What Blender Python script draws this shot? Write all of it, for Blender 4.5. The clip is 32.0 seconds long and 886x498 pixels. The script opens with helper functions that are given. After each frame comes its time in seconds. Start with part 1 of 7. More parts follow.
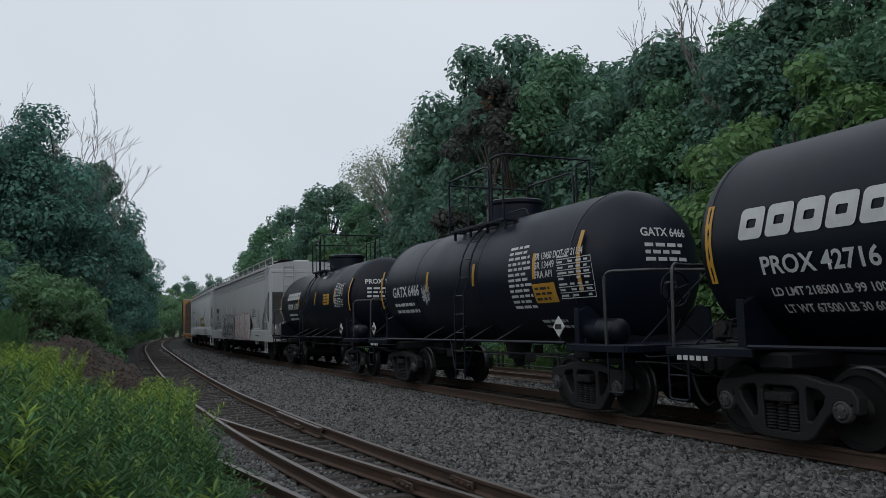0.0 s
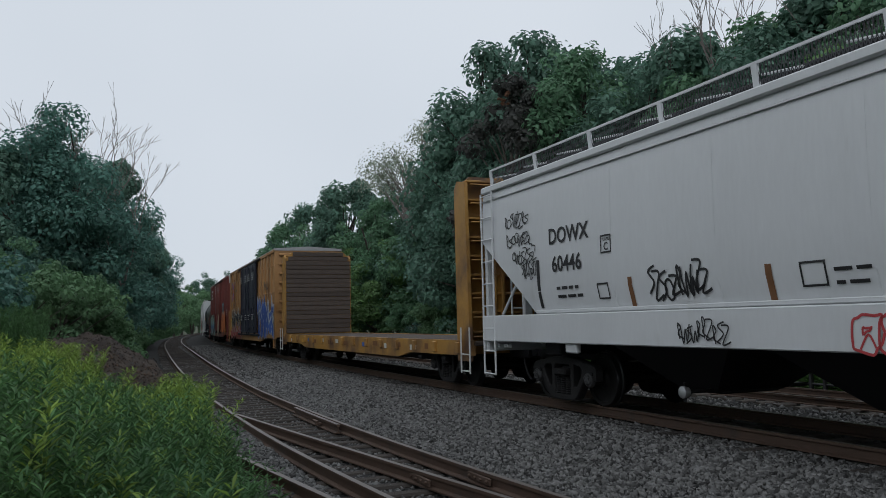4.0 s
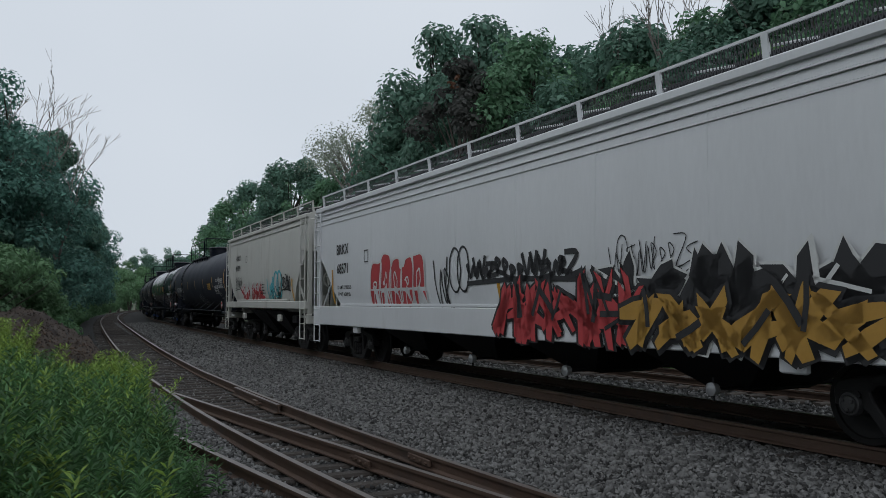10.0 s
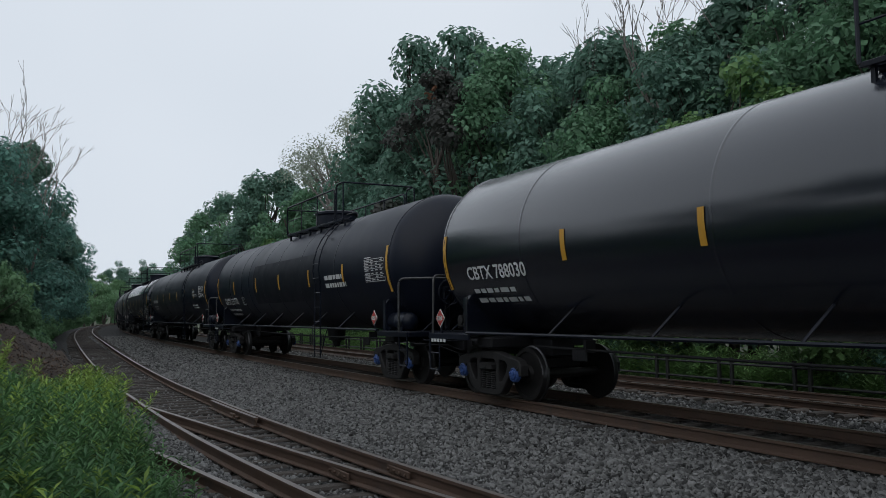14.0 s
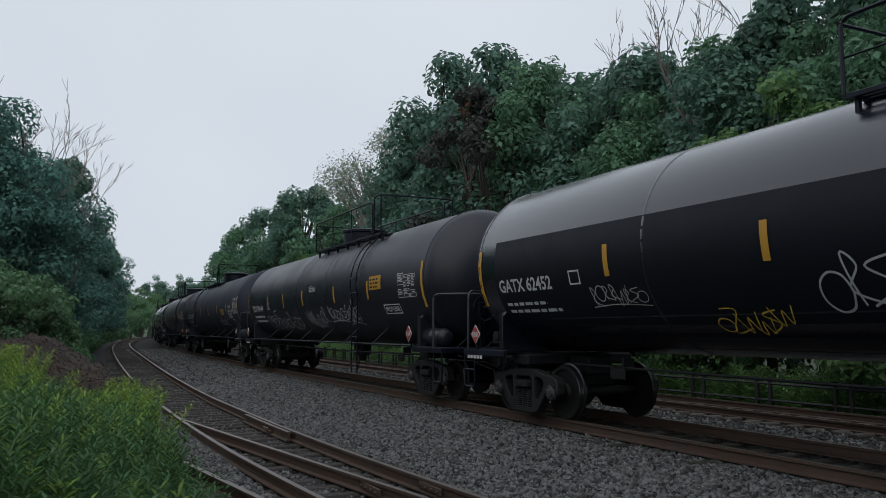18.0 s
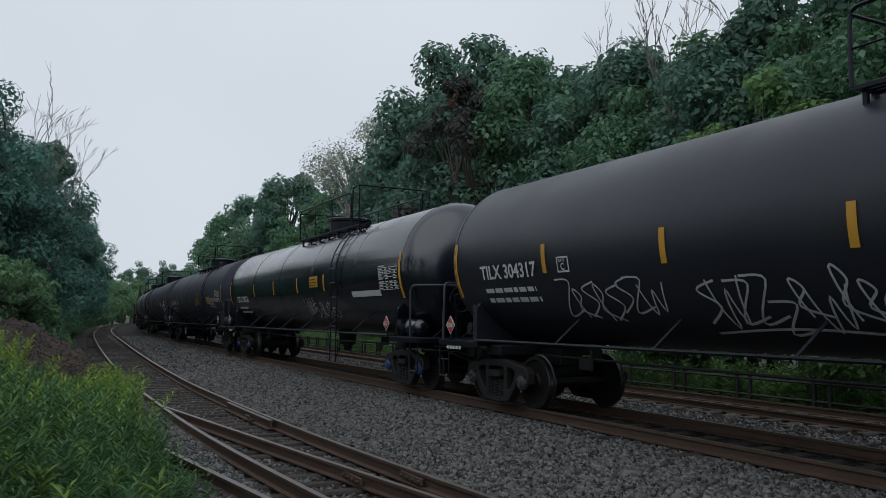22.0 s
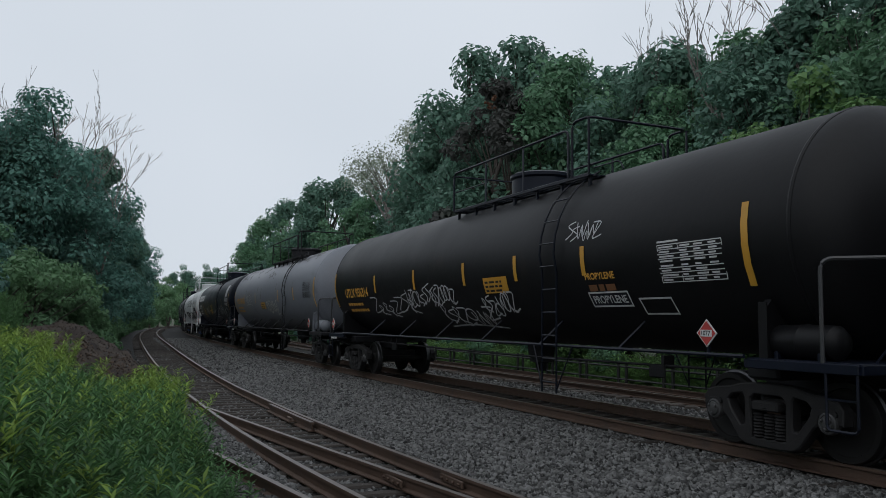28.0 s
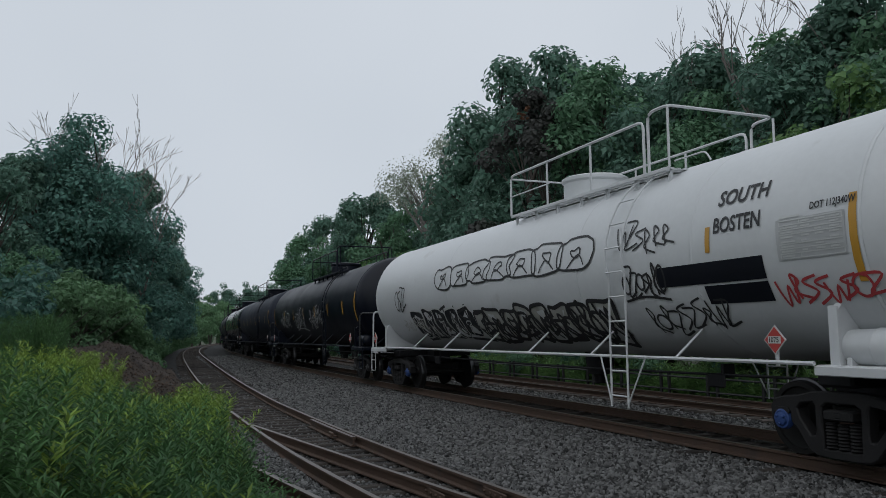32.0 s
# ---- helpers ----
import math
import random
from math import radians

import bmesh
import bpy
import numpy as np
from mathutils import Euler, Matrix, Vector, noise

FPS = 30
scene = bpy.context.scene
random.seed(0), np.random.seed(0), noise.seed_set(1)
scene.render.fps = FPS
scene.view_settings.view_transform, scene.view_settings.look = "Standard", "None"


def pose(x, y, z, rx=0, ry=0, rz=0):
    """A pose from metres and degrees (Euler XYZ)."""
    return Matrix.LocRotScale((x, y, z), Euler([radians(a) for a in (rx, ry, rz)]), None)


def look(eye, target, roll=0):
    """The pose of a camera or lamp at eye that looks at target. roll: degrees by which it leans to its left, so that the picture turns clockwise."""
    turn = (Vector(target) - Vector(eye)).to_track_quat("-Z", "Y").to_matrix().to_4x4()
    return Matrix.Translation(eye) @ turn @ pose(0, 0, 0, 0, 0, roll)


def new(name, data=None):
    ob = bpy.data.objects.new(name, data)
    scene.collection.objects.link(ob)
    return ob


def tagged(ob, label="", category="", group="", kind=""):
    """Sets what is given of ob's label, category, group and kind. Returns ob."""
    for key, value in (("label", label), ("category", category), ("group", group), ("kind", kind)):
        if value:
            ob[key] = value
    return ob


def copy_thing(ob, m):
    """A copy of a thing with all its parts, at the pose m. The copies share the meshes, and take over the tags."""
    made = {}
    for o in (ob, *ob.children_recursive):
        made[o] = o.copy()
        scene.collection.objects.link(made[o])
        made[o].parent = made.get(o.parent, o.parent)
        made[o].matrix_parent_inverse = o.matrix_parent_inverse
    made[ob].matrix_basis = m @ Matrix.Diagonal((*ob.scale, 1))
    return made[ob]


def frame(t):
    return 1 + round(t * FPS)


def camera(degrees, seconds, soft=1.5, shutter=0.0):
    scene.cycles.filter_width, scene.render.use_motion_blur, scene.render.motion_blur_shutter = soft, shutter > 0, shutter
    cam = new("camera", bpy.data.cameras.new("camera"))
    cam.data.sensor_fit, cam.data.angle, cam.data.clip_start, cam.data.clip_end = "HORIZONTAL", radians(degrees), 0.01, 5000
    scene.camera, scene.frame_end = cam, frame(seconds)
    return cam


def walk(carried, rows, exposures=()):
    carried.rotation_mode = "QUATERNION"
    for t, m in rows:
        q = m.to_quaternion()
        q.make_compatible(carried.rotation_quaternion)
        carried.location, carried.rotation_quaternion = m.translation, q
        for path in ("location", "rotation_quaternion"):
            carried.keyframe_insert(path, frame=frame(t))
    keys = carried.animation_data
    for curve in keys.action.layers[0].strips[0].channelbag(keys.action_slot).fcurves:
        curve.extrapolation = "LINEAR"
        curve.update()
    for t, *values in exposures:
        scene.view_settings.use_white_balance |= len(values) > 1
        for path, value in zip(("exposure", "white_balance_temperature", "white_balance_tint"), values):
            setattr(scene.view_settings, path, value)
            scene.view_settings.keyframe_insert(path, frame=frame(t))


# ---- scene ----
cam = camera(58.0, 32.0, 0.7)
EYE = (0.0, 0.0, 1.81)
PATH = [
    (0, 95.35, 1.28, -0.16),
    (0.5, 95.55, 1.27, 0.94),
    (1, 95.71, 1.35, 1.59),
    (1.5, 95.79, 1.33, 2.73),
    (2, 95.75, 1.61, 3.55),
    (2.5, 95.58, 1.94, 3.57),
    (3, 95.36, 1.96, 2.87),
    (3.5, 95.15, 1.65, 2.01),
    (4, 95.14, 1.29, 1.06),
    (4.5, 95.27, 1.09, 0.53),
    (6.5, 95.32, 1.03, -1.39),
    (7, 95.27, 0.97, -1.79),
    (7.5, 95.17, 0.67, -2.02),
    (8, 94.91, 0.52, -2.07),
    (8.5, 94.52, 0.23, -2.01),
    (9, 94.07, 0.06, -2.10),
    (9.5, 93.87, 0.13, -2.52),
    (10, 93.85, 0.08, -2.95),
    (10.5, 94.05, 0.28, -3.31),
    (11, 94.18, 0.43, -3.71),
    (11.5, 94.27, 0.46, -3.64),
    (12, 94.30, 0.55, -3.78),
    (12.5, 94.41, 0.57, -3.87),
    (13, 94.45, 0.65, -4.14),
    (13.5, 94.47, 0.68, -4.42),
    (14, 94.60, 0.56, -4.49),
    (14.5, 94.84, 0.31, -3.94),
    (15, 95.03, 0.22, -2.55),
    (15.5, 95.25, 0.25, -1.84),
    (17.5, 95.72, 0.38, -2.06),
    (18, 95.75, 0.07, -2.16),
    (18.5, 95.73, -0.08, -2.47),
    (19, 95.49, -0.16, -2.82),
    (19.5, 95.27, -0.19, -3.19),
    (20, 95.30, -0.41, -3.53),
    (20.5, 95.20, -0.39, -3.81),
    (21, 95.14, -0.55, -3.88),
    (21.5, 95.02, -0.62, -3.79),
    (22, 95.09, -0.73, -3.31),
    (22.5, 95.15, -0.93, -3.16),
    (23, 95.07, -0.88, -2.95),
    (23.5, 95.02, -0.91, -2.72),
    (24, 94.88, -1.00, -2.61),
    (24.5, 94.88, -1.25, -2.19),
    (25, 95.07, -1.30, -1.97),
    (25.5, 94.88, -1.22, -2.00),
    (27.5, 95.07, -0.89, -0.38),
    (28, 95.25, -0.77, -0.48),
    (28.5, 95.31, -0.60, 0.03),
    (29, 95.55, -0.44, 0.12),
    (29.5, 95.49, -0.18, -0.35),
    (30, 95.55, -0.20, -0.32),
    (30.5, 95.70, -0.10, -0.01),
    (31, 95.77, -0.09, 0.66),
    (31.5, 95.96, 0.17, 1.26),
    (32, 96.14, 0.46, 2.27),
]
LIGHT = [(0.0, 0.07), (1.0, 0.02), (2.0, 0.02), (3.0, 0.06), (4.0, 0.06), (8.0, 0.09), (8.6, 0.16), (9.3, 0.17), (10.0, 0.04), (12.0, 0.07), (13.0, 0.10), (14.0, 0.16), (15.0, 0.10), (18.0, 0.08), (20.0, 0.08), (21.0, 0.15), (22.0, 0.07), (24.0, 0.14), (25.0, 0.06), (28.0, 0.08), (29.0, 0.03), (30.0, 0.08), (31.0, 0.02), (32.0, -0.07)]
walk(cam, [(t, pose(*EYE, rx, ry, rz)) for t, rx, ry, rz in PATH], LIGHT)

# ---- light: an overcast sky ----
world = bpy.data.worlds.new("overcast")
scene.world = world
world.use_nodes = True
wn, wl = world.node_tree.nodes, world.node_tree.links
sky = wn.new("ShaderNodeTexSky")
sky.sky_type, sky.sun_disc, sky.sun_elevation, sky.sun_rotation = "NISHITA", False, radians(55), radians(200)
cloud = wn.new("ShaderNodeTexNoise")
cloud.inputs["Scale"].default_value, cloud.inputs["Detail"].default_value = 1.6, 3.0
coord = wn.new("ShaderNodeTexCoord")
ramp = wn.new("ShaderNodeValToRGB")
ramp.color_ramp.elements[0].position, ramp.color_ramp.elements[0].color = 0.3, (0.583, 0.640, 0.710, 1)
ramp.color_ramp.elements[1].position, ramp.color_ramp.elements[1].color = 0.75, (0.664, 0.716, 0.784, 1)
dim = wn.new("ShaderNodeMix")
dim.data_type = "RGBA"
dim.inputs["Factor"].default_value = 0.97
scaled = wn.new("ShaderNodeVectorMath")
scaled.operation = "SCALE"
scaled.inputs["Scale"].default_value = 0.1
wl.new(coord.outputs["Generated"], cloud.inputs["Vector"])
wl.new(cloud.outputs["Fac"], ramp.inputs["Fac"])
wl.new(sky.outputs[0], scaled.inputs[0])
wl.new(scaled.outputs[0], dim.inputs["A"])
wl.new(ramp.outputs[0], dim.inputs["B"])
wl.new(dim.outputs["Result"], wn["Background"].inputs["Color"])
wn["Background"].inputs["Strength"].default_value = 1.0
sun = new("sun", bpy.data.lights.new("sun", "SUN"))
sun.data.energy, sun.data.angle, sun.data.color = 0.5, radians(75), (1.0, 0.98, 0.94)
sun.matrix_world = look((0, 0, 50), (12, 34, 0))
scene.view_settings.exposure = 0.0

# ---- the plan: u runs away along the railway, v across it to the right ----
ANG = radians(23.86)
DU = Vector((-math.sin(ANG), math.cos(ANG)))
DV = Vector((math.cos(ANG), math.sin(ANG)))
BEND, RAD, VC = 19.0, 900.0, 8.64        # where the curve begins, its radius, the main track's centre
ZM = 0.24                                # the main rail heads lie this much above the siding's


def plan(u, v):
    """The place in the world of a point of the plan."""
    if u <= BEND:
        return DU * u + DV * v
    q, far = (u - BEND) / RAD, 0.0
    if q > 0.35:
        q, far = 0.35, (q - 0.35) * RAD
    r = RAD - (v - VC)
    p = DU * BEND + DV * (VC + RAD) + (DU * math.sin(q) - DV * math.cos(q)) * r
    return p + (DU * math.cos(q) + DV * math.sin(q)) * far


def heading(u):
    """Degrees about z of a thing whose x points back along u, towards the viewer."""
    q = min(max((u - BEND) / RAD, 0.0), 0.35)
    d = DU * math.cos(q) + DV * math.sin(q)
    return math.degrees(math.atan2(-d.y, -d.x))


# ---- materials ----
def shader(name, colour, rough=0.6, metal=0.0, vary=0.25, scale=2.0, fine=40.0, bump=0.15, stain=None, spread=0.5, each=0.0, spec=0.5, island=0.0, stretch=None, coat=0.0):
    """A painted, worn or natural surface: broad and fine variation, an optional stain colour, and relief."""
    m = bpy.data.materials.new(name)
    m.use_nodes = True
    n, l = m.node_tree.nodes, m.node_tree.links
    b = n["Principled BSDF"]
    b.inputs["Roughness"].default_value, b.inputs["Metallic"].default_value = rough, metal
    b.inputs["Specular IOR Level"].default_value = spec
    b.inputs["Coat Weight"].default_value, b.inputs["Coat Roughness"].default_value = coat, 0.22
    co = n.new("ShaderNodeTexCoord")
    src = co.outputs["Object"]
    if stretch:
        mp = n.new("ShaderNodeMapping")
        mp.inputs["Scale"].default_value = stretch
        l.new(src, mp.inputs["Vector"])
        src = mp.outputs["Vector"]
    def noise_tex(s, detail):
        t = n.new("ShaderNodeTexNoise")
        t.inputs["Scale"].default_value, t.inputs["Detail"].default_value = s, detail
        l.new(src, t.inputs["Vector"])
        return t.outputs["Fac"]
    broad, small = noise_tex(scale, 5.0), noise_tex(fine, 3.0)
    def math_node(op, a, c, k=None):
        t = n.new("ShaderNodeMath")
        t.operation = op
        for i, v in enumerate((a, c) if k is None else (a, c, k)):
            if hasattr(v, "links"):
                l.new(v, t.inputs[i])
            else:
                t.inputs[i].default_value = v
        return t.outputs[0]
    val = math_node("MULTIPLY_ADD", broad, vary * 1.6, 1.0 - vary * 0.8)
    val = math_node("MULTIPLY_ADD", small, vary * 0.8, math_node("SUBTRACT", val, vary * 0.4))
    if each or island:
        if island:
            r = n.new("ShaderNodeNewGeometry").outputs["Random Per Island"]
        else:
            r = n.new("ShaderNodeObjectInfo").outputs["Random"]
        k = each or island
        val = math_node("MULTIPLY", val, math_node("MULTIPLY_ADD", r, 2 * k, 1.0 - k))
    hsv = n.new("ShaderNodeHueSaturation")
    hsv.inputs["Color"].default_value = (*colour, 1)
    l.new(val, hsv.inputs["Value"])
    out = hsv.outputs["Color"]
    if stain:
        mix = n.new("ShaderNodeMix")
        mix.data_type = "RGBA"
        cr = n.new("ShaderNodeValToRGB")
        cr.color_ramp.elements[0].position, cr.color_ramp.elements[1].position = spread, min(1.0, spread + 0.2)
        l.new(noise_tex(scale * 0.7 + 0.3, 8.0), cr.inputs["Fac"])
        l.new(cr.outputs["Color"], mix.inputs["Factor"])
        l.new(out, mix.inputs["A"])
        mix.inputs["B"].default_value = (*stain, 1)
        out = mix.outputs["Result"]
    l.new(out, b.inputs["Base Color"])
    l.new(math_node("MULTIPLY_ADD", broad, 0.3, rough - 0.15), b.inputs["Roughness"])
    if bump:
        bp = n.new("ShaderNodeBump")
        bp.inputs["Strength"].default_value, bp.inputs["Distance"].default_value = bump, 0.02
        l.new(small, bp.inputs["Height"])
        l.new(bp.outputs["Normal"], b.inputs["Normal"])
    return m


BLACK = shader("black tank paint", (0.0044, 0.0066, 0.0142), 0.42, 0, 0.35, 0.6, 9, 0.05, (0.008, 0.009, 0.012), 0.55, each=0.25, spec=0.24)
GLOSS = shader("glossy black paint", (0.0042, 0.0064, 0.0140), 0.22, 0, 0.3, 0.5, 9, 0.03, (0.007, 0.008, 0.011), 0.58, spec=0.9, coat=0.35)
SLATE = shader("dull charcoal paint", (0.0275, 0.0320, 0.0460), 0.55, 0, 0.35, 0.7, 9, 0.08, (0.0200, 0.0240, 0.0360), 0.5, spec=0.22)
SATIN = shader("satin black paint", (0.0140, 0.0160, 0.0245), 0.40, 0, 0.3, 0.6, 9, 0.05, (0.018, 0.019, 0.023), 0.55, spec=0.45)
STREAK = shader("pale drip stains", (0.036, 0.038, 0.044), 0.55, 0, 0.4, 1.5, 12, 0.0)
BARE = shader("peeled primer blotches", (0.060, 0.058, 0.060), 0.6, 0, 0.4, 2.0, 14, 0.05, (0.09, 0.075, 0.06), 0.6)
BROWNED = shader("rust-browned black paint", (0.0068, 0.0068, 0.0078), 0.48, 0, 0.4, 0.5, 9, 0.08, (0.020, 0.014, 0.012), 0.60, spec=0.20)
GREYTANK = shader("weathered grey tank paint", (0.145, 0.155, 0.178), 0.45, 0, 0.25, 0.8, 12, 0.05, (0.065, 0.063, 0.063), 0.6, stretch=(0.5, 1.5, 1.5))
WHITETANK = shader("white tank paint", (0.58, 0.595, 0.605), 0.42, 0, 0.12, 0.8, 12, 0.04, (0.36, 0.345, 0.32), 0.66)
HOPPER = shader("light grey hopper paint", (0.435, 0.442, 0.448), 0.45, 0, 0.14, 0.6, 14, 0.04, (0.25, 0.24, 0.225), 0.62, stretch=(1.5, 1, 0.3))
HOPPERW = shader("white hopper paint", (0.58, 0.595, 0.61), 0.42, 0, 0.12, 0.6, 14, 0.04, (0.33, 0.315, 0.29), 0.64, stretch=(1.5, 1, 0.3))
HOPPERB = shader("cream grey hopper paint", (0.46, 0.46, 0.43), 0.5, 0, 0.15, 0.6, 14, 0.04, (0.23, 0.21, 0.175), 0.6, stretch=(1.5, 1, 0.3))
YELLOW = shader("worn yellow freight paint", (0.38, 0.20, 0.045), 0.55, 0, 0.35, 0.9, 14, 0.08, (0.11, 0.060, 0.035), 0.47)
TAN = shader("faded ochre boxcar paint", (0.40, 0.215, 0.085), 0.55, 0, 0.25, 0.8, 14, 0.06, (0.15, 0.085, 0.045), 0.56, stretch=(1.5, 1, 0.3))
REDCAR = shader("faded red boxcar paint", (0.195, 0.048, 0.040), 0.55, 0, 0.28, 0.8, 14, 0.06, (0.085, 0.032, 0.028), 0.56, stretch=(1.5, 1, 0.3))
NAVY = shader("blue black door paint", (0.020, 0.023, 0.040), 0.5, 0, 0.25, 0.8, 14, 0.05)
HANDRAIL = shader("worn handrail paint", (0.030, 0.031, 0.034), 0.38, 0.0, 0.4, 2.0, 30, 0.1, (0.034, 0.030, 0.028), 0.55, spec=0.6)
STEEL = shader("dark weathered steel", (0.0115, 0.0115, 0.0135), 0.62, 0.0, 0.4, 1.5, 30, 0.15, (0.024, 0.018, 0.014), 0.60, spec=0.25)
TRUCK = shader("grimy cast iron", (0.0185, 0.0178, 0.0185), 0.62, 0.0, 0.4, 3.0, 40, 0.25, (0.028, 0.021, 0.017), 0.60, spec=0.25)
WHEEL = shader("dark wheel steel", (0.010, 0.0095, 0.0095), 0.6, 0.0, 0.3, 4.0, 40, 0.1, spec=0.25)
TREAD = shader("polished wheel tread", (0.065, 0.065, 0.068), 0.34, 0.9, 0.15, 6.0, 60, 0.02)
CAPGREY = shader("greased bearing cap", (0.060, 0.060, 0.062), 0.5, 0.2, 0.3, 8, 50, 0.1)
CAPBLUE = shader("blue bearing cap", (0.03, 0.07, 0.22), 0.45, 0.1, 0.3, 8, 50, 0.1)
RAILTOP = shader("worn rail head", (0.125, 0.108, 0.096), 0.45, 0.35, 0.2, 3, 40, 0.03)
RAIL = shader("rusty rail steel", (0.078, 0.048, 0.034), 0.75, 0.15, 0.35, 3, 50, 0.2, (0.055, 0.040, 0.034), 0.55)
TIEDARK = shader("dark creosoted tie", (0.034, 0.028, 0.024), 0.9, 0, 0.45, 1.2, 30, 0.6, (0.060, 0.050, 0.042), 0.60, each=0.35, stretch=(0.6, 6, 6))
TIE = shader("grey weathered tie", (0.072, 0.062, 0.055), 0.9, 0, 0.45, 1.2, 30, 0.6, (0.05, 0.043, 0.038), 0.52, each=0.35, stretch=(0.6, 6, 6))
STONE = shader("grey ballast stone", (0.091, 0.091, 0.090), 0.85, 0, 0.3, 4, 60, 0.3, island=0.95)
# near-black: the shade in the gaps between loose stones is put into this colour
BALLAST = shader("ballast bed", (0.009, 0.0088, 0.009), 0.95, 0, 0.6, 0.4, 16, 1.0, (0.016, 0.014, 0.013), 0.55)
# darker than STONE: oil, plus the train's shade put into the colour
OILSHADE = shader("oil-darkened stone", (0.022, 0.020, 0.019), 0.9, 0, 0.3, 4, 60, 0.3, island=0.6)
CLOD = shader("earth clods", (0.058, 0.043, 0.035), 0.95, 0, 0.4, 4, 30, 0.5, island=0.8)
LITTER = shader("dry leaf litter", (0.085, 0.054, 0.036), 0.9, 0, 0.4, 4, 30, 0.5, island=0.9)
DIRT = shader("brown earth", (0.054, 0.041, 0.032), 0.95, 0, 0.7, 1.2, 16, 1.0, (0.026, 0.019, 0.016), 0.46)
SOIL = shader("weedy ground", (0.045, 0.060, 0.026), 0.95, 0, 0.5, 0.5, 9, 0.8, (0.060, 0.048, 0.034), 0.56)
BARK = shader("dark bark", (0.060, 0.050, 0.042), 0.9, 0, 0.4, 2, 20, 0.6)
DEADWOOD = shader("bleached dead branches", (0.21, 0.19, 0.175), 0.9, 0, 0.3, 2, 20, 0.3)
CREAM = shader("cream stencil paint", (0.52, 0.53, 0.53), 0.6, 0, 0.2, 5, 40, 0)
GOLD = shader("yellow stencil paint", (0.58, 0.30, 0.05), 0.6, 0, 0.2, 5, 40, 0)
STRIPE = shader("yellow reflective strip", (0.50, 0.26, 0.03), 0.4, 0, 0.15, 5, 40, 0)
WSTRIPE = shader("white reflective strip", (0.55, 0.56, 0.55), 0.4, 0, 0.15, 5, 40, 0)
SIGNRED = shader("placard red", (0.42, 0.045, 0.04), 0.45, 0, 0.15, 5, 40, 0)
INK = shader("black paint marks", (0.018, 0.018, 0.02), 0.55, 0, 0.2, 5, 40, 0)
SPRAYW = shader("white spray paint", (0.42, 0.43, 0.44), 0.6, 0, 0.35, 3, 20, 0)
SPRAYR = shader("red spray paint", (0.42, 0.045, 0.05), 0.55, 0, 0.25, 3, 20, 0)
SPRAYM = shader("pale mint spray paint", (0.40, 0.56, 0.52), 0.55, 0, 0.3, 2, 20, 0, (0.16, 0.38, 0.52), 0.50)
SPRAYT = shader("turquoise spray paint", (0.07, 0.40, 0.46), 0.55, 0, 0.25, 3, 20, 0)
SPRAYY = shader("yellow spray paint", (0.62, 0.42, 0.05), 0.55, 0, 0.25, 3, 20, 0)
SPRAYOCHRE = shader("ochre spray paint", (0.36, 0.20, 0.035), 0.55, 0, 0.25, 3, 20, 0)
SPRAYO = shader("orange spray paint", (0.55, 0.15, 0.035), 0.55, 0, 0.25, 3, 20, 0)
SPRAYB = shader("blue spray paint", (0.05, 0.12, 0.42), 0.55, 0, 0.25, 3, 20, 0)
SPRAYP = shader("cream spray paint", (0.52, 0.43, 0.30), 0.55, 0, 0.25, 3, 20, 0)
PATCH = shader("dark touch-up paint", (0.0060, 0.0075, 0.0130), 0.5, 0, 0.2, 2, 20, 0, spec=0.2)
STAIN = shader("thin rust stain", (0.085, 0.060, 0.045), 0.7, 0, 0.3, 3, 30, 0.1)
RUSTY = shader("rust brown strip", (0.17, 0.075, 0.028), 0.7, 0, 0.3, 3, 30, 0.1)
LUMBER = shader("weathered brown boards", (0.080, 0.061, 0.051), 0.85, 0, 0.4, 0.8, 20, 0.4, (0.075, 0.052, 0.042), 0.52, each=0.22, stretch=(0.5, 5, 5))
GALV = shader("pale galvanised grating", (0.36, 0.37, 0.38), 0.5, 0.5, 0.2, 4, 40, 0.1)
MESHWIRE = shader("dark expanded walkway mesh", (0.050, 0.052, 0.056), 0.6, 0.2, 0.2, 4, 40, 0.0)
FENCE = shader("black painted fence", (0.014, 0.015, 0.015), 0.6, 0, 0.3, 4, 40, 0.1)


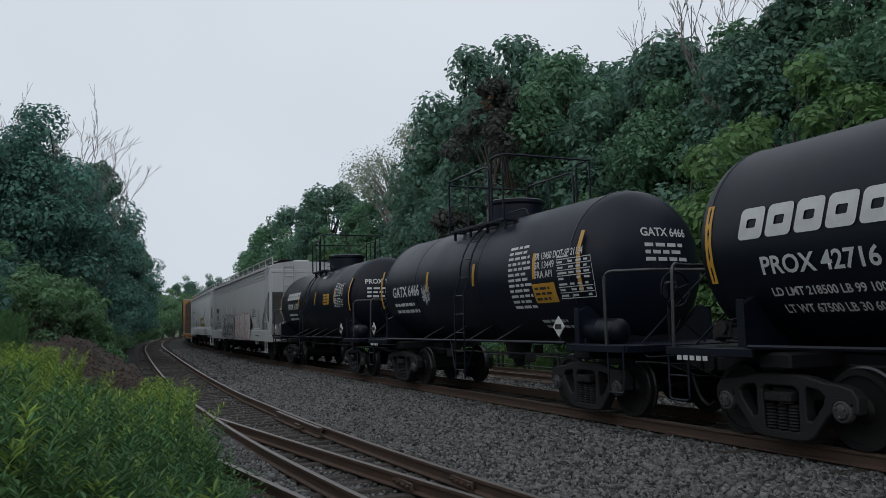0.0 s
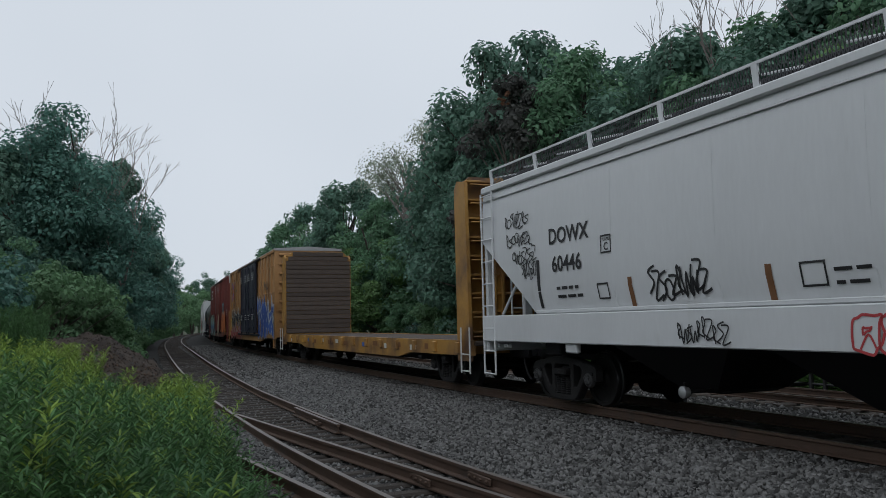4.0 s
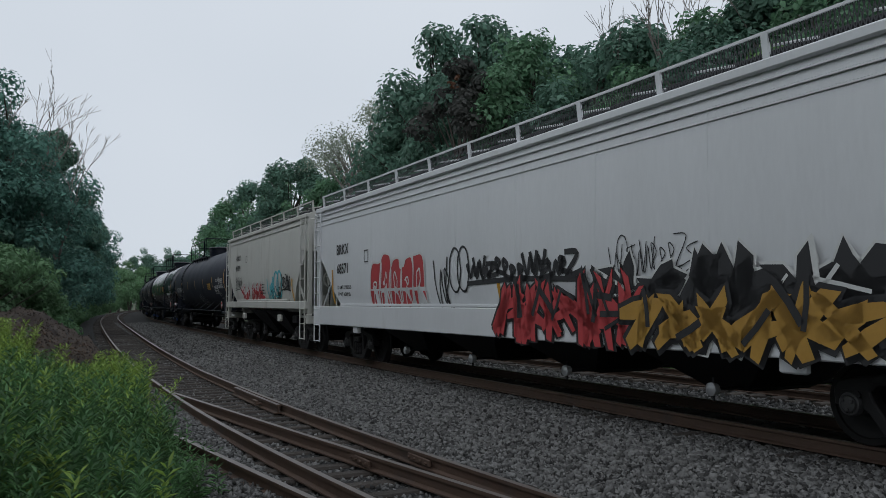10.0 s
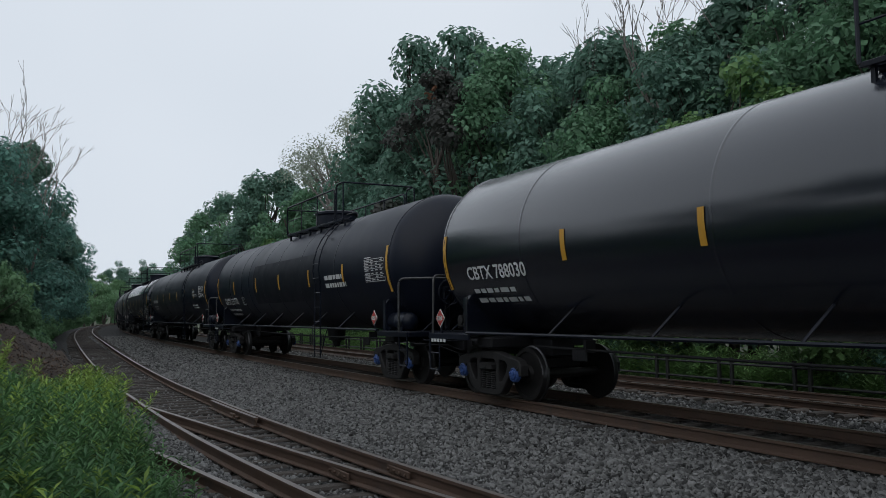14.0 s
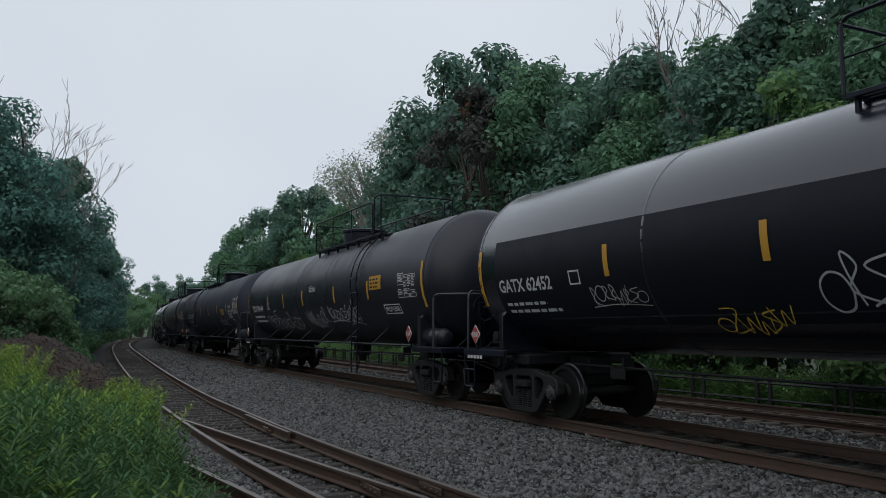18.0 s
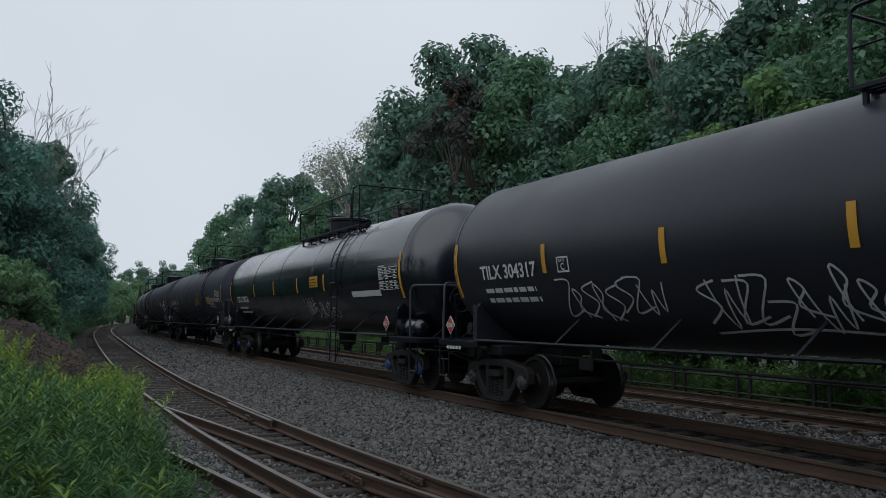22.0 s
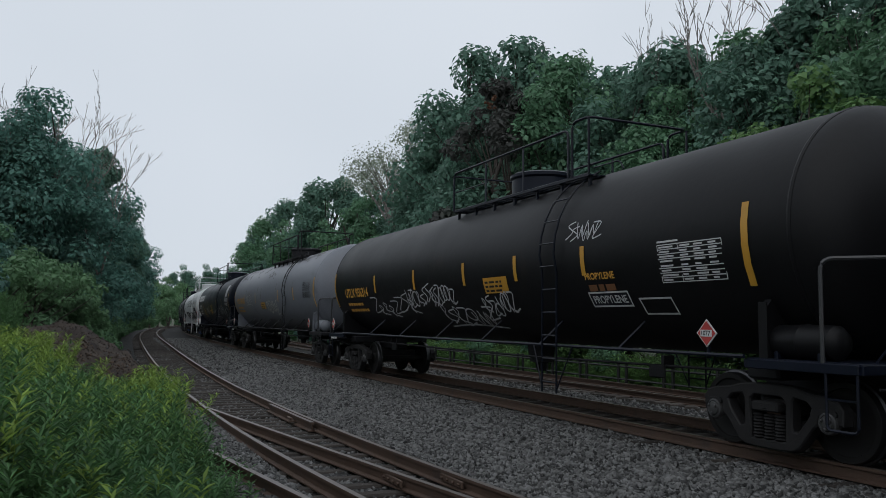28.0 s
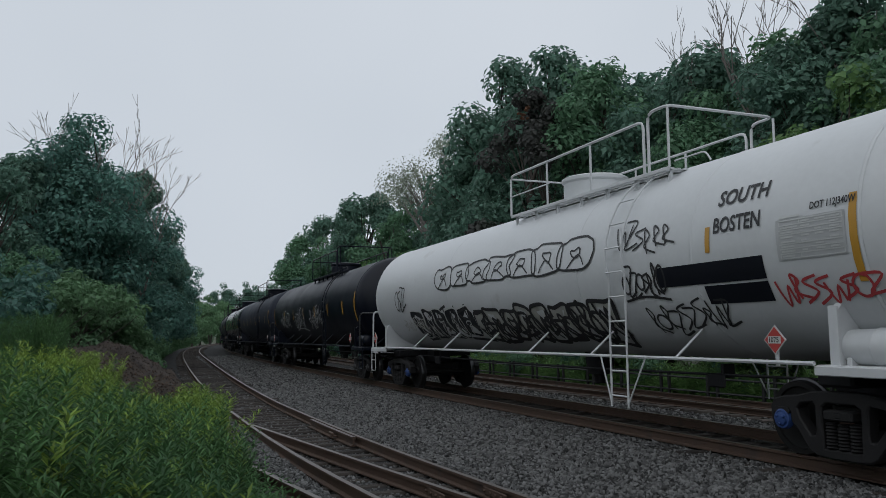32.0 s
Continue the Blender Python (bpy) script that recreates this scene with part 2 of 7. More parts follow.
def banded(name, stops, rough=0.55):
    """Spray paint that passes from colour to colour with height: stops are (height, colour)."""
    m = shader(name, stops[0][1], rough, 0, 0.25, 3, 20, 0)
    n, l = m.node_tree.nodes, m.node_tree.links
    co = n.new("ShaderNodeTexCoord")
    sep = n.new("ShaderNodeSeparateXYZ")
    fuzz = n.new("ShaderNodeTexNoise")
    fuzz.inputs["Scale"].default_value, fuzz.inputs["Detail"].default_value = 1.7, 4.0
    add = n.new("ShaderNodeMath")
    add.operation = "MULTIPLY_ADD"
    add.inputs[1].default_value = 0.5
    fit = n.new("ShaderNodeMapRange")
    lo, hi = stops[0][0], stops[-1][0]
    fit.inputs["From Min"].default_value, fit.inputs["From Max"].default_value = lo + 0.25, hi + 0.25
    cr = n.new("ShaderNodeValToRGB")
    while len(cr.color_ramp.elements) < len(stops):
        cr.color_ramp.elements.new(0.5)
    for e, (z, c) in zip(cr.color_ramp.elements, stops):
        e.position, e.color = (z - lo) / (hi - lo), (*c, 1)
    l.new(co.outputs["Object"], sep.inputs[0])
    l.new(co.outputs["Object"], fuzz.inputs["Vector"])
    l.new(fuzz.outputs["Fac"], add.inputs[0])
    l.new(sep.outputs["Z"], add.inputs[2])
    l.new(add.outputs[0], fit.inputs["Value"])
    l.new(fit.outputs["Result"], cr.inputs["Fac"])
    l.new(cr.outputs["Color"], n["Principled BSDF"].inputs["Base Color"])
    return m


SPRAYFADE = banded("mint to blue spray paint", [(0.85, (0.42, 0.56, 0.48)), (1.15, (0.30, 0.46, 0.50)), (1.45, (0.07, 0.20, 0.42)), (1.75, (0.26, 0.45, 0.48)), (2.3, (0.46, 0.58, 0.46))])


def leafy(name, colour, tip, rough=0.55, through_leaf=0.42, island=0.22):
    """Leaves: gloss on top, and part of the light goes through them."""
    m = shader(name, colour, rough, 0, 0.3, 0.35, 3, 0, tip, 0.52, island=island, spec=0.3)
    n, l = m.node_tree.nodes, m.node_tree.links
    b = n["Principled BSDF"]
    glow = n.new("ShaderNodeBsdfTranslucent")
    src = b.inputs["Base Color"].links[0].from_socket
    l.new(src, glow.inputs["Color"])
    mix = n.new("ShaderNodeMixShader")
    mix.inputs["Fac"].default_value = through_leaf
    l.new(b.outputs[0], mix.inputs[1])
    l.new(glow.outputs[0], mix.inputs[2])
    l.new(mix.outputs[0], n["Material Output"].inputs["Surface"])
    return m


LEAF_DARK = leafy("dark green leaves", (0.118, 0.222, 0.164), (0.090, 0.180, 0.136), island=0.34)
LEAF_MID = leafy("green leaves", (0.124, 0.246, 0.140), (0.098, 0.204, 0.122), island=0.34)
LEAF_LIGHT = leafy("yellow green leaves", (0.142, 0.255, 0.096), (0.110, 0.210, 0.086), island=0.30)
LEAF_BLUE = leafy("blue green leaves", (0.108, 0.232, 0.188), (0.088, 0.190, 0.158), island=0.34)
LEAF_RED = leafy("purple brown leaves", (0.066, 0.068, 0.062), (0.058, 0.082, 0.062))
LEAF_RUST = leafy("rust red leaves", (0.20, 0.10, 0.06), (0.11, 0.075, 0.05))
LEAF_FRESH = leafy("fresh green leaves", (0.140, 0.260, 0.130), (0.110, 0.220, 0.115))
LEAF_BANK = leafy("bright bank leaves", (0.185, 0.320, 0.120), (0.140, 0.265, 0.105), island=0.4)
LEAF_PALE = leafy("sparse pale leaves", (0.300, 0.345, 0.270), (0.210, 0.255, 0.190))
WEED = leafy("weed leaves", (0.078, 0.168, 0.062), (0.052, 0.128, 0.052), through_leaf=0.34, island=0.55)
WEED_TIP = leafy("lime shoots", (0.215, 0.318, 0.068), (0.150, 0.245, 0.056), island=0.42)


# ---- mesh tools ----
class Geo:
    """Gathers boxes, tubes and swept shapes into one mesh."""

    def __init__(self):
        self.v, self.f = [], []

    def add(self, verts, faces):
        o = len(self.v)
        self.v += [tuple(p) for p in verts]
        self.f += [tuple(i + o for i in q) for q in faces]
        return self

    def box(self, cx, cy, cz, sx, sy, sz, c=0.0, m=None):
        """A box with its vertical and end edges chamfered by c."""
        x, y, z = sx / 2, sy / 2, sz / 2
        if c <= 0:
            pts = [(i * x, j * y, k * z) for k in (-1, 1) for i, j in ((-1, -1), (1, -1), (1, 1), (-1, 1))]
            fs = [(3, 2, 1, 0), (4, 5, 6, 7), (0, 1, 5, 4), (1, 2, 6, 5), (2, 3, 7, 6), (3, 0, 4, 7)]
        else:
            ring = lambda a, b, h: [(-a + c, -b, h), (a - c, -b, h), (a, -b + c, h), (a, b - c, h), (a - c, b, h), (-a + c, b, h), (-a, b - c, h), (-a, -b + c, h)]
            cc = c * 0.999
            pts = ring(x - cc, y - cc, -z) + ring(x, y, -z + c) + ring(x, y, z - c) + ring(x - cc, y - cc, z)
            fs = [tuple(range(7, -1, -1)), tuple(range(24, 32))]
            for k in range(3):
                fs += [(k * 8 + i, k * 8 + (i + 1) % 8, k * 8 + 8 + (i + 1) % 8, k * 8 + 8 + i) for i in range(8)]
        if m is not None:
            pts = [m @ Vector(p) for p in pts]
        return self.add([(p[0] + cx, p[1] + cy, p[2] + cz) for p in pts], fs)

    def tube(self, path, r, n=8, caps=True):
        """A round bar along a line of points."""
        path = [Vector(p) for p in path]
        rings = []
        for i, p in enumerate(path):
            d = (path[min(i + 1, len(path) - 1)] - path[max(i - 1, 0)]).normalized()
            a = d.orthogonal().normalized() if abs(d.z) > 0.9 else d.cross(Vector((0, 0, 1))).normalized()
            b = d.cross(a)
            rr = r[i] if isinstance(r, (list, tuple)) else r
            rings.append([p + (a * math.cos(2 * math.pi * k / n) + b * math.sin(2 * math.pi * k / n)) * rr for k in range(n)])
        fs = [(i * n + k, i * n + (k + 1) % n, (i + 1) * n + (k + 1) % n, (i + 1) * n + k) for i in range(len(path) - 1) for k in range(n)]
        if caps:
            fs += [tuple(range(n - 1, -1, -1)), tuple(range((len(path) - 1) * n, len(path) * n))]
        return self.add([q for ring in rings for q in ring], fs)

    def lathe(self, prof, n=24, m=None, axis="x"):
        """Turns a profile of (along, radius) about an axis."""
        pts = []
        for s, r in prof:
            for k in range(n):
                a, b = r * math.cos(2 * math.pi * k / n), r * math.sin(2 * math.pi * k / n)
                pts.append({"x": (s, a, b), "y": (a, s, b), "z": (a, b, s)}[axis])
        if m is not None:
            pts = [m @ Vector(p) for p in pts]
        fs = [(i * n + k, i * n + (k + 1) % n, (i + 1) * n + (k + 1) % n, (i + 1) * n + k) for i in range(len(prof) - 1) for k in range(n)]
        fs += [tuple(range(n)), tuple(range((len(prof) - 1) * n, len(prof) * n))]
        return self.add(pts, fs)

    def slab(self, outline, lo, hi, axis="y"):
        """Pushes an outline (x, z) through from lo to hi along y, or (y, z) along x."""
        n = len(outline)
        at = (lambda p, s: (p[0], s, p[1])) if axis == "y" else (lambda p, s: (s, p[0], p[1])) if axis == "x" else (lambda p, s: (p[0], p[1], s))
        pts = [at(p, lo) for p in outline] + [at(p, hi) for p in outline]
        fs = [tuple(range(n)), tuple(range(2 * n - 1, n - 1, -1))] + [(i, (i + 1) % n, n + (i + 1) % n, n + i) for i in range(n)]
        return self.add(pts, fs)

    def loft(self, rings, closed=True):
        n = len(rings[0])
        fs = [(i * n + k, i * n + (k + 1) % n, (i + 1) * n + (k + 1) % n, (i + 1) * n + k) for i in range(len(rings) - 1) for k in range(n)]
        if closed:
            fs += [tuple(range(n - 1, -1, -1)), tuple(range((len(rings) - 1) * n, len(rings) * n))]
        return self.add([p for ring in rings for p in ring], fs)

    def mesh(self, name, mat, smooth=35):
        me = bpy.data.meshes.new(name)
        me.from_pydata(self.v, [], self.f)
        mats = mat if isinstance(mat, (list, tuple)) else [mat]
        for q in mats:
            me.materials.append(q)
        bm = bmesh.new()
        bm.from_mesh(me)
        bmesh.ops.recalc_face_normals(bm, faces=bm.faces)
        bm.to_mesh(me)
        bm.free()
        if smooth:
            me.polygons.foreach_set("use_smooth", [True] * len(me.polygons))
            me.set_sharp_from_angle(angle=radians(smooth))
        return me


def part(name, shape, material, parent, label="", at=None, smooth=35):
    """Links a shape as one mesh object under a thing or a part."""
    me = shape if isinstance(shape, bpy.types.Mesh) else shape.mesh(name, material, smooth)
    ob = new(name, me)
    ob.parent = parent
    if at is not None:
        ob.matrix_basis = at
    return tagged(ob, label)


def thing(name, label, category, group="", kind=""):
    return tagged(new(name), label, category, group, kind)


def raw(name, verts, faces, material, smooth=False):
    """A mesh straight from arrays."""
    me = bpy.data.meshes.new(name)
    me.from_pydata(verts, [], faces)
    for q in material if isinstance(material, (list, tuple)) else [material]:
        me.materials.append(q)
    if smooth:
        me.polygons.foreach_set("use_smooth", [True] * len(me.polygons))
    return me


def bulk(name, verts, quads, material):
    """A large mesh of four-cornered faces from numpy arrays."""
    me = bpy.data.meshes.new(name)
    nv, nf = len(verts), len(quads)
    me.vertices.add(nv)
    me.vertices.foreach_set("co", np.asarray(verts, dtype=np.float32).ravel())
    k = quads.shape[1]
    me.loops.add(nf * k)
    me.loops.foreach_set("vertex_index", quads.astype(np.int32).ravel())
    me.polygons.add(nf)
    me.polygons.foreach_set("loop_start", np.arange(0, nf * k, k, dtype=np.int32))
    me.polygons.foreach_set("loop_total", np.full(nf, k, dtype=np.int32))
    me.update()
    me.validate()
    for q in material if isinstance(material, (list, tuple)) else [material]:
        me.materials.append(q)
    return me


# ---- the ground ----
def rise(u):
    """The siding climbs to the level of the main line as it leads away."""
    k = min(max((u - 22) / 38, 0.0), 1.0)
    return 0.30 * k * k * (3 - 2 * k)


def bed(u, v):
    """Height of the ground across the railway."""
    t = lambda a, b: min(max((v - a) / (b - a), 0.0), 1.0)
    s = lambda a, b: (lambda x: x * x * (3 - 2 * x))(t(a, b))
    z = -0.44 + 0.16 * s(-0.2, 1.8) + 0.35 * s(4.6, 7.2) - 0.30 * s(10.2, 12.6) - 0.25 * s(16.2, 18.5)
    z += rise(u) * (1 - s(4.6, 7.2)) + 0.060 * s(1.7, 2.3) * (1 - s(4.4, 4.9))
    if v < 0:
        z += 0.5 * s(-8, -1) - 0.5 + 0.02 * min(-v, 60)
    if v > 20:
        z += 0.02 * min(v - 20, 200)
    return z


def spread_lines(stops):
    out = []
    for a, b, step in stops:
        k = max(1, int(round((b - a) / step)))
        out += [a + (b - a) * i / k for i in range(k)]
    return out + [stops[-1][1]]


def sheet(name, us, vs, height, material, jitter=0.0):
    verts, n = [], len(vs)
    for u in us:
        for v in vs:
            p = plan(u, v)
            z = height(u, v)
            if jitter:
                z += jitter * (noise.noise(Vector((p.x * 1.7, p.y * 1.7, 0))) + 0.6 * noise.noise(Vector((p.x * 5, p.y * 5, 3))))
            verts.append((p.x, p.y, z))
    fs = [(i * n + j, i * n + j + 1, (i + 1) * n + j + 1, (i + 1) * n + j) for i in range(len(us) - 1) for j in range(n - 1)]
    return raw(name, verts, fs, material, True)


US = spread_lines([(-1500, -300, 300), (-300, -40, 52), (-40, 0, 8), (0, 60, 2), (60, 200, 14), (200, 600, 50), (600, 2600, 400)])
VS = spread_lines([(-800, -100, 140), (-100, -20, 16), (-20, 24, 1.0), (24, 100, 15), (100, 720, 124)])
tagged(new("ground", sheet("ground", US, VS, lambda u, v: bed(u, v) - 0.05, SOIL)), "weedy ground beside the railway reaching to the woods", "ground", kind="structure")
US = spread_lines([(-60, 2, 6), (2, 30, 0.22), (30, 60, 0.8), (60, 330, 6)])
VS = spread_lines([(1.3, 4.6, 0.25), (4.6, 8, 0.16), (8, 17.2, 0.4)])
tagged(new("ballast_bed", sheet("ballast_bed", US, VS, bed, BALLAST, 0.022)), "crushed stone bed under the tracks, near-black for the shade between stones", "ballast", kind="structure")


def boulders(name, count, area, size, material, seed, label, lift=0.0, ground=bed, what="ballast"):
    """Loose stones, each a small uneven block, over a stretch (u0, u1, v0, v1)."""
    rng = np.random.default_rng(seed)
    u = area[0] + (area[1] - area[0]) * rng.random(count) ** 1.35
    v = area[2] + (area[3] - area[2]) * rng.random(count)
    base = np.array([(1, 0, 0), (0, 1, 0), (-1, 0, 0), (0, -1, 0), (0, 0, 0.9), (0, 0, -0.9)], float) * 0.66
    s = size * (0.55 + 0.75 * rng.random((count, 1, 1)))
    pts = (base[None] + 0.5 * (rng.random((count, 6, 3)) - 0.5)) * s * (0.7 + 0.6 * rng.random((count, 1, 3)))
    q = rng.normal(size=(count, 4))
    q /= np.linalg.norm(q, axis=1)[:, None]
    w, x, y, z = q.T
    rot = np.stack([1 - 2 * (y * y + z * z), 2 * (x * y - z * w), 2 * (x * z + y * w), 2 * (x * y + z * w), 1 - 2 * (x * x + z * z), 2 * (y * z - x * w), 2 * (x * z - y * w), 2 * (y * z + x * w), 1 - 2 * (x * x + y * y)], 1).reshape(-1, 3, 3)
    pts = np.einsum("nij,nkj->nki", rot, pts)
    at = np.array([(*plan(a, b), ground(a, b) + lift) for a, b in zip(u, v)])
    pts += at[:, None, :]
    faces = np.array([(0, 1, 4), (1, 2, 4), (2, 3, 4), (3, 0, 4), (1, 0, 5), (2, 1, 5), (3, 2, 5), (0, 3, 5)])
    quads = (faces[None] + 6 * np.arange(count)[:, None, None]).reshape(-1, 3)
    return tagged(new(name, bulk(name, pts.reshape(-1, 3), quads, material)), label, what, kind="stuff")


# ---- tracks ----
HEAD = [(-0.036, 0.0), (0.036, 0.0), (0.036, -0.036), (0.011, -0.046), (0.009, -0.135), (0.066, -0.150), (0.066, -0.168), (-0.066, -0.168), (-0.066, -0.150), (-0.009, -0.135), (-0.011, -0.046), (-0.036, -0.036)]


def rail(parent, line, z, climb=False):
    """One rail swept along a line v(u); the running surface is worn bright."""
    rings = []
    for i, (u, v) in enumerate(line):
        a, b = line[max(i - 1, 0)], line[min(i + 1, len(line) - 1)]
        p = plan(u, v)
        d = plan(*b) - plan(*a)
        n = Vector((d.y, -d.x)).normalized()
        lift = rise(u) if climb else 0.0
        rings.append([(p.x + n.x * s, p.y + n.y * s, z + lift + h) for s, h in HEAD])
    g = Geo().loft(rings)
    me = g.mesh("rail", [RAIL, RAILTOP], 30)
    idx = [1 if (f.normal.z > 0.9 and f.center.z > z + (rise(DU.dot(f.center.to_2d())) if climb else 0.0) - 0.02) else 0 for f in me.polygons]
    me.polygons.foreach_set("material_index", idx)
    return part("rail", me, RAIL, parent)


def straight(v, u0, u1):
    return [(u, v) for u in spread_lines([(u0, 2, 12.0), (2, 60, 1.0), (60, u1, 10.0)])]


def siding_v(u):
    """Right rail of the siding: bends towards the main track near the viewer."""
    return 3.97 + 0.0037 * max(0.0, 17.0 - u) ** 2 + 0.71 * (1 - (1 - min(1.0, max(0.0, (u - 22) / 75))) ** 2)


def spur_v(u):
    """Right rail of the spur that leaves the siding."""
    if u > 19:
        return 2.25 - 0.15 * (u - 19) - 0.002 * (u - 19) ** 2
    return 2.25 + 0.130 * (19 - u) + 0.00045 * (19 - u) ** 2


GAUGE = 1.50
tie_shapes = []
for k in range(4):
    g = Geo()
    r = random.Random(40 + k)
    L, W, H = 2.55 + r.uniform(-0.12, 0.12), 0.215, 0.17
    n = 7
    rings = []
    for i in range(n + 1):
        x = -L / 2 + L * i / n
        e = r.uniform(-0.012, 0.012)
        c = 0.02 + r.uniform(0, 0.012)
        top = r.uniform(-0.012, 0.004)
        rings.append([(x, -W / 2 + e, -H), (x, W / 2 + e, -H), (x, W / 2 + e, top - c), (x, W / 2 + e - c, top), (x, -W / 2 + e + c, top), (x, -W / 2 + e, top - c)])
    tie_shapes.append(g.loft(rings).mesh("tie", TIE, 30))
dark_ties = []
for q in tie_shapes:
    q = q.copy()
    q.materials[0] = TIEDARK
    dark_ties.append(q)


def ties(parent, centre, z, us, seed, sunk=0.0, shapes=dark_ties, climb=False):
    r = random.Random(seed)
    for u in us:
        v = centre(u)
        p = plan(u, v)
        ob = part("tie", r.choice(shapes), TIE, parent)
        ob.matrix_basis = pose(p.x, p.y, z + (rise(u) if climb else 0.0) - 0.178 - sunk + r.uniform(-0.012, 0.008), 0, r.uniform(-0.7, 0.7), heading(u) + 90 + r.uniform(-2.2, 2.2))


def build_tracks():
    main = thing("main_track", "rusty main line track on a raised stone bed", "track", kind="structure")
    for v in (VC - GAUGE / 2, VC + GAUGE / 2):
        rail(main, straight(v, -400, 420), ZM + 0.06)
    ties(main, lambda u: VC, ZM + 0.06, [i * 0.53 for i in range(-24, 110)], 1, sunk=0.01)
    second = thing("second_track", "unused parallel track with bleached ties", "track", kind="structure")
    for v in (14.05, 14.05 + GAUGE):
        rail(second, straight(v, -120, 300), 0.0)
    ties(second, lambda u: 14.05 + GAUGE / 2, 0.0, [i * 0.54 for i in range(-14, 116)], 2, sunk=-0.03, shapes=tie_shapes)
    side = thing("siding_track", "old siding track with a turnout and split ties", "track", kind="structure")
    us = spread_lines([(-30, 2, 4), (2, 60, 0.8), (60, 330, 6)])
    rail(side, [(u, siding_v(u)) for u in us], 0.0, True)
    rail(side, [(u, siding_v(u) - GAUGE - 0.04 * max(0, 9 - abs(u - 12)) / 9) for u in us], 0.0, True)
    us = [u for u in spread_lines([(-20, 2, 4), (2, 17.5, 0.8)])]
    rail(side, [(u, spur_v(u)) for u in us], 0.001)
    rail(side, [(u, spur_v(u) - GAUGE) for u in us], 0.001)
    rail(side, [(u, siding_v(u) - 0.115) for u in spread_lines([(14.2, 17.6, 0.6)])], 0.0)
    rail(side, [(u, spur_v(u) - GAUGE + 0.115) for u in spread_lines([(14.2, 17.6, 0.6)])], 0.0)
    ties(side, lambda u: siding_v(u) - GAUGE / 2, 0.0, [i * 0.53 for i in range(-30, 246)], 3, climb=True)
    ties(side, lambda u: spur_v(u) - GAUGE / 2, 0.0, [i * 0.56 for i in range(-24, 30)], 4, sunk=0.05)
    joint = Geo().box(0, 0, 0, 0.62, 0.03, 0.085, 0.008)
    for k in range(4):
        joint.lathe([(0.012, 0.018), (0.034, 0.018), (0.040, 0.012)], 6, pose(-0.24 + k * 0.16, -0.002, 0, 0, 0, -90))
    jm = joint.mesh("joint_bar", RAIL, 30)
    for u, f in ((9.2, spur_v), (8.9, siding_v)):
        p = plan(u, f(u) - 0.045)
        part("joint_bar", jm, RAIL, side, "bolted joint bar", pose(p.x, p.y, -0.085, 0, 0, heading(u)))
    block = Geo().box(0, 0, 0, 0.30, 0.05, 0.05, 0.01).box(0.1, 0.03, -0.04, 0.12, 0.12, 0.03, 0.005)
    p = plan(15.4, siding_v(15.4) - 0.22)
    part("guard_block", block, RAIL, side, "guard rail spacer block", pose(p.x, p.y, -0.06, 0, 0, heading(15)))


# ---- plants ----
def leaf_cloud(centres, radii, count, size, seed, droop=0.35):
    """Folded leaves on the outer skin of clumps: arrays of points and faces."""
    rng = np.random.default_rng(seed)
    centres, radii = np.asarray(centres, float), np.asarray(radii, float)
    pick = rng.choice(len(centres), count, p=radii ** 2 / np.sum(radii ** 2))
    d = rng.normal(size=(count, 3))
    d[:, 2] = np.where(d[:, 2] < 0, d[:, 2] * 0.55, d[:, 2])
    d /= np.linalg.norm(d, axis=1)[:, None]
    r = radii[pick][:, None] * (0.55 + 0.5 * rng.random((count, 1)) ** 0.5)
    at = centres[pick] + d * r * np.array([1, 1, 0.8])
    nrm = d + rng.normal(size=(count, 3)) * 0.36 + np.array([0, 0, 0.55])
    nrm /= np.linalg.norm(nrm, axis=1)[:, None]
    ax = np.cross(nrm, rng.normal(size=(count, 3)))
    ax /= np.linalg.norm(ax, axis=1)[:, None] + 1e-9
    ax[:, 2] -= droop * rng.random(count)
    side = np.cross(nrm, ax)
    s = size * (0.6 + 0.8 * rng.random((count, 1)))
    p0, p2 = at - ax * s * 0.55, at + ax * s * 0.65
    p1, p3 = at + side * s * 0.36 + nrm * s * 0.14, at - side * s * 0.36 + nrm * s * 0.14
    pts = np.stack([p0, p1, p2, p3], 1).reshape(-1, 3)
    idx = 4 * np.arange(count)[:, None]
    tri = np.concatenate([idx + np.array([[0, 1, 2]]), idx + np.array([[0, 2, 3]])], 1).reshape(-1, 3)
    return pts, tri


def crown_mesh(seed, leaves, height, width, low, size, material, clumps=46, ragged=1.0):
    """Many small clumps on an uneven egg of boughs, with gaps between them."""
    r = random.Random(seed)
    cs, rs = [], []
    boughs = [(r.uniform(0, 6.283), r.uniform(0.12, 0.98), r.uniform(0.60, 1.22)) for _ in range(max(6, clumps // 7))]
    for i in range(clumps):
        a, k, far = r.choice(boughs)
        k = min(0.99, max(0.02, k + r.gauss(0, 0.055)))
        a += r.gauss(0, 0.30)
        env = math.sin(math.pi * min(0.98, 0.16 + 0.80 * k)) ** 0.65
        d = width * env * far * (0.35 + 0.65 * r.random() ** 0.55)
        cs.append((d * math.cos(a), d * math.sin(a), low + (height - low) * k + r.uniform(-0.3, 0.3)))
        rs.append(width * r.uniform(0.10, 0.25) * (0.7 + 0.4 * env) * ragged)
    pts, tri = leaf_cloud(cs, rs, leaves, size, seed)
    return bulk("crown", pts, tri, material), cs


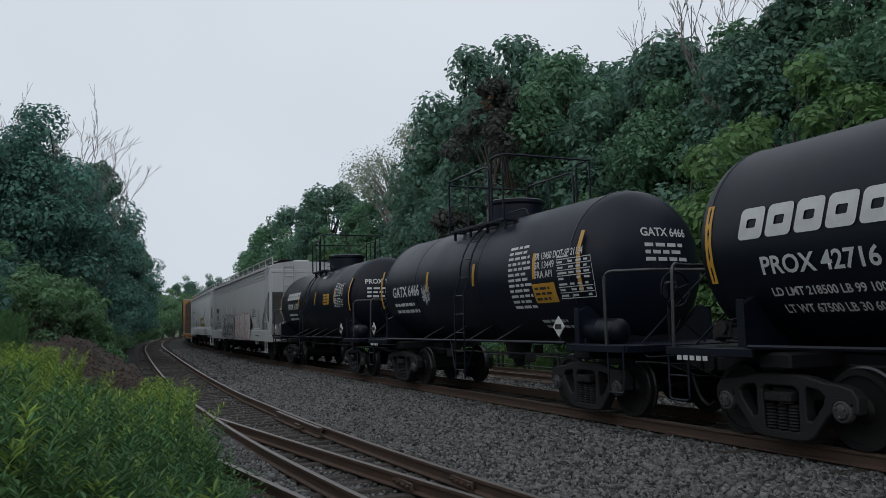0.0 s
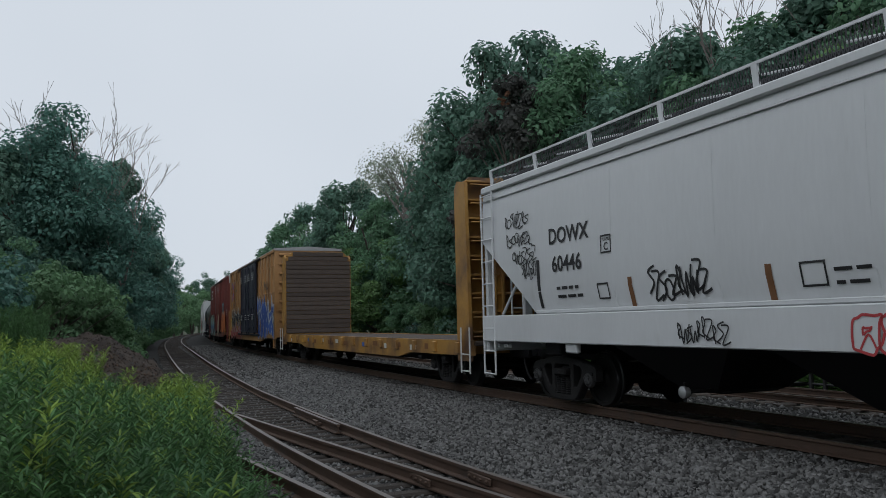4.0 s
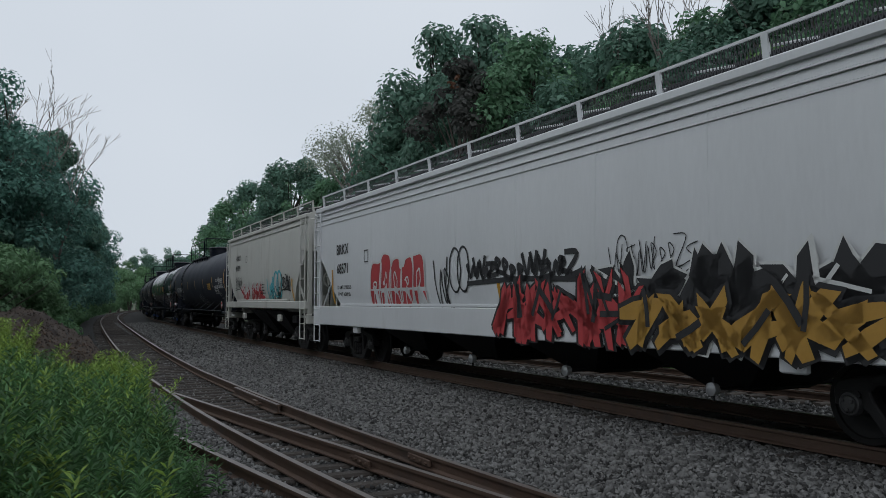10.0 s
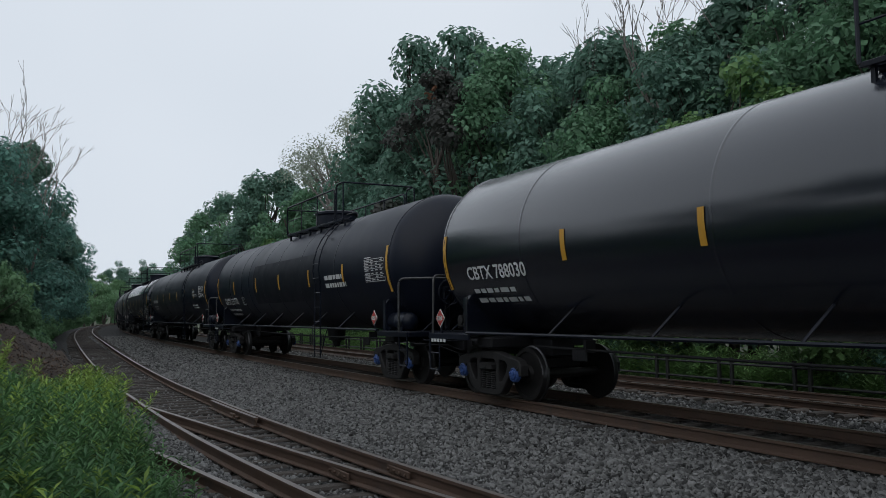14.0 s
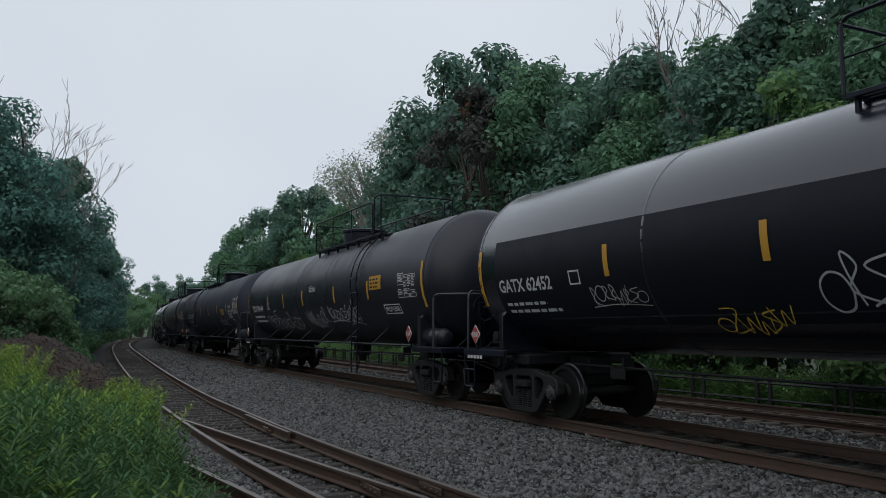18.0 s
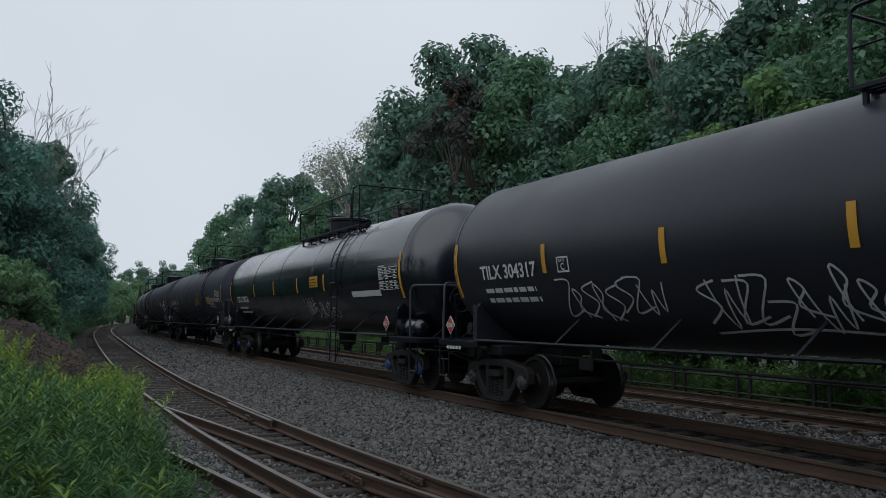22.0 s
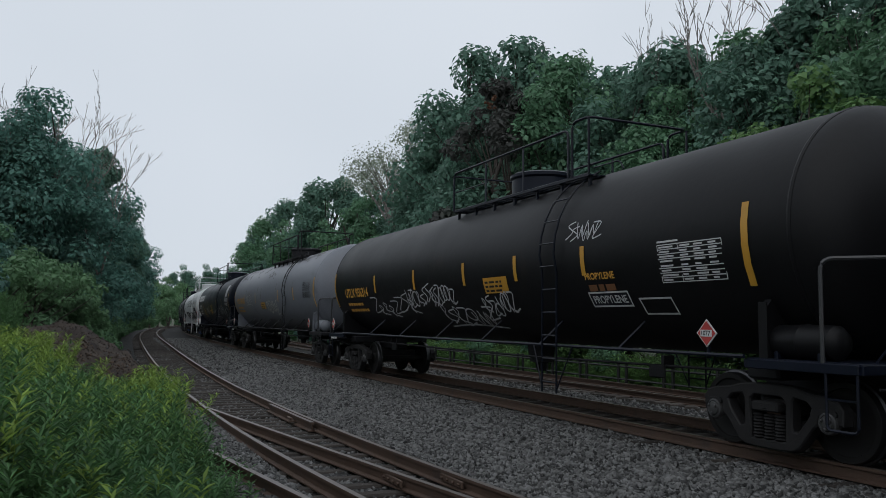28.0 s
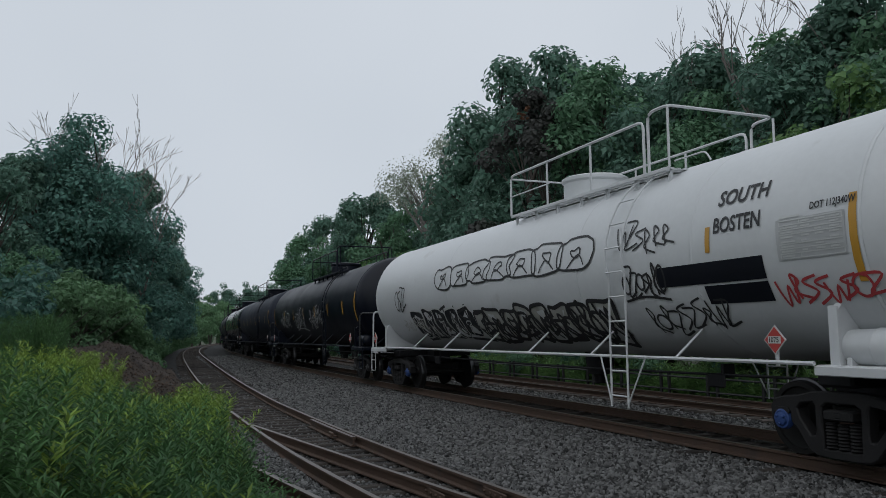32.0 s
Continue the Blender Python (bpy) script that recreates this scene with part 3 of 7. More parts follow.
def trunk_mesh(seed, height, radius, tips, material=None):
    r = random.Random(seed)
    g = Geo()
    n = 6
    path = [(r.uniform(-0.12, 0.12) * i, r.uniform(-0.12, 0.12) * i, height * 0.8 * i / n) for i in range(n + 1)]
    g.tube(path, [radius * (1.25 if i == 0 else 1 - 0.75 * i / n) for i in range(n + 1)], 8)
    for c in tips:
        z = min(height * 0.72, max(height * 0.16, c[2] * 0.62))
        k = z / (height * 0.8) * n
        i = min(int(k), n - 1)
        b = Vector(path[i]).lerp(Vector(path[i + 1]), k - i)
        e = Vector(c)
        mid = b.lerp(e, 0.5) + Vector((r.uniform(-0.3, 0.3), r.uniform(-0.3, 0.3), r.uniform(0.0, 0.5)))
        g.tube([b, mid, e], [radius * 0.34, radius * 0.2, radius * 0.05], 5, False)
    return g.mesh("trunk", material or BARK, 60)


def tree_kind(seed, height, width, low, leaves, size, material, label, clumps=46):
    t = thing("tree", label, "tree", "trees along the railway")
    cm, cs = crown_mesh(seed, leaves, height, width, low, size, material, clumps=clumps)
    wood = DEADWOOD if material is LEAF_PALE else BARK
    part("trunk", trunk_mesh(seed, height, 0.02 * height, cs[::3], wood), wood, t)
    part("crown", cm, material, t)
    return t


def bare_tree(seed, height, spread, label):
    """A leafless tree: a trunk that forks again and again."""
    r = random.Random(seed)
    g = Geo()
    def grow(p, d, length, rad, level):
        q = p + d * length
        g.tube([p, p.lerp(q, 0.5) + Vector((r.uniform(-1, 1), r.uniform(-1, 1), 0)) * length * 0.05, q], [rad, rad * 0.8, rad * 0.6], 5 if level < 2 else 3, False)
        if level >= 6:
            return
        for k in range(3 if level < 2 else 2):
            a = r.uniform(0, 6.283)
            e = (d + Vector((math.cos(a), math.sin(a), r.uniform(-0.1, 0.5))) * spread * r.uniform(0.5, 1.0)).normalized()
            grow(p.lerp(q, r.uniform(0.55, 1.0)), e, length * r.uniform(0.5, 0.8), max(0.012, rad * 0.60), level + 1)
    grow(Vector((0, 0, 0)), Vector((0, 0, 1)), height * 0.40, height * 0.009, 0)
    t = thing("dead_tree", label, "tree", "dead trees")
    part("bare_crown", g, DEADWOOD, t)
    return t


def put(ob, u, v, size=1.0, turn=0.0, first=False, z=None, squash=1.0):
    p = plan(u, v)
    m = pose(p.x, p.y, bed(u, v) - 0.1 if z is None else z, 0, 0, turn) 
    if first:
        ob.matrix_basis = m
        ob.scale = (size, size, size * squash)
        return ob
    c = copy_thing(ob, m)
    c.scale = (size, size, size * squash)
    return c


def build_woods():
    dark = [tree_kind(11, 15, 5.2, 1.0, 21000, 0.25, LEAF_DARK, "tall broadleaf tree with dense dark green crown", 190),
            tree_kind(12, 16, 4.8, 1.0, 21000, 0.25, LEAF_MID, "tall broadleaf tree with full green crown", 190),
            tree_kind(13, 14, 4.8, 0.8, 30000, 0.19, LEAF_BLUE, "broad tree with blue green foliage", 170),
            tree_kind(18, 16, 5.4, 1.5, 11000, 0.26, LEAF_DARK, "dark tree deep in the woods, some added unseen behind the viewer", 80),
            tree_kind(22, 15, 5.0, 1.0, 15000, 0.27, LEAF_DARK, "dark green tree farther along the line", 120),
            tree_kind(23, 15, 4.8, 1.0, 15000, 0.27, LEAF_MID, "green tree farther along the line", 120)]
    light = tree_kind(14, 9, 3.6, 0.4, 14000, 0.19, LEAF_LIGHT, "younger tree with yellow green leaves", 80)
    red = tree_kind(15, 14, 3.4, 3.0, 6500, 0.24, LEAF_RED, "tree with dying purple brown leaves", 60)
    rust = tree_kind(19, 2.0, 1.3, 0.0, 260, 0.24, LEAF_RUST, "small bough of rust red leaves", 8)
    pale = tree_kind(16, 13, 4.0, 7.5, 5200, 0.11, LEAF_PALE, "thin tree with sparse pale leaves", 120)
    low = tree_kind(17, 4.2, 2.4, 0.0, 8500, 0.14, LEAF_MID, "low leafy shrub under the trees", 60)
    low2 = tree_kind(20, 4.0, 2.4, 0.0, 8500, 0.14, LEAF_BLUE, "low blue green shrub under the trees", 60)
    fresh = tree_kind(24, 4.0, 2.3, 0.0, 9000, 0.13, LEAF_FRESH, "bright green shrub at the edge of the trees", 60)
    r = random.Random(5)
    seen = set()
    def plant(k, *a, **w):
        first = k.name not in seen
        seen.add(k.name)
        return put(k, *a, first=first, **w)
    # right-hand woods, behind the second track
    rows = [(1, 35.0, 22.8, 1.0), (0, 41.0, 23.2, 1.21), (0, 49.2, 23.4, 1.34), (0, 52.5, 24.5, 1.1), (4, 51.0, 25.0, 1.18), (4, 54.5, 25.5, 0.98), (4, 47.0, 25.5, 1.22), (5, 59.5, 22.8, 0.86), (4, 64.0, 25.0, 1.0), (5, 69.5, 24.0, 0.95), (0, 30.5, 23.0, 0.93), (1, 26.5, 23.5, 0.80), (0, 23.0, 24.8, 0.88), (1, 18.5, 24.4, 0.82),
            (1, 14.0, 24.2, 0.88), (0, 9.0, 23.5, 0.92), (1, 4.0, 22.5, 1.0), (0, 43.0, 22.0, 0.95), (4, 37.0, 25.5, 1.08), (4, 29.0, 25.0, 0.98), (5, 25.5, 25.5, 0.98), (4, 21.0, 26.5, 1.04),
            (4, 16.0, 26.0, 1.08), (3, -3, 23, 1.0), (3, -12, 24, 1.0), (3, 38, 31, 1.1), (3, 29, 31, 1.0), (4, 21, 31, 1.12), (3, 13, 31, 1.1), (3, 5, 31, 1.1),
            (3, 47, 33, 1.2), (3, 33, 27, 0.95), (3, 41, 28, 1.05), (3, 24, 28, 0.85), (3, 17, 27, 0.9), (3, 52, 29, 1.1), (5, 66, 22.0, 0.8), (5, 73, 21.5, 0.94),
            (4, 82, 21.5, 1.12), (5, 90, 21.0, 1.08), (4, 100, 20.5, 1.12), (5, 112, 19.5, 1.18), (4, 122, 19.0, 1.02), (4, 136, 18.5, 0.9), (3, 150, 18.5, 0.72), (3, 165, 18.0, 0.62),
            (3, 185, 17.5, 0.6), (3, 210, 17, 0.6), (3, 240, 17, 0.6), (3, 92, 30, 1.2), (3, 72, 32, 1.1), (3, 62, 29, 1.0), (3, 110, 28, 1.1), (3, 262, -6, 1.2), (3, 275, -2, 1.25), (3, 290, 0, 1.25), (3, 308, 1, 1.3), (3, 326, 2, 1.4), (3, 345, 2, 1.5)]
    for k, u, v, s in rows:
        plant(dark[k], u, v, size=s, turn=r.uniform(0, 360))
    for u, v, s in ((21.6, 19.8, 0.92), (18.2, 20.2, 1.14), (12, 19, 0.9), (28.5, 19.6, 0.85), (64, 19.8, 1.0), (71, 19.4, 1.0), (5, 19, 0.9), (19.5, 20.6, 1.0)):
        plant(light, u, v, size=s, turn=r.uniform(0, 360))
    plant(red, 38.2, 20.2, size=1.10, turn=30)
    plant(red, 35.2, 20.4, size=0.98, turn=130)
    plant(rust, 36.6, 19.0, size=0.40, turn=30, z=12.9)
    for u, v, s in ((60.5, 23.0, 1.36), (64, 23.8, 1.46)):
        plant(pale, u, v, size=s, turn=r.uniform(0, 360))
    for i in range(30):
        plant((low, fresh, low2)[i % 3], -8 + i * 3.6 + r.uniform(-1, 1), 19.2 + r.uniform(-0.5, 1.5), size=r.uniform(0.45, 0.95), turn=r.uniform(0, 360))
    # left-hand trees
    for k, u, v, s in ((2, 45.5, -1.9, 0.97), (2, 46.5, -4.0, 0.86), (4, 43.5, -4.2, 0.72), (4, 66, -0.6, 0.96), (2, 80, 0.38, 0.83), (2, 70, -0.37, 0.91), (4, 110, 0.6, 0.86), (5, 92, 0.4, 0.68), (4, 48, -6.2, 0.80), (4, 38, -5.8, 0.64), (2, 31, -5.8, 0.52), (5, 34, -3.6, 0.40), (4, 52, -3.0, 0.72), (2, 55, -0.6, 0.52), (4, 60, -0.2, 0.46), (5, 100, -0.8, 0.62), (5, 120, 0.4, 0.58), (3, 24, -7.5, 0.6), (3, 18, -9, 0.7), (3, 46, -6.5, 0.6)):
        plant(dark[k], u, v, size=s, turn=r.uniform(0, 360))
    for u, v, s in ((36, -2.6, 0.95), (44, -0.4, 0.62), (51, -0.3, 0.55), (62, 0.3, 0.55), (28, -4.0, 1.0), (33, -2.2, 0.8), (39, -1.2, 0.7), (47.5, -0.2, 0.5), (56, 0.2, 0.5), (72, 0.5, 0.55), (84, 0.5, 0.6), (97, 0.5, 0.7), (23, -4.2, 0.75), (18, -4.4, 0.7), (31, -3.0, 0.75), (66, 0.4, 0.5), (78, 0.4, 0.6), (110, 0.5, 0.8), (92, -0.4, 1.2), (103, -0.2, 1.2), (118, 0.4, 1.0), (125, 0.2, 1.3), (140, 0.1, 1.5), (155, 0.0, 1.8), (172, -0.2, 2.0), (190, -0.5, 2.2), (215, -1.0, 2.6), (14, -5, 0.8), (40, -0.6, 0.8), (36.5, -1.4, 0.95), (33, -2.0, 1.0), (44, 0.0, 0.6), (49, 0.2, 0.5), (30, -3.0, 1.0), (54, 0.4, 0.5), (60, 0.5, 0.45), (88, 0.6, 0.5), (205, 0.2, 1.9), (226, -0.4, 2.2), (240, -1.6, 2.4), (256, -3.0, 2.6)):
        plant(fresh if u > 29 else low2, u, v, size=s * 1.15, turn=r.uniform(0, 360))
    # unseen trees added behind the viewer, to block sky from the cars' near sides
    for i in range(11):
        plant(dark[3], 16 - i * 7.5, -16 - 3 * (i % 3), size=0.74 + 0.08 * (i % 2), turn=r.uniform(0, 360))
    bare = bare_tree(21, 13, 0.5, "bare dead tree with bleached branches")
    put(bare, 45.5, -2.6, 1.05, 40, True)
    put(bare, 46.0, -1.1, 1.05, 200)
    put(bare, 45.0, 0.4, 0.86, 120)
    put(bare, 26, 25, 1.30, 10)
    put(bare, 23.5, 25, 1.30, 100)
    put(bare, 29.5, 26, 1.18, 220)
    put(bare, 120, 0.8, 0.68, 100)


def weeds(name, spots, seed, material, leaf=0.085, rows=16, label=""):
    """Leafy stalks: spots are (u, v, ground, height)."""
    rng = np.random.default_rng(seed)
    pts, tri, o = [], [], 0
    for u, v, z0, h in spots:
        p = plan(u, v)
        lean = rng.normal(size=2) * 0.10 * h
        m = int(rows * (0.7 + 0.5 * rng.random()) * max(0.5, h))
        k = np.repeat((np.arange(m) + 0.5) / m, 3)
        n = len(k)
        a = np.arange(n) * 2.4 + rng.random(n) * 0.9
        base = np.stack([p.x + lean[0] * k ** 2, p.y + lean[1] * k ** 2, z0 + h * (0.12 + 0.88 * k)], 1)
        s = leaf * (1.35 - 0.75 * k) * (0.7 + 0.6 * rng.random(n))
        d = np.stack([np.cos(a), np.sin(a), 0.50 + 0.6 * k - 0.6 * rng.random(n)], 1)
        side = np.stack([-np.sin(a), np.cos(a), np.zeros(n)], 1)
        s = s[:, None]
        tip = base + d * s * 2.3
        tip[:, 2] -= s[:, 0] * 0.35
        midp = base + d * s * 1.1
        up = np.array([0, 0, 1.0])
        l = midp + side * s * 0.30 + up * s * 0.12
        r = midp - side * s * 0.30 + up * s * 0.12
        q = np.stack([base, l, tip, r], 1).reshape(-1, 3)
        i = 4 * np.arange(n)[:, None] + o
        pts.append(q)
        tri.append(np.concatenate([i + np.array([[0, 1, 2]]), i + np.array([[0, 2, 3]])], 1).reshape(-1, 3))
        o += 4 * n
        st = np.array([[p.x - 0.006, p.y, z0], [p.x + 0.006, p.y, z0], [p.x + lean[0] + 0.003, p.y + lean[1], z0 + h]])
        pts.append(st)
        tri.append(np.array([[o, o + 1, o + 2]]))
        o += 3
    return tagged(new(name, bulk(name, np.concatenate(pts), np.concatenate(tri), material)), label, "weeds", kind="stuff")


def heap(u, v):
    """Height of the heap of brown earth beside the siding."""
    k = max(0.0, 1 - ((u - 29) / 8.0) ** 2) * max(0.0, min(1.0, (2.3 - v) / 2.2)) * max(0.0, min(1.0, (v + 5.2) / 1.5))
    q = Vector((u, v, 0))
    rough = 0.22 * noise.noise(q * 0.9) + 0.18 * noise.noise(q * 2.3) + 0.12 * noise.noise(q * 5.0) + 0.08 * noise.noise(q * 11.0)
    return bed(u, v) - 0.14 + 2.0 * k ** 0.9 + rough * min(1.0, 4 * k)


def build_foreground():
    r = random.Random(9)
    spots, limes = [], []
    for i in range(6200):
        u = r.uniform(3.6, 13.2) if i % 4 else r.uniform(13, 27)
        v = 1.05 - 0.10 * max(0.0, 9 - u) + 0.10 * math.sin(u * 1.3) - abs(r.gauss(0, 1.0)) * 1.5
        if v < -7 or (u > 13 and v > -0.6):
            continue
        n = noise.noise(Vector((u * 0.75, v * 0.9, 0)))
        # the growth stands high far from the rails and dips towards them
        top = float(np.interp(v, (-3, -1.1, -0.4, 0.15, 0.6, 1.3), (1.80, 1.62, 1.36, 1.02, 0.94, 0.70)))
        if 9.2 < u < 12.4 and 0.55 < v:
            top = 1.08 - 0.25 * abs(v - 0.95)
        if u > 13:
            top = float(np.interp(v, (-4, -2.2, -0.6), (2.1, 1.5, 0.4)))
        h = top - bed(u, v) + 0.20 * n + r.uniform(-0.48, 0.14)
        p = 0.12 + 0.80 * (n > -0.12) * (u > 8.5 and v < -0.2) + 0.60 * (9.2 < u < 12.4 and v > 0.45)
        (limes if r.random() < p else spots).append((u, v, bed(u, v) - 0.05, max(0.35, h)))
    for i in range(420):
        u, v = r.uniform(19, 24), -1.5 - abs(r.gauss(0, 1.0))
        spots.append((u, v, bed(u, v) - 0.05, r.uniform(1.9, 2.9)))
    weeds("weeds", spots, 3, WEED, 0.042, 31, "thick green leafy weeds beside the track")
    weeds("weeds", limes, 4, WEED_TIP, 0.048, 27, "lime green leafy shoots among the weeds")
    few = [(r.uniform(8.5, 18), 1.35 + abs(r.gauss(0, 0.22)), -0.24, r.uniform(0.15, 0.55)) for i in range(150)]
    weeds("weeds", few, 5, WEED, 0.05, 14, "small weeds at the edge of the ballast")
    turf = [(r.uniform(-9, 8.5), r.uniform(-6, 1.25), 0, r.uniform(0.12, 0.32)) for i in range(2600)]
    weeds("grass", [(u, v, bed(u, v) - 0.06, h) for u, v, z, h in turf if u * u + v * v > 0.3], 8, WEED, 0.05, 12, "low grass and weeds where the viewer stands")
    verge = []
    for i in range(1500):
        u = 36 + 55 * r.random() ** 1.3
        v = siding_v(u) - 3.1 - 0.004 * (u - 36) - abs(r.gauss(0, 1.1))
        verge.append((u, v, bed(u, v) - 0.05, r.uniform(0.2, 0.8) + 0.6 * min(2.5, siding_v(u) - 3.1 - v)))
    weeds("undergrowth", verge, 7, WEED, 0.12, 12, "green undergrowth at the foot of the trees")
    far = [(r.uniform(0, 62), 17.5 + abs(r.gauss(0, 1.2)), -0.55, r.uniform(0.35, 1.35)) for i in range(3400)]
    weeds("undergrowth", far, 6, LEAF_BANK, 0.11, 11, "green undergrowth behind the second track")
    # heap of brown earth
    g = []
    us, vs = [19 + i * 0.18 for i in range(106)], [-5.2 + j * 0.10 for j in range(78)]
    for u in us:
        for v in vs:
            p = plan(u, v)
            g.append((p.x, p.y, heap(u, v)))
    n = len(vs)
    fs = [(i * n + j, i * n + j + 1, (i + 1) * n + j + 1, (i + 1) * n + j) for i in range(len(us) - 1) for j in range(n - 1)]
    tagged(new("earth_mound", raw("earth_mound", g, fs, DIRT, True)), "heap of bare brown earth beside the siding", "mound", kind="structure")


def build_fence():
    f = thing("fence", "low black rail fence behind the second track", "fence", kind="structure")
    post = Geo().box(0, 0, 0.55, 0.09, 0.09, 1.1, 0.01).mesh("post", FENCE, 30)
    v = 17.1
    us = [-6 + i * 2.4 for i in range(34)]
    for u in us:
        for d in (-0.22, 0.22):
            p = plan(u + d, v)
            part("post", post, FENCE, f, at=pose(p.x, p.y, -0.55, 0, 0, heading(u)))
    for z in (-0.05, 0.38):
        for a, b in zip(us, us[1:]):
            p, q = plan(a, v), plan(b, v)
            part("rail", Geo().tube([(p.x, p.y, z), (q.x, q.y, z)], 0.035, 6), FENCE, f)


# ---- marks on the sides of cars ----
def tank_side(R, zc):
    return lambda z: math.sqrt(max(0.04, R * R - (z - zc) ** 2))


def flat_side(w):
    return lambda z: w


def on_side(verts, faces, side, lift, name, material, parent, label=""):
    """Lays flat (x, z) shapes on the near side of a car."""
    return part(name, raw(name, [(x, -(side(z) + lift), z) for x, z in verts], faces, material, True), material, parent, label)


FONT_MESHES = {}


def letters(text, size):
    if (text, size) in FONT_MESHES:
        return FONT_MESHES[text, size]
    c = bpy.data.curves.new("lettering", "FONT")
    c.body, c.size, c.resolution_u, c.offset = text, size, 3, size * 0.022
    ob = bpy.data.objects.new("lettering", c)
    me = bpy.data.meshes.new_from_object(ob)
    bm = bmesh.new()
    bm.from_mesh(me)
    h = size
    for k in range(1, 5):
        geom = bm.verts[:] + bm.edges[:] + bm.faces[:]
        bmesh.ops.bisect_plane(bm, geom=geom, plane_co=(0, h * 0.18 * k - 0.05 * h, 0), plane_no=(0, 1, 0))
    out = ([(v.co.x, v.co.y) for v in bm.verts], [[v.index for v in f.verts] for f in bm.faces])
    bm.free()
    bpy.data.objects.remove(ob)
    FONT_MESHES[text, size] = out
    return out


def word(parent, text, x, z, height, side, material=None, squeeze=1.0, lift=0.012):
    vs, fs = letters(text, round(height / 0.7, 3))
    return on_side([(x + a * squeeze, z + b) for a, b in vs], fs, side, lift, "lettering", material or CREAM, parent, "painted stencil lettering")


def bars(parent, x, z, w, rows, side, material=None, h=0.055, gap=0.05, seed=1, name="stencil_text", lift=0.012):
    """Small print: rows of short bars."""
    r = random.Random(seed)
    vs, fs = [], []
    for k in range(rows):
        a = x
        end = x + w * r.uniform(0.75, 1.0)
        while a < end:
            b = min(end, a + r.uniform(0.10, 0.28))
            zz = z - k * (h + gap)
            o = len(vs)
            vs += [(a, zz), (b, zz), (b, zz + h), (a, zz + h)]
            fs.append((o, o + 1, o + 2, o + 3))
            a = b + 0.05
    return tagged(on_side(vs, fs, side, lift, name, material or CREAM, parent), "rows of small stencilled print", kind="stuff")


def patch(parent, name, x, z, w, h, side, material, lift=0.010, label="", n=4):
    """A flat plate or painted patch that follows the side."""
    vs = [(x + w * i, z + h * k / n) for k in range(n + 1) for i in (0, 1)]
    fs = [(2 * k, 2 * k + 1, 2 * k + 3, 2 * k + 2) for k in range(n)]
    return on_side(vs, fs, side, lift, name, material, parent, label)


def wordmark(parent, x, z, height, side, material, wide=1.18):
    """Six heavy rounded blocks, each with a slot, leaning a little: they stand for a company's wordmark."""
    vs, fs = [], []
    w = height * wide
    def ring_pts(cx, cz, hw, hh, k):
        out = []
        for sx, sz, a0 in ((1, 1, 0), (-1, 1, 90), (-1, -1, 180), (1, -1, 270)):
            for j in range(4):
                a = radians(a0 + 30 * j)
                px, pz = cx + sx * (hw - k) + k * math.cos(a), cz + sz * (hh - k) + k * math.sin(a)
                out.append((px + 0.16 * (pz - cz), pz))
        return out
    for i in range(6):
        cx, cz = x + i * w * 1.06 + w / 2, z + height / 2
        o = len(vs)
        vs += ring_pts(cx, cz, w * 0.47, height * 0.5, height * 0.16)
        vs += ring_pts(cx, cz, w * 0.18, height * 0.14, height * 0.05)
        fs += [(o + j, o + (j + 1) % 16, o + 16 + (j + 1) % 16, o + 16 + j) for j in range(16)]
    return on_side(vs, fs, side, 0.012, "wordmark", material, parent, "bold white block wordmark")


def streaks(parent, spots, side, material, top, seed, label):
    """Narrow stains that run down a side and thin out: spots are (x, lower end, width)."""
    r = random.Random(seed)
    vs, fs = [], []
    for x, low, w in spots:
        o, n = len(vs), 12
        for k in range(n + 1):
            q = k / n
            z = top + (low - top) * q
            e = w * (0.35 + 0.65 * math.sin(math.pi * (0.25 + 0.7 * q))) * r.uniform(0.8, 1.15) * (1.0 if k < n else 0.1)
            cx = x - 0.10 * q * q + r.uniform(-0.01, 0.01)
            vs += [(cx - e / 2, z), (cx + e / 2, z)]
        fs += [(o + 2 * k, o + 2 * k + 1, o + 2 * k + 3, o + 2 * k + 2) for k in range(n)]
    return tagged(on_side(vs, fs, side, 0.006, "drip_stain", material, parent), label, kind="stuff")


def blotches(parent, area, count, side, material, seed, label):
    """Ragged patches where paint has come off: area is (x0, x1, z0, z1)."""
    r = random.Random(seed)
    vs, fs = [], []
    for _ in range(count):
        cx, cz = r.uniform(area[0], area[1]), r.uniform(area[2], area[3])
        for _ in range(r.choice((4, 6, 8))):
            px, pz = cx + r.gauss(0, 0.22), min(area[3] + 0.05, cz + r.gauss(0, 0.05))
            s = r.uniform(0.04, 0.16)
            o = len(vs)
            vs += [(px + s * r.uniform(0.5, 1.3) * math.cos(0.785 * j), pz + 0.35 * s * r.uniform(0.5, 1.3) * math.sin(0.785 * j)) for j in range(8)]
            fs.append(tuple(range(o, o + 8)))
    return tagged(on_side(vs, fs, side, 0.004, "worn_patch", material, parent), label, kind="stuff")


def ribbon(vs, fs, path, width):
    o = len(vs)
    for i, p in enumerate(path):
        a, b = path[max(i - 1, 0)], path[min(i + 1, len(path) - 1)]
        dx, dz = b[0] - a[0], b[1] - a[1]
        L = math.hypot(dx, dz) or 1
        vs.append((p[0] - dz / L * width / 2, p[1] + dx / L * width / 2))
        vs.append((p[0] + dz / L * width / 2, p[1] - dx / L * width / 2))
    fs += [(o + 2 * i, o + 2 * i + 1, o + 2 * i + 3, o + 2 * i + 2) for i in range(len(path) - 1)]


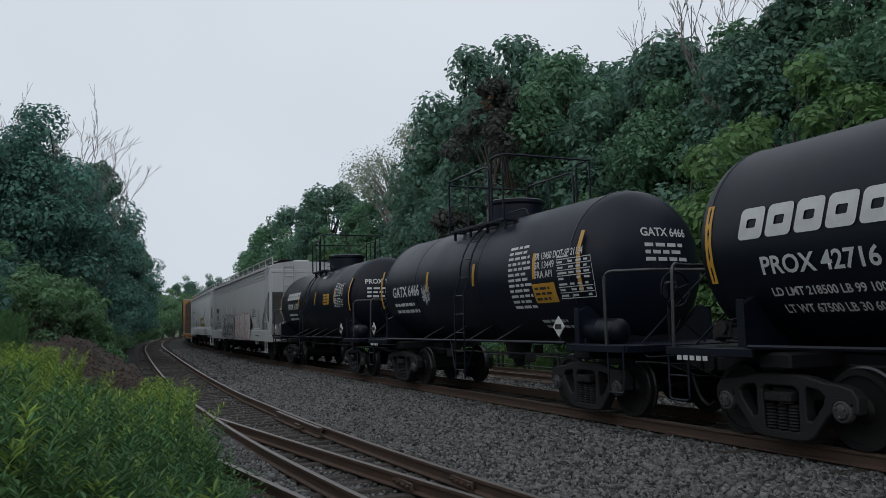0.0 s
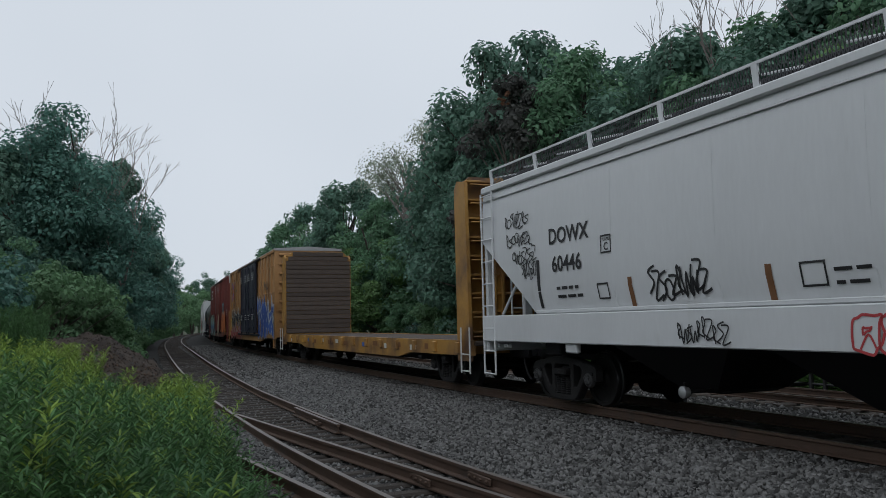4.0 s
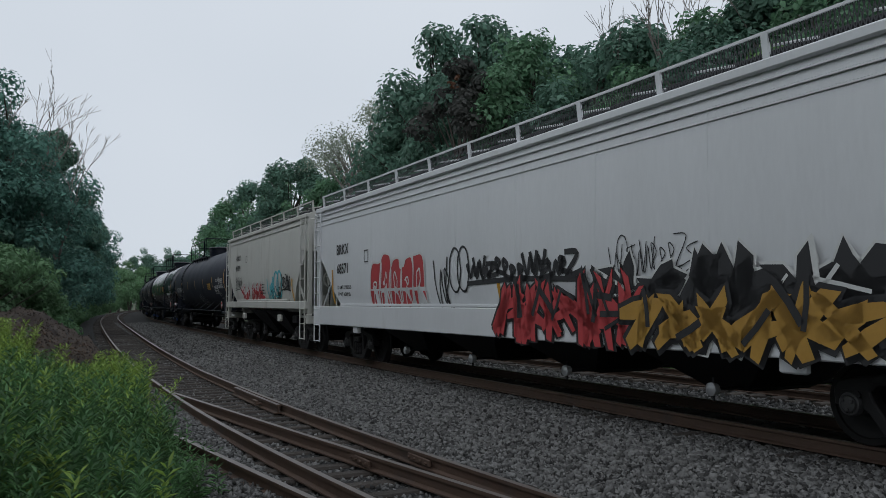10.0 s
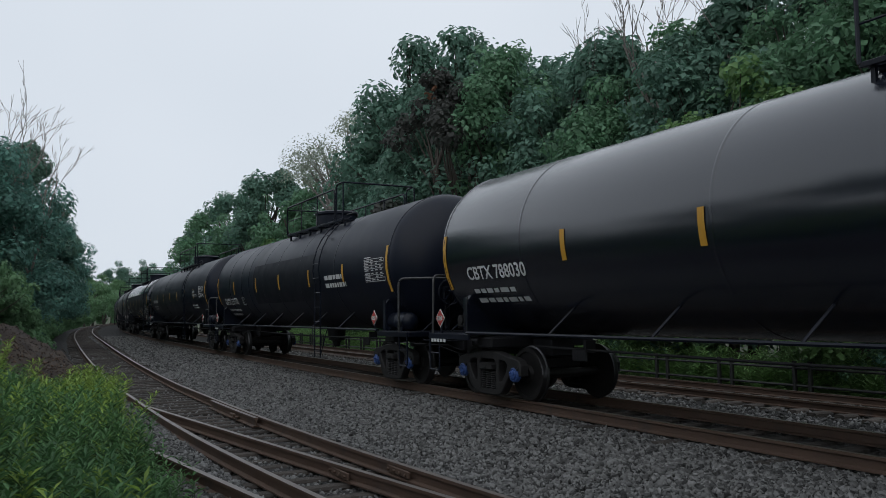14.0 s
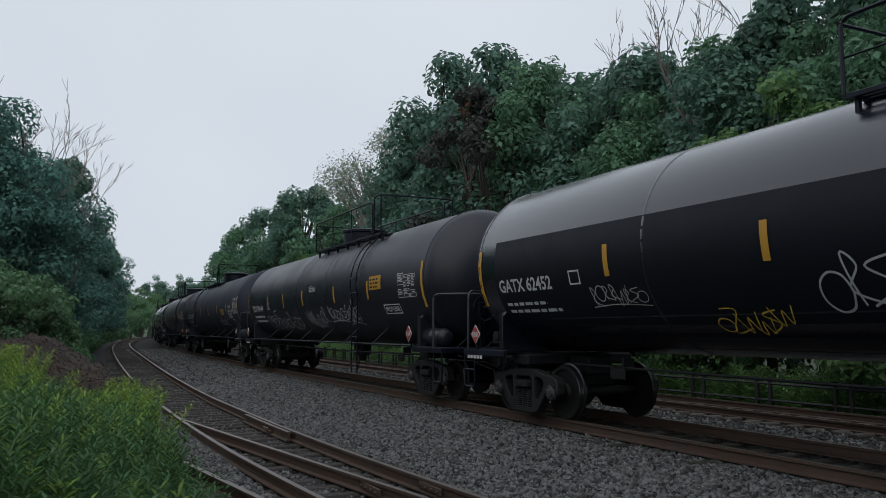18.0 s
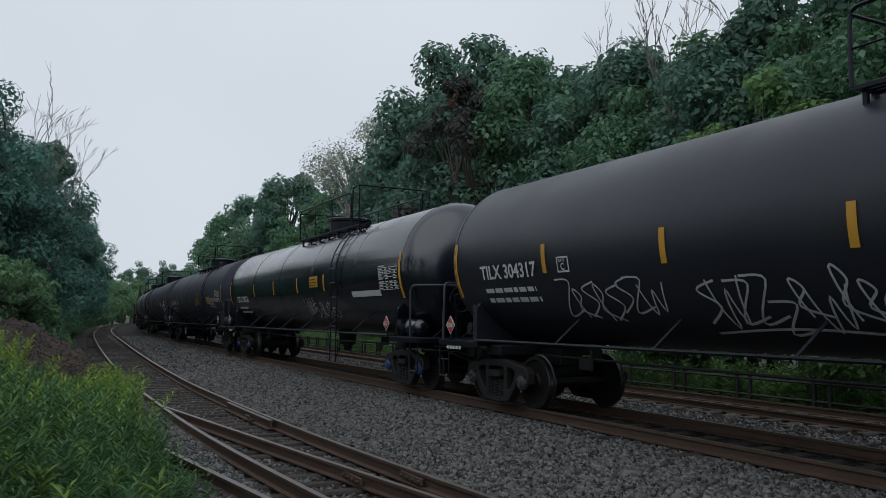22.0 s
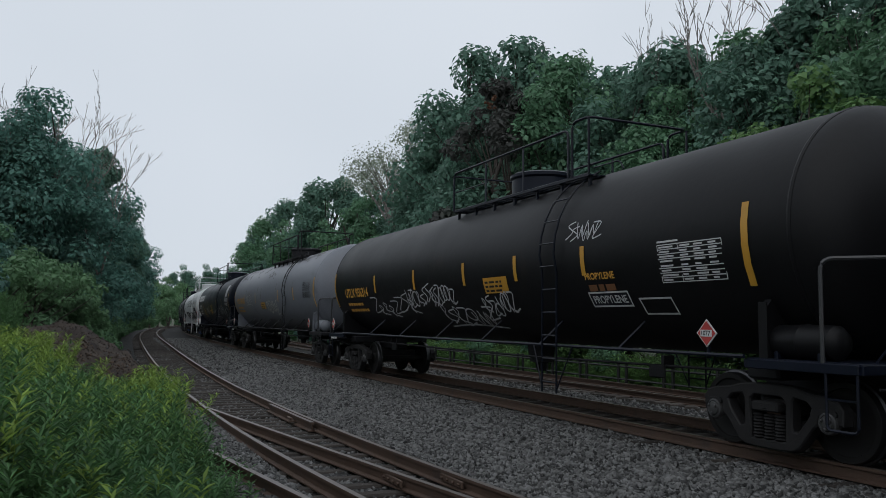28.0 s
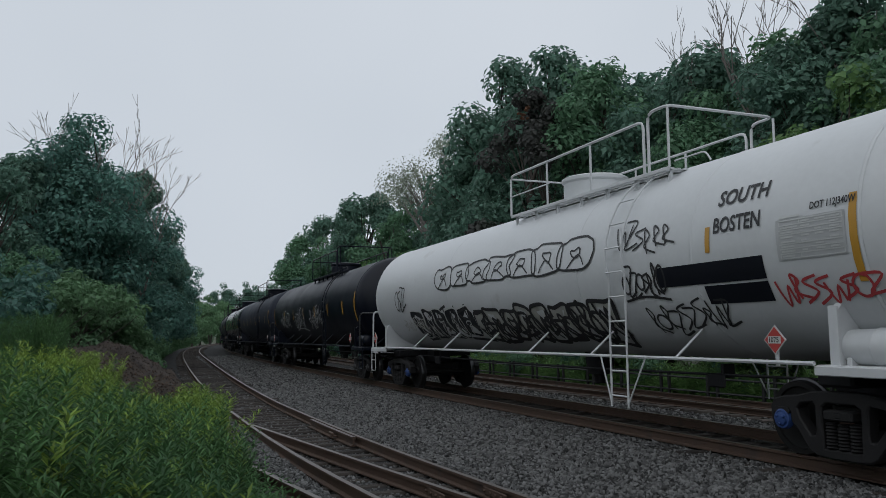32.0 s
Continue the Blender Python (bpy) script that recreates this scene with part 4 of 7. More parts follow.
def smooth_line(pts, k=5):
    out = []
    for i in range(len(pts) - 1):
        p = [pts[min(max(i + d, 0), len(pts) - 1)] for d in (-1, 0, 1, 2)]
        for j in range(k):
            t = j / k
            out.append(tuple(0.5 * (2 * p[1][c] + (p[2][c] - p[0][c]) * t + (2 * p[0][c] - 5 * p[1][c] + 4 * p[2][c] - p[3][c]) * t * t + (3 * p[1][c] - p[0][c] - 3 * p[2][c] + p[3][c]) * t ** 3) for c in (0, 1)))
    return out + [pts[-1]]


def scrawl(parent, x, z, w, h, side, material, seed, width=0.035, glyphs=5, label="scrawled spray paint tag", lift=0.014):
    """A looping spray-can signature."""
    width *= 0.72
    r = random.Random(seed)
    vs, fs = [], []
    count = 2 * glyphs
    pace = w / count
    step = 1.7 * pace
    for g in range(count):
        kind = r.choice("zlosv")
        a, c = x + g * pace, r.uniform(-0.08, 0.28) * h
        hh = h * r.uniform(0.55, 1.0)
        if kind == "z":
            pts = [(a, z + c + hh), (a + step * 0.8, z + c + hh * 0.9), (a + step * 0.1, z + c), (a + step, z + c + hh * 0.15)]
        elif kind == "l":
            pts = [(a + step * 0.5, z + c), (a + step * 0.25, z + c + hh), (a + step * 0.6, z + c + hh * 0.75), (a + step * 0.3, z + c + hh * 0.3), (a + step * 1.05, z + c)]
        elif kind == "o":
            pts = [(a + step * (0.5 + 0.42 * math.cos(q * 0.9)), z + c + hh * (0.45 + 0.42 * math.sin(q * 0.9))) for q in range(8)]
        elif kind == "s":
            pts = [(a + step * 0.9, z + c + hh), (a + step * 0.2, z + c + hh * 0.8), (a + step * 0.8, z + c + hh * 0.4), (a + step * 0.1, z + c)]
        else:
            pts = [(a, z + c + hh), (a + step * 0.35, z + c), (a + step * 0.6, z + c + hh * 0.8), (a + step * 0.8, z + c + 0.1 * hh), (a + step * 1.1, z + c + hh * 1.05)]
        ribbon(vs, fs, smooth_line(pts), width)
    if r.random() < 0.25:
        ribbon(vs, fs, smooth_line([(x, z - 0.08 * h), (x + w * 0.5, z + 0.03 * h), (x + w * 1.08, z - 0.10 * h)]), width)
    return tagged(on_side(vs, fs, side, lift, "graffiti_tag", material, parent), label, kind="stuff")


def bubble(parent, x, z, w, h, side, fill, line, seed, n=5, label="block letter graffiti", width=0.05):
    """Fat overlapping letters of spray paint with an outline."""
    r = random.Random(seed)
    fv, ff, lv, lf = [], [], [], []
    for g in range(n):
        cx, cz = x + w * (g + 0.5) / n, z + h / 2
        hw, hh = w / n * r.uniform(0.50, 0.62), h / 2 * r.uniform(0.82, 1.05)
        m = 14
        ring = []
        lean = r.uniform(-0.25, 0.25)
        for i in range(m):
            a = 2 * math.pi * i / m
            q = 1 + 0.22 * math.sin(a * r.choice((2, 3)) + r.uniform(0, 6)) * r.random()
            sx, sz = math.copysign(abs(math.cos(a)) ** 0.6, math.cos(a)), math.copysign(abs(math.sin(a)) ** 0.6, math.sin(a))
            ring.append((cx + hw * sx * q + lean * hh * sz, cz + hh * sz * q))
        o = len(fv)
        fv += ring + [(cx, cz)]
        ff += [(o + i, o + (i + 1) % m, o + m) for i in range(m)]
        ribbon(lv, lf, smooth_line(ring + ring[:1], 3), width)
        hole = [(cx + hw * 0.3 * math.cos(a * 0.9), cz + hh * r.uniform(-0.1, 0.35) + hh * 0.2 * math.sin(a * 0.9)) for a in range(8)]
        ribbon(lv, lf, smooth_line(hole, 3), width * 0.8)
        ribbon(lv, lf, smooth_line([(cx - hw * 0.5, cz - hh * 0.9), (cx + r.uniform(-0.2, 0.2) * hw, cz - hh * 0.1), (cx + hw * 0.5, cz - hh * 0.8)], 4), width * 0.8)
    tagged(on_side(fv, ff, side, 0.012, "graffiti_fill", fill, parent), label, kind="stuff")
    return tagged(on_side(lv, lf, side, 0.018, "graffiti_outline", line, parent), "painted graffiti outline", kind="stuff")


def wild(parent, x, z, w, h, side, fill, line, seed, n=6, label="angular letter graffiti", width=0.045, lift=0.012, fat=1.0, strokes=(4, 5, 5), slants=(90, 78, 104, 55, 128, 18, 160)):
    """Letters of crossed, pointed bars, each with an outline and a light edge."""
    r = random.Random(seed)
    fv, ff, lv, lf, tv, tf = [], [], [], [], [], []
    for g in range(n):
        cx = x + w * (g + 0.5) / n
        for k in range(r.choice(strokes)):
            a = r.choice(slants) + r.uniform(-9, 9)
            q = radians(a)
            tall = abs(math.sin(q))
            L = (h * 0.56 * tall + w / n * 0.62 * (1 - tall)) * r.uniform(0.75, 1.12)
            T = fat * min(0.11 * h, 0.20 * w / n) * r.uniform(0.7, 1.25)
            ox, oz = cx + r.uniform(-0.28, 0.28) * w / n, z + h * (0.5 + r.uniform(-0.14, 0.14) * (1.4 - tall))
            pts = [(-L, -T * 0.5), (-L * 0.2, -T), (L * 0.7, -T * 0.7), (L * 1.08, r.uniform(-1.2, 1.2) * T), (L * 0.75, T * 0.8), (-L * 0.1, T), (-L * 0.92, T * 0.7)]
            ring = [(ox + p * math.cos(q) - s * math.sin(q), min(z + h * 1.1, max(z - h * 0.04, oz + p * math.sin(q) + s * math.cos(q)))) for p, s in pts]
            o = len(fv)
            fv += ring + [(sum(p[0] for p in ring) / 7, sum(p[1] for p in ring) / 7)]
            ff += [(o + i, o + (i + 1) % 7, o + 7) for i in range(7)]
            ribbon(lv, lf, ring + ring[:2], width * 1.9)
            if r.random() < 0.3:
                ribbon(tv, tf, [ring[1], ((ring[1][0] + ring[3][0]) / 2 + 0.02, (ring[1][1] + ring[3][1]) / 2), ring[3]], width * r.uniform(0.8, 1.8))
    tagged(on_side(fv, ff, side, lift + 0.006, "graffiti_fill", fill, parent), label, kind="stuff")
    if tv:
        tagged(on_side(tv, tf, side, lift + 0.010, "graffiti_highlight", line, parent), "painted graffiti highlights", kind="stuff")
    return tagged(on_side(lv, lf, side, lift, "graffiti_outline", line, parent), "painted graffiti outline", kind="stuff")


# ---- trucks ----
WR = 0.457


AX = 0.864                               # half of a truck's wheelbase
LIFT = 0.06                              # rail heads above the plane on which the car bodies are set out


def cast_plate(outer, holes, lo, hi, soft=0.018):
    """A flat casting with openings through it and its rims softened: outlines are (x, z), the depth runs along y."""
    bm = bmesh.new()
    for loop in [outer] + holes:
        vs = [bm.verts.new((x, lo, z)) for x, z in loop]
        for p, q in zip(vs, vs[1:] + vs[:1]):
            bm.edges.new((p, q))
    bmesh.ops.triangle_fill(bm, use_beauty=True, use_dissolve=False, edges=bm.edges[:])
    out = bmesh.ops.extrude_face_region(bm, geom=bm.faces[:])
    bmesh.ops.translate(bm, verts=[g for g in out["geom"] if isinstance(g, bmesh.types.BMVert)], vec=(0, hi - lo, 0))
    bmesh.ops.recalc_face_normals(bm, faces=bm.faces[:])
    sharp = [e for e in bm.edges if len(e.link_faces) == 2 and e.calc_face_angle(0) > 1.2 and abs((e.verts[0].co - e.verts[1].co).y) < 1e-5]
    bmesh.ops.bevel(bm, geom=sharp, offset=soft, segments=1, affect="EDGES")
    me = bpy.data.meshes.new("casting")
    bm.to_mesh(me)
    bm.free()
    me.materials.append(TRUCK)
    me.polygons.foreach_set("use_smooth", [True] * len(me.polygons))
    me.set_sharp_from_angle(angle=radians(35))
    return me


def truck_shapes():
    s = {}
    right = [(0.22, 0.83), (0.42, 0.81), (0.62, 0.76), (0.84, 0.74), (0.99, 0.70), (1.06, 0.61), (1.05, 0.44), (0.985, 0.43), (0.975, 0.555), (0.75, 0.565), (0.735, 0.43), (0.66, 0.37), (0.47, 0.13), (0.37, 0.075), (0.16, 0.06)]
    outer = [(-x, z) for x, z in right[::-1]] + right
    gap = [(0.37, 0.655), (0.40, 0.69), (0.57, 0.665), (0.635, 0.60), (0.60, 0.50), (0.44, 0.30), (0.38, 0.31), (0.365, 0.36)]
    nest = [(-0.255, 0.17), (0.255, 0.17), (0.27, 0.64), (0.20, 0.69), (-0.20, 0.69), (-0.27, 0.64)]
    s["side"] = cast_plate(outer, [gap, [(-x, z) for x, z in gap[::-1]], nest], -0.085, 0.085)
    g = Geo()
    g.lathe([(0.17 + 0.30 * i / 16, 0.080 if i % 2 else 0.060) for i in range(17)], 10, None, "z")
    s["spring"] = g.mesh("spring", TRUCK, 60)
    g = Geo().box(0, 0, 0.58, 0.42, 1.92, 0.20, 0.03).box(0, 0, 0.72, 0.36, 0.5, 0.14, 0.03)
    for k in (-1, 1):
        g.box(0, k * 1.06, 0.56, 0.40, 0.17, 0.12, 0.02)
        g.box(0, k * 1.13, 0.56, 0.10, 0.05, 0.05, 0.01)
    s["bolster"] = g.mesh("truck", TRUCK, 40)
    g = Geo()
    for k in (-1, 1):
        out = [(0.685, 0.10), (0.69, 0.30), (0.685, WR + 0.028), (0.715, WR + 0.028), (0.728, WR), (0.80, WR - 0.003), (0.815, WR - 0.012), (0.815, WR - 0.075), (0.79, WR - 0.085), (0.775, 0.30), (0.785, 0.16), (0.83, 0.12), (0.83, 0.085)]
        g.lathe([(k * a, b) for a, b in out], 40, None, "y")
    g.lathe([(-1.0, 0.075), (1.0, 0.075)], 12, None, "y")
    me = g.mesh("wheelset", [WHEEL, TREAD], 40)
    me.polygons.foreach_set("material_index", [1 if (WR - 0.03 < math.hypot(f.center.x, f.center.z) and abs(f.center.y) > 0.67) else 0 for f in me.polygons])
    s["wheels"] = me
    for nm, mat in (("cap", CAPGREY), ("capblue", CAPBLUE)):
        g = Geo().lathe([(0.0, 0.128), (0.05, 0.128), (0.075, 0.118), (0.082, 0.098), (0.070, 0.090), (0.095, 0.078), (0.105, 0.04)], 18, None, "y")
        for i in range(3):
            a = 2.094 * i + 0.5
            g.lathe([(0.08, 0.020), (0.118, 0.020), (0.124, 0.012)], 6, Matrix.Translation((0.060 * math.cos(a), 0, 0.060 * math.sin(a))), "y")
        s[nm] = g.mesh("bearing_cap", mat, 40)
    g = Geo()
    g.slab([(-0.105, 0.60), (0.105, 0.60), (0.13, 0.56), (0.11, 0.53), (-0.11, 0.53), (-0.13, 0.56)], -0.10, 0.10)
    s["adapter"] = g.mesh("bearing_adapter", TRUCK, 40)
    g = Geo()
    for k in (-1, 1):
        g.box(k * 0.36, 0, 0.36, 0.07, 1.6, 0.09, 0.01)
        for y in (-0.75, 0.75):
            g.box(k * 0.405, y, 0.42, 0.05, 0.12, 0.3, 0.015)
    g.tube([(-0.36, -0.45, 0.40), (0.36, -0.45, 0.40)], 0.025, 6)
    s["brake"] = g.mesh("brake_beam", STEEL, 40)
    return s


TS = truck_shapes()
WHEELS = []                              # (wheelset, its car's place in the train, its own place on the car)


def truck(parent, x, cap="cap"):
    t = part("truck", TS["bolster"], TRUCK, parent, "four-wheel cast steel truck", pose(x, 0, LIFT))
    for k in (-1, 1):
        part("side_frame", TS["side"], TRUCK, t, at=pose(0, k * 1.0, 0))
        for a in (-0.165, 0.0, 0.165):
            part("spring", TS["spring"], TRUCK, t, at=pose(a, k * 1.03, 0))
        for a in (-AX, AX):
            part("bearing_cap", TS[cap], CAPGREY, t, "bolted bearing cap", pose(a, k * 1.03, WR) @ Matrix.Diagonal((1, k, 1, 1)))
            part("bearing_adapter", TS["adapter"], TRUCK, t, at=pose(a, k * 1.0, 0))
    part("brake_beam", TS["brake"], STEEL, t)
    for a in (-AX, AX):
        w = part("wheelset", TS["wheels"], WHEEL, t, "pair of steel wheels on an axle", pose(a, 0, WR))
        WHEELS.append((w, parent, x + a))
    return t


def coupler_shape():
    g = Geo().box(-0.35, 0, 0.86, 0.75, 0.15, 0.17, 0.02)
    g.slab([(0.0, 0.74), (0.16, 0.74), (0.24, 0.80), (0.24, 0.96), (0.16, 1.0), (0.0, 1.0)], -0.16, 0.05)
    g.box(0.20, 0.11, 0.87, 0.16, 0.10, 0.24, 0.03)
    return g.mesh("coupler", STEEL, 40)


def hand_wheel_shape():
    """A brake wheel with five spokes; its face looks along x."""
    g = Geo()
    n = 24
    g.tube([(0.02, 0.27 * math.cos(6.2832 * i / n), 0.27 * math.sin(6.2832 * i / n)) for i in range(n + 1)], 0.020, 6, False)
    for i in range(5):
        a = 1.2566 * i + 0.3
        g.tube([(0.05, 0.04 * math.cos(a), 0.04 * math.sin(a)), (0.02, 0.26 * math.cos(a), 0.26 * math.sin(a))], 0.014, 5)
    g.lathe([(-0.10, 0.045), (0.05, 0.05), (0.065, 0.03)], 10)
    return g


def hand_brake(parent, x, y, z, paint, floor):
    """A brake wheel on its post with the gear box and a chain down to the sill."""
    part("brake_stand", Geo().box(x - 0.12, y, (z + floor) / 2, 0.07, 0.09, z - floor + 0.2, 0.01).box(x - 0.10, y, z - 0.02, 0.10, 0.24, 0.30, 0.03), paint, parent)
    part("brake_wheel", hand_wheel_shape(), paint, parent, "spoked hand brake wheel", pose(x, y, z))
    g = Geo()
    for i in range(int((z - floor - 0.2) / 0.055)):
        g.box(x - 0.06, y - 0.08, z - 0.2 - i * 0.055, 0.018 if i % 2 else 0.034, 0.034 if i % 2 else 0.018, 0.06)
    part("brake_chain", g, STEEL, parent)


COUPLER = coupler_shape()
HOSE = Geo().tube([(x, -0.3, z) for x, z in smooth_line([(0, 0.72), (0.12, 0.45), (0.3, 0.3), (0.45, 0.36)], 4)], 0.025, 6).mesh("air_hose", STEEL, 60)


def ends(parent, half, shift=(0.0, 0.0)):
    for k, turn, d in ((1, 0, shift[0]), (-1, 180, shift[1])):
        part("coupler", COUPLER, STEEL, parent, at=pose(k * (half + d - 0.28), 0, LIFT / 2, 0, 0, turn))
        part("air_hose", HOSE, STEEL, parent, at=pose(k * (half + d - 0.35), 0, 0, 0, 0, turn))


def rounded_rail(pts, r=0.12, k=4):
    """A bent bar: corners of a line of points rounded off."""
    pts = [Vector(p) for p in pts]
    out = [pts[0]]
    for a, b, c in zip(pts, pts[1:], pts[2:]):
        p = b + (a - b).normalized() * min(r, (a - b).length * 0.45)
        q = b + (c - b).normalized() * min(r, (c - b).length * 0.45)
        out += [(p * (1 - t) ** 2 + b * (2 * t * (1 - t)) + q * t * t) for t in (i / k for i in range(k + 1))]
    return out + [pts[-1]]


# ---- tank cars ----
SET_IN = 2.03                            # from a coupling to the nearest truck of a tank car


def tank_car(label, L, R, zc, paint, trim, placard=True, strips=8, strip_mat=None, mid_ladder=4.1, dome=1.15, sideline=True, deck=(-0.85, 4.5), cap="cap", rings=(), tall=1.0, reservoir=True, front=0.0, sign=None, tape=None, rear=0.0, digits="1077", split=None, strip_in=1.4, shift=(0.0, 0.0), apex=0.52, pipe=None, placard_in=2.25):
    """shift: how far the front and the rear coupling lie outward of half the length."""
    car = thing("tank_car", label, "tank car", "train of freight cars")
    half = L / 2
    out = {1: half + shift[0], -1: half + shift[1]}
    side = tank_side(R, zc)
    hd = R * 0.48
    tip = {1: out[1] - apex - front, -1: out[-1] - apex - rear}
    dome_line = [(hd * (1 - math.cos(math.pi / 2 * i / 9)), max(0.02, R * math.sin(math.pi / 2 * i / 9))) for i in range(10)]
    full = [(-tip[-1] + x, r) for x, r in dome_line] + [(tip[1] - x, r) for x, r in reversed(dome_line)]
    part("tank", Geo().lathe(full, 64, Matrix.Translation((0, 0, zc))), paint, car)
    for x in rings:
        part("weld_seam", Geo().lathe([(x - 0.03, R), (x - 0.02, R + 0.006), (x + 0.02, R + 0.006), (x + 0.03, R)], 56, Matrix.Translation((0, 0, zc))), paint, car)
    for k in (-1, 1):
        part("head_seam", Geo().lathe([(k * (tip[k] - hd) + e, R + f) for e, f in ((-0.03, 0), (0, 0.010), (0.03, 0))], 56, Matrix.Translation((0, 0, zc))), paint, car)
        end = out[k]
        tc = end - SET_IN
        # stub sill, bolster and saddle
        g = Geo().box(k * (end - 1.55), 0, 0.95, 2.6, 0.5, 0.32, 0.02)
        g.box(k * tc, 0, 1.04, 0.5, 2.3, 0.20, 0.03)
        part("stub_sill", g, STEEL, car)
        sx = k * (end - 1.78)
        z1 = min(1.86, zc - 0.52 * R)
        g = Geo().slab([(-1.30, 1.12), (1.30, 1.12), (1.38, 1.2), (1.36, z1 - 0.06), (side(z1) + 0.02, z1 + 0.03), (0.6, zc - 0.87 * R), (-0.6, zc - 0.87 * R), (-side(z1) - 0.02, z1 + 0.03), (-1.36, z1 - 0.06), (-1.38, 1.2)], sx - 0.05, sx + 0.05, "x")
        for y in (-1, 1):
            g.box(sx, y * 1.375, (1.2 + z1) / 2, 0.13, 0.025, z1 - 1.2, 0.006)
        part("saddle", g, paint, car)
        g = Geo().box(k * (end - 1.24), 0, 1.19, 1.52, 2.84, 0.03, 0.006)
        for y in (-1, 1):
            g.box(k * (end - 1.24), y * 1.44, 1.14, 1.54, 0.045, 0.11, 0.01)
        g.box(k * (end - 0.46), 0, 1.14, 0.05, 2.86, 0.11, 0.01)
        part("end_platform", g, trim, car)
        # bar round the end, with its braces
        foot, x0, x1 = (end - 0.92, end - 0.92, end - 0.42) if k > 0 else (-end + 0.60, -end + 0.64, -end + 0.42)
        part("end_handrail", Geo().tube(rounded_rail([(foot, -1.43, 1.12), (x0, -1.43, 2.31), (x1, -0.95, 2.31), (x1, 0.95, 2.31), (x0, 1.43, 2.31), (foot, 1.43, 1.12)], 0.14, 5), 0.025, 7), trim if trim is WHITETANK else HANDRAIL, car)
        part("handrail_brace", Geo().tube([(k * (end - 0.58), -1.05, 1.2), (k * (end - 0.64), 0.35, 2.30)], 0.016, 6), trim, car)
        part("handrail_brace", Geo().tube([(k * (end - 0.58), 0.2, 1.2), (k * (end - 0.62), -0.25, 1.55), (k * (end - 0.60), -0.5, 1.2)], 0.014, 5), trim, car)
        for y in (-1, 1):
            g = Geo().tube(rounded_rail([(k * (end - 0.50), y * 1.44, 1.14), (k * (end - 0.50), y * 1.44, 0.50), (k * (end - 0.88), y * 1.44, 0.50), (k * (end - 0.88), y * 1.44, 1.14)], 0.06, 3), 0.017, 6)
            g.tube([(k * (end - 0.50), y * 1.44, 0.82), (k * (end - 0.88), y * 1.44, 0.82)], 0.013, 5)
            part("step", g, trim, car)
            part("grab_iron", Geo().tube(rounded_rail([(k * (end - 0.46), y * 1.10, 1.06), (k * (end - 0.34), y * 1.12, 1.02), (k * (end - 0.34), y * 0.6, 1.02), (k * (end - 0.46), y * 0.6, 1.06)], 0.05, 3), 0.013, 5), trim, car)
        part("uncoupling_rod", Geo().tube([(k * (end - 0.30), -1.38, 0.96), (k * (end - 0.26), -0.9, 0.93), (k * (end - 0.22), -0.35, 0.72), (k * (end - 0.20), -0.05, 0.70)], 0.015, 5), STEEL, car)
        truck(car, k * tc, cap)
    ends(car, half, shift)
    # outlet and pipe under the belly
    part("bottom_outlet", Geo().lathe([(0.62, 0.10), (0.78, 0.13), (0.80, 0.24), (zc - R + 0.04, 0.30)], 14, Matrix.Translation((dome, 0, 0)), "z"), STEEL, car)
    part("brake_pipe", Geo().tube([(-out[-1] + 2.6, -0.55, 0.98), (-2.0, -0.62, 0.94), (2.0, -0.62, 0.94), (out[1] - 2.6, -0.55, 0.98)], 0.022, 6), STEEL, car)
    for x in (-out[-1] + 4.1, out[1] - 4.6):
        part("skid_plate", Geo().box(x, -0.62, 0.88, 0.36, 0.05, 0.20, 0.02).box(x + 0.1, -0.5, 1.02, 0.06, 0.2, 0.2), STEEL, car)
    # rails along the belly
    if sideline:
        zr = 1.22
        f0, f1 = -out[-1] + 1.98, out[1] - 1.98
        for y in (-1, 1):
            part("side_rail", Geo().tube([(f0, y * 1.48, zr), (f1, y * 1.48, zr)], 0.027, 6), pipe or trim, car)
            n = 5 if L > 15 else 3
            for i in range(n + 1):
                x = f0 + 2.45 + (f1 - f0 - 4.9) * i / n
                zt = zc - R * 0.715
                part("rail_bracket", Geo().tube([(x, y * 1.47, zr), (x + 0.10, y * (side(zt) - 0.01), zt)], 0.021, 5), pipe or trim, car)
    # ladders beside the dome
    for y in (-1, 1):
        g = Geo()
        lx = mid_ladder
        zs = [0.62 + 0.38 * i for i in range(int((zc + R * 0.80 - 0.62) / 0.38) + 1)]
        def stile(x):
            pts = [(x, y * 1.56, 0.45), (x, y * 1.56, zc - 0.3)]
            for i in range(1, 8):
                a = -0.18 + 1.5 * i / 8
                pts.append((x, y * (R + 0.10) * math.cos(a), zc + (R + 0.10) * math.sin(a)))
            return pts
        g.tube(stile(lx - 0.22), 0.018, 5).tube(stile(lx + 0.22), 0.018, 5)
        g.tube([(lx - 0.22, y * 1.56, 0.5), (lx - 0.6, y * 1.50, 1.22)], 0.014, 5).tube([(lx + 0.22, y * 1.56, 0.5), (lx + 0.6, y * 1.50, 1.22)], 0.014, 5)
        lad = part("ladder", g, trim, car)
        for z in zs:
            s = math.sqrt(max(0.02, (R + 0.10) ** 2 - (z - zc) ** 2)) if z > zc - 0.25 else 1.56
            part("rung", Geo().tube([(lx - 0.22, y * s, z), (lx + 0.22, y * s, z)], 0.014, 5), trim, lad)
    # dome, platform and railings on top
    top = zc + R
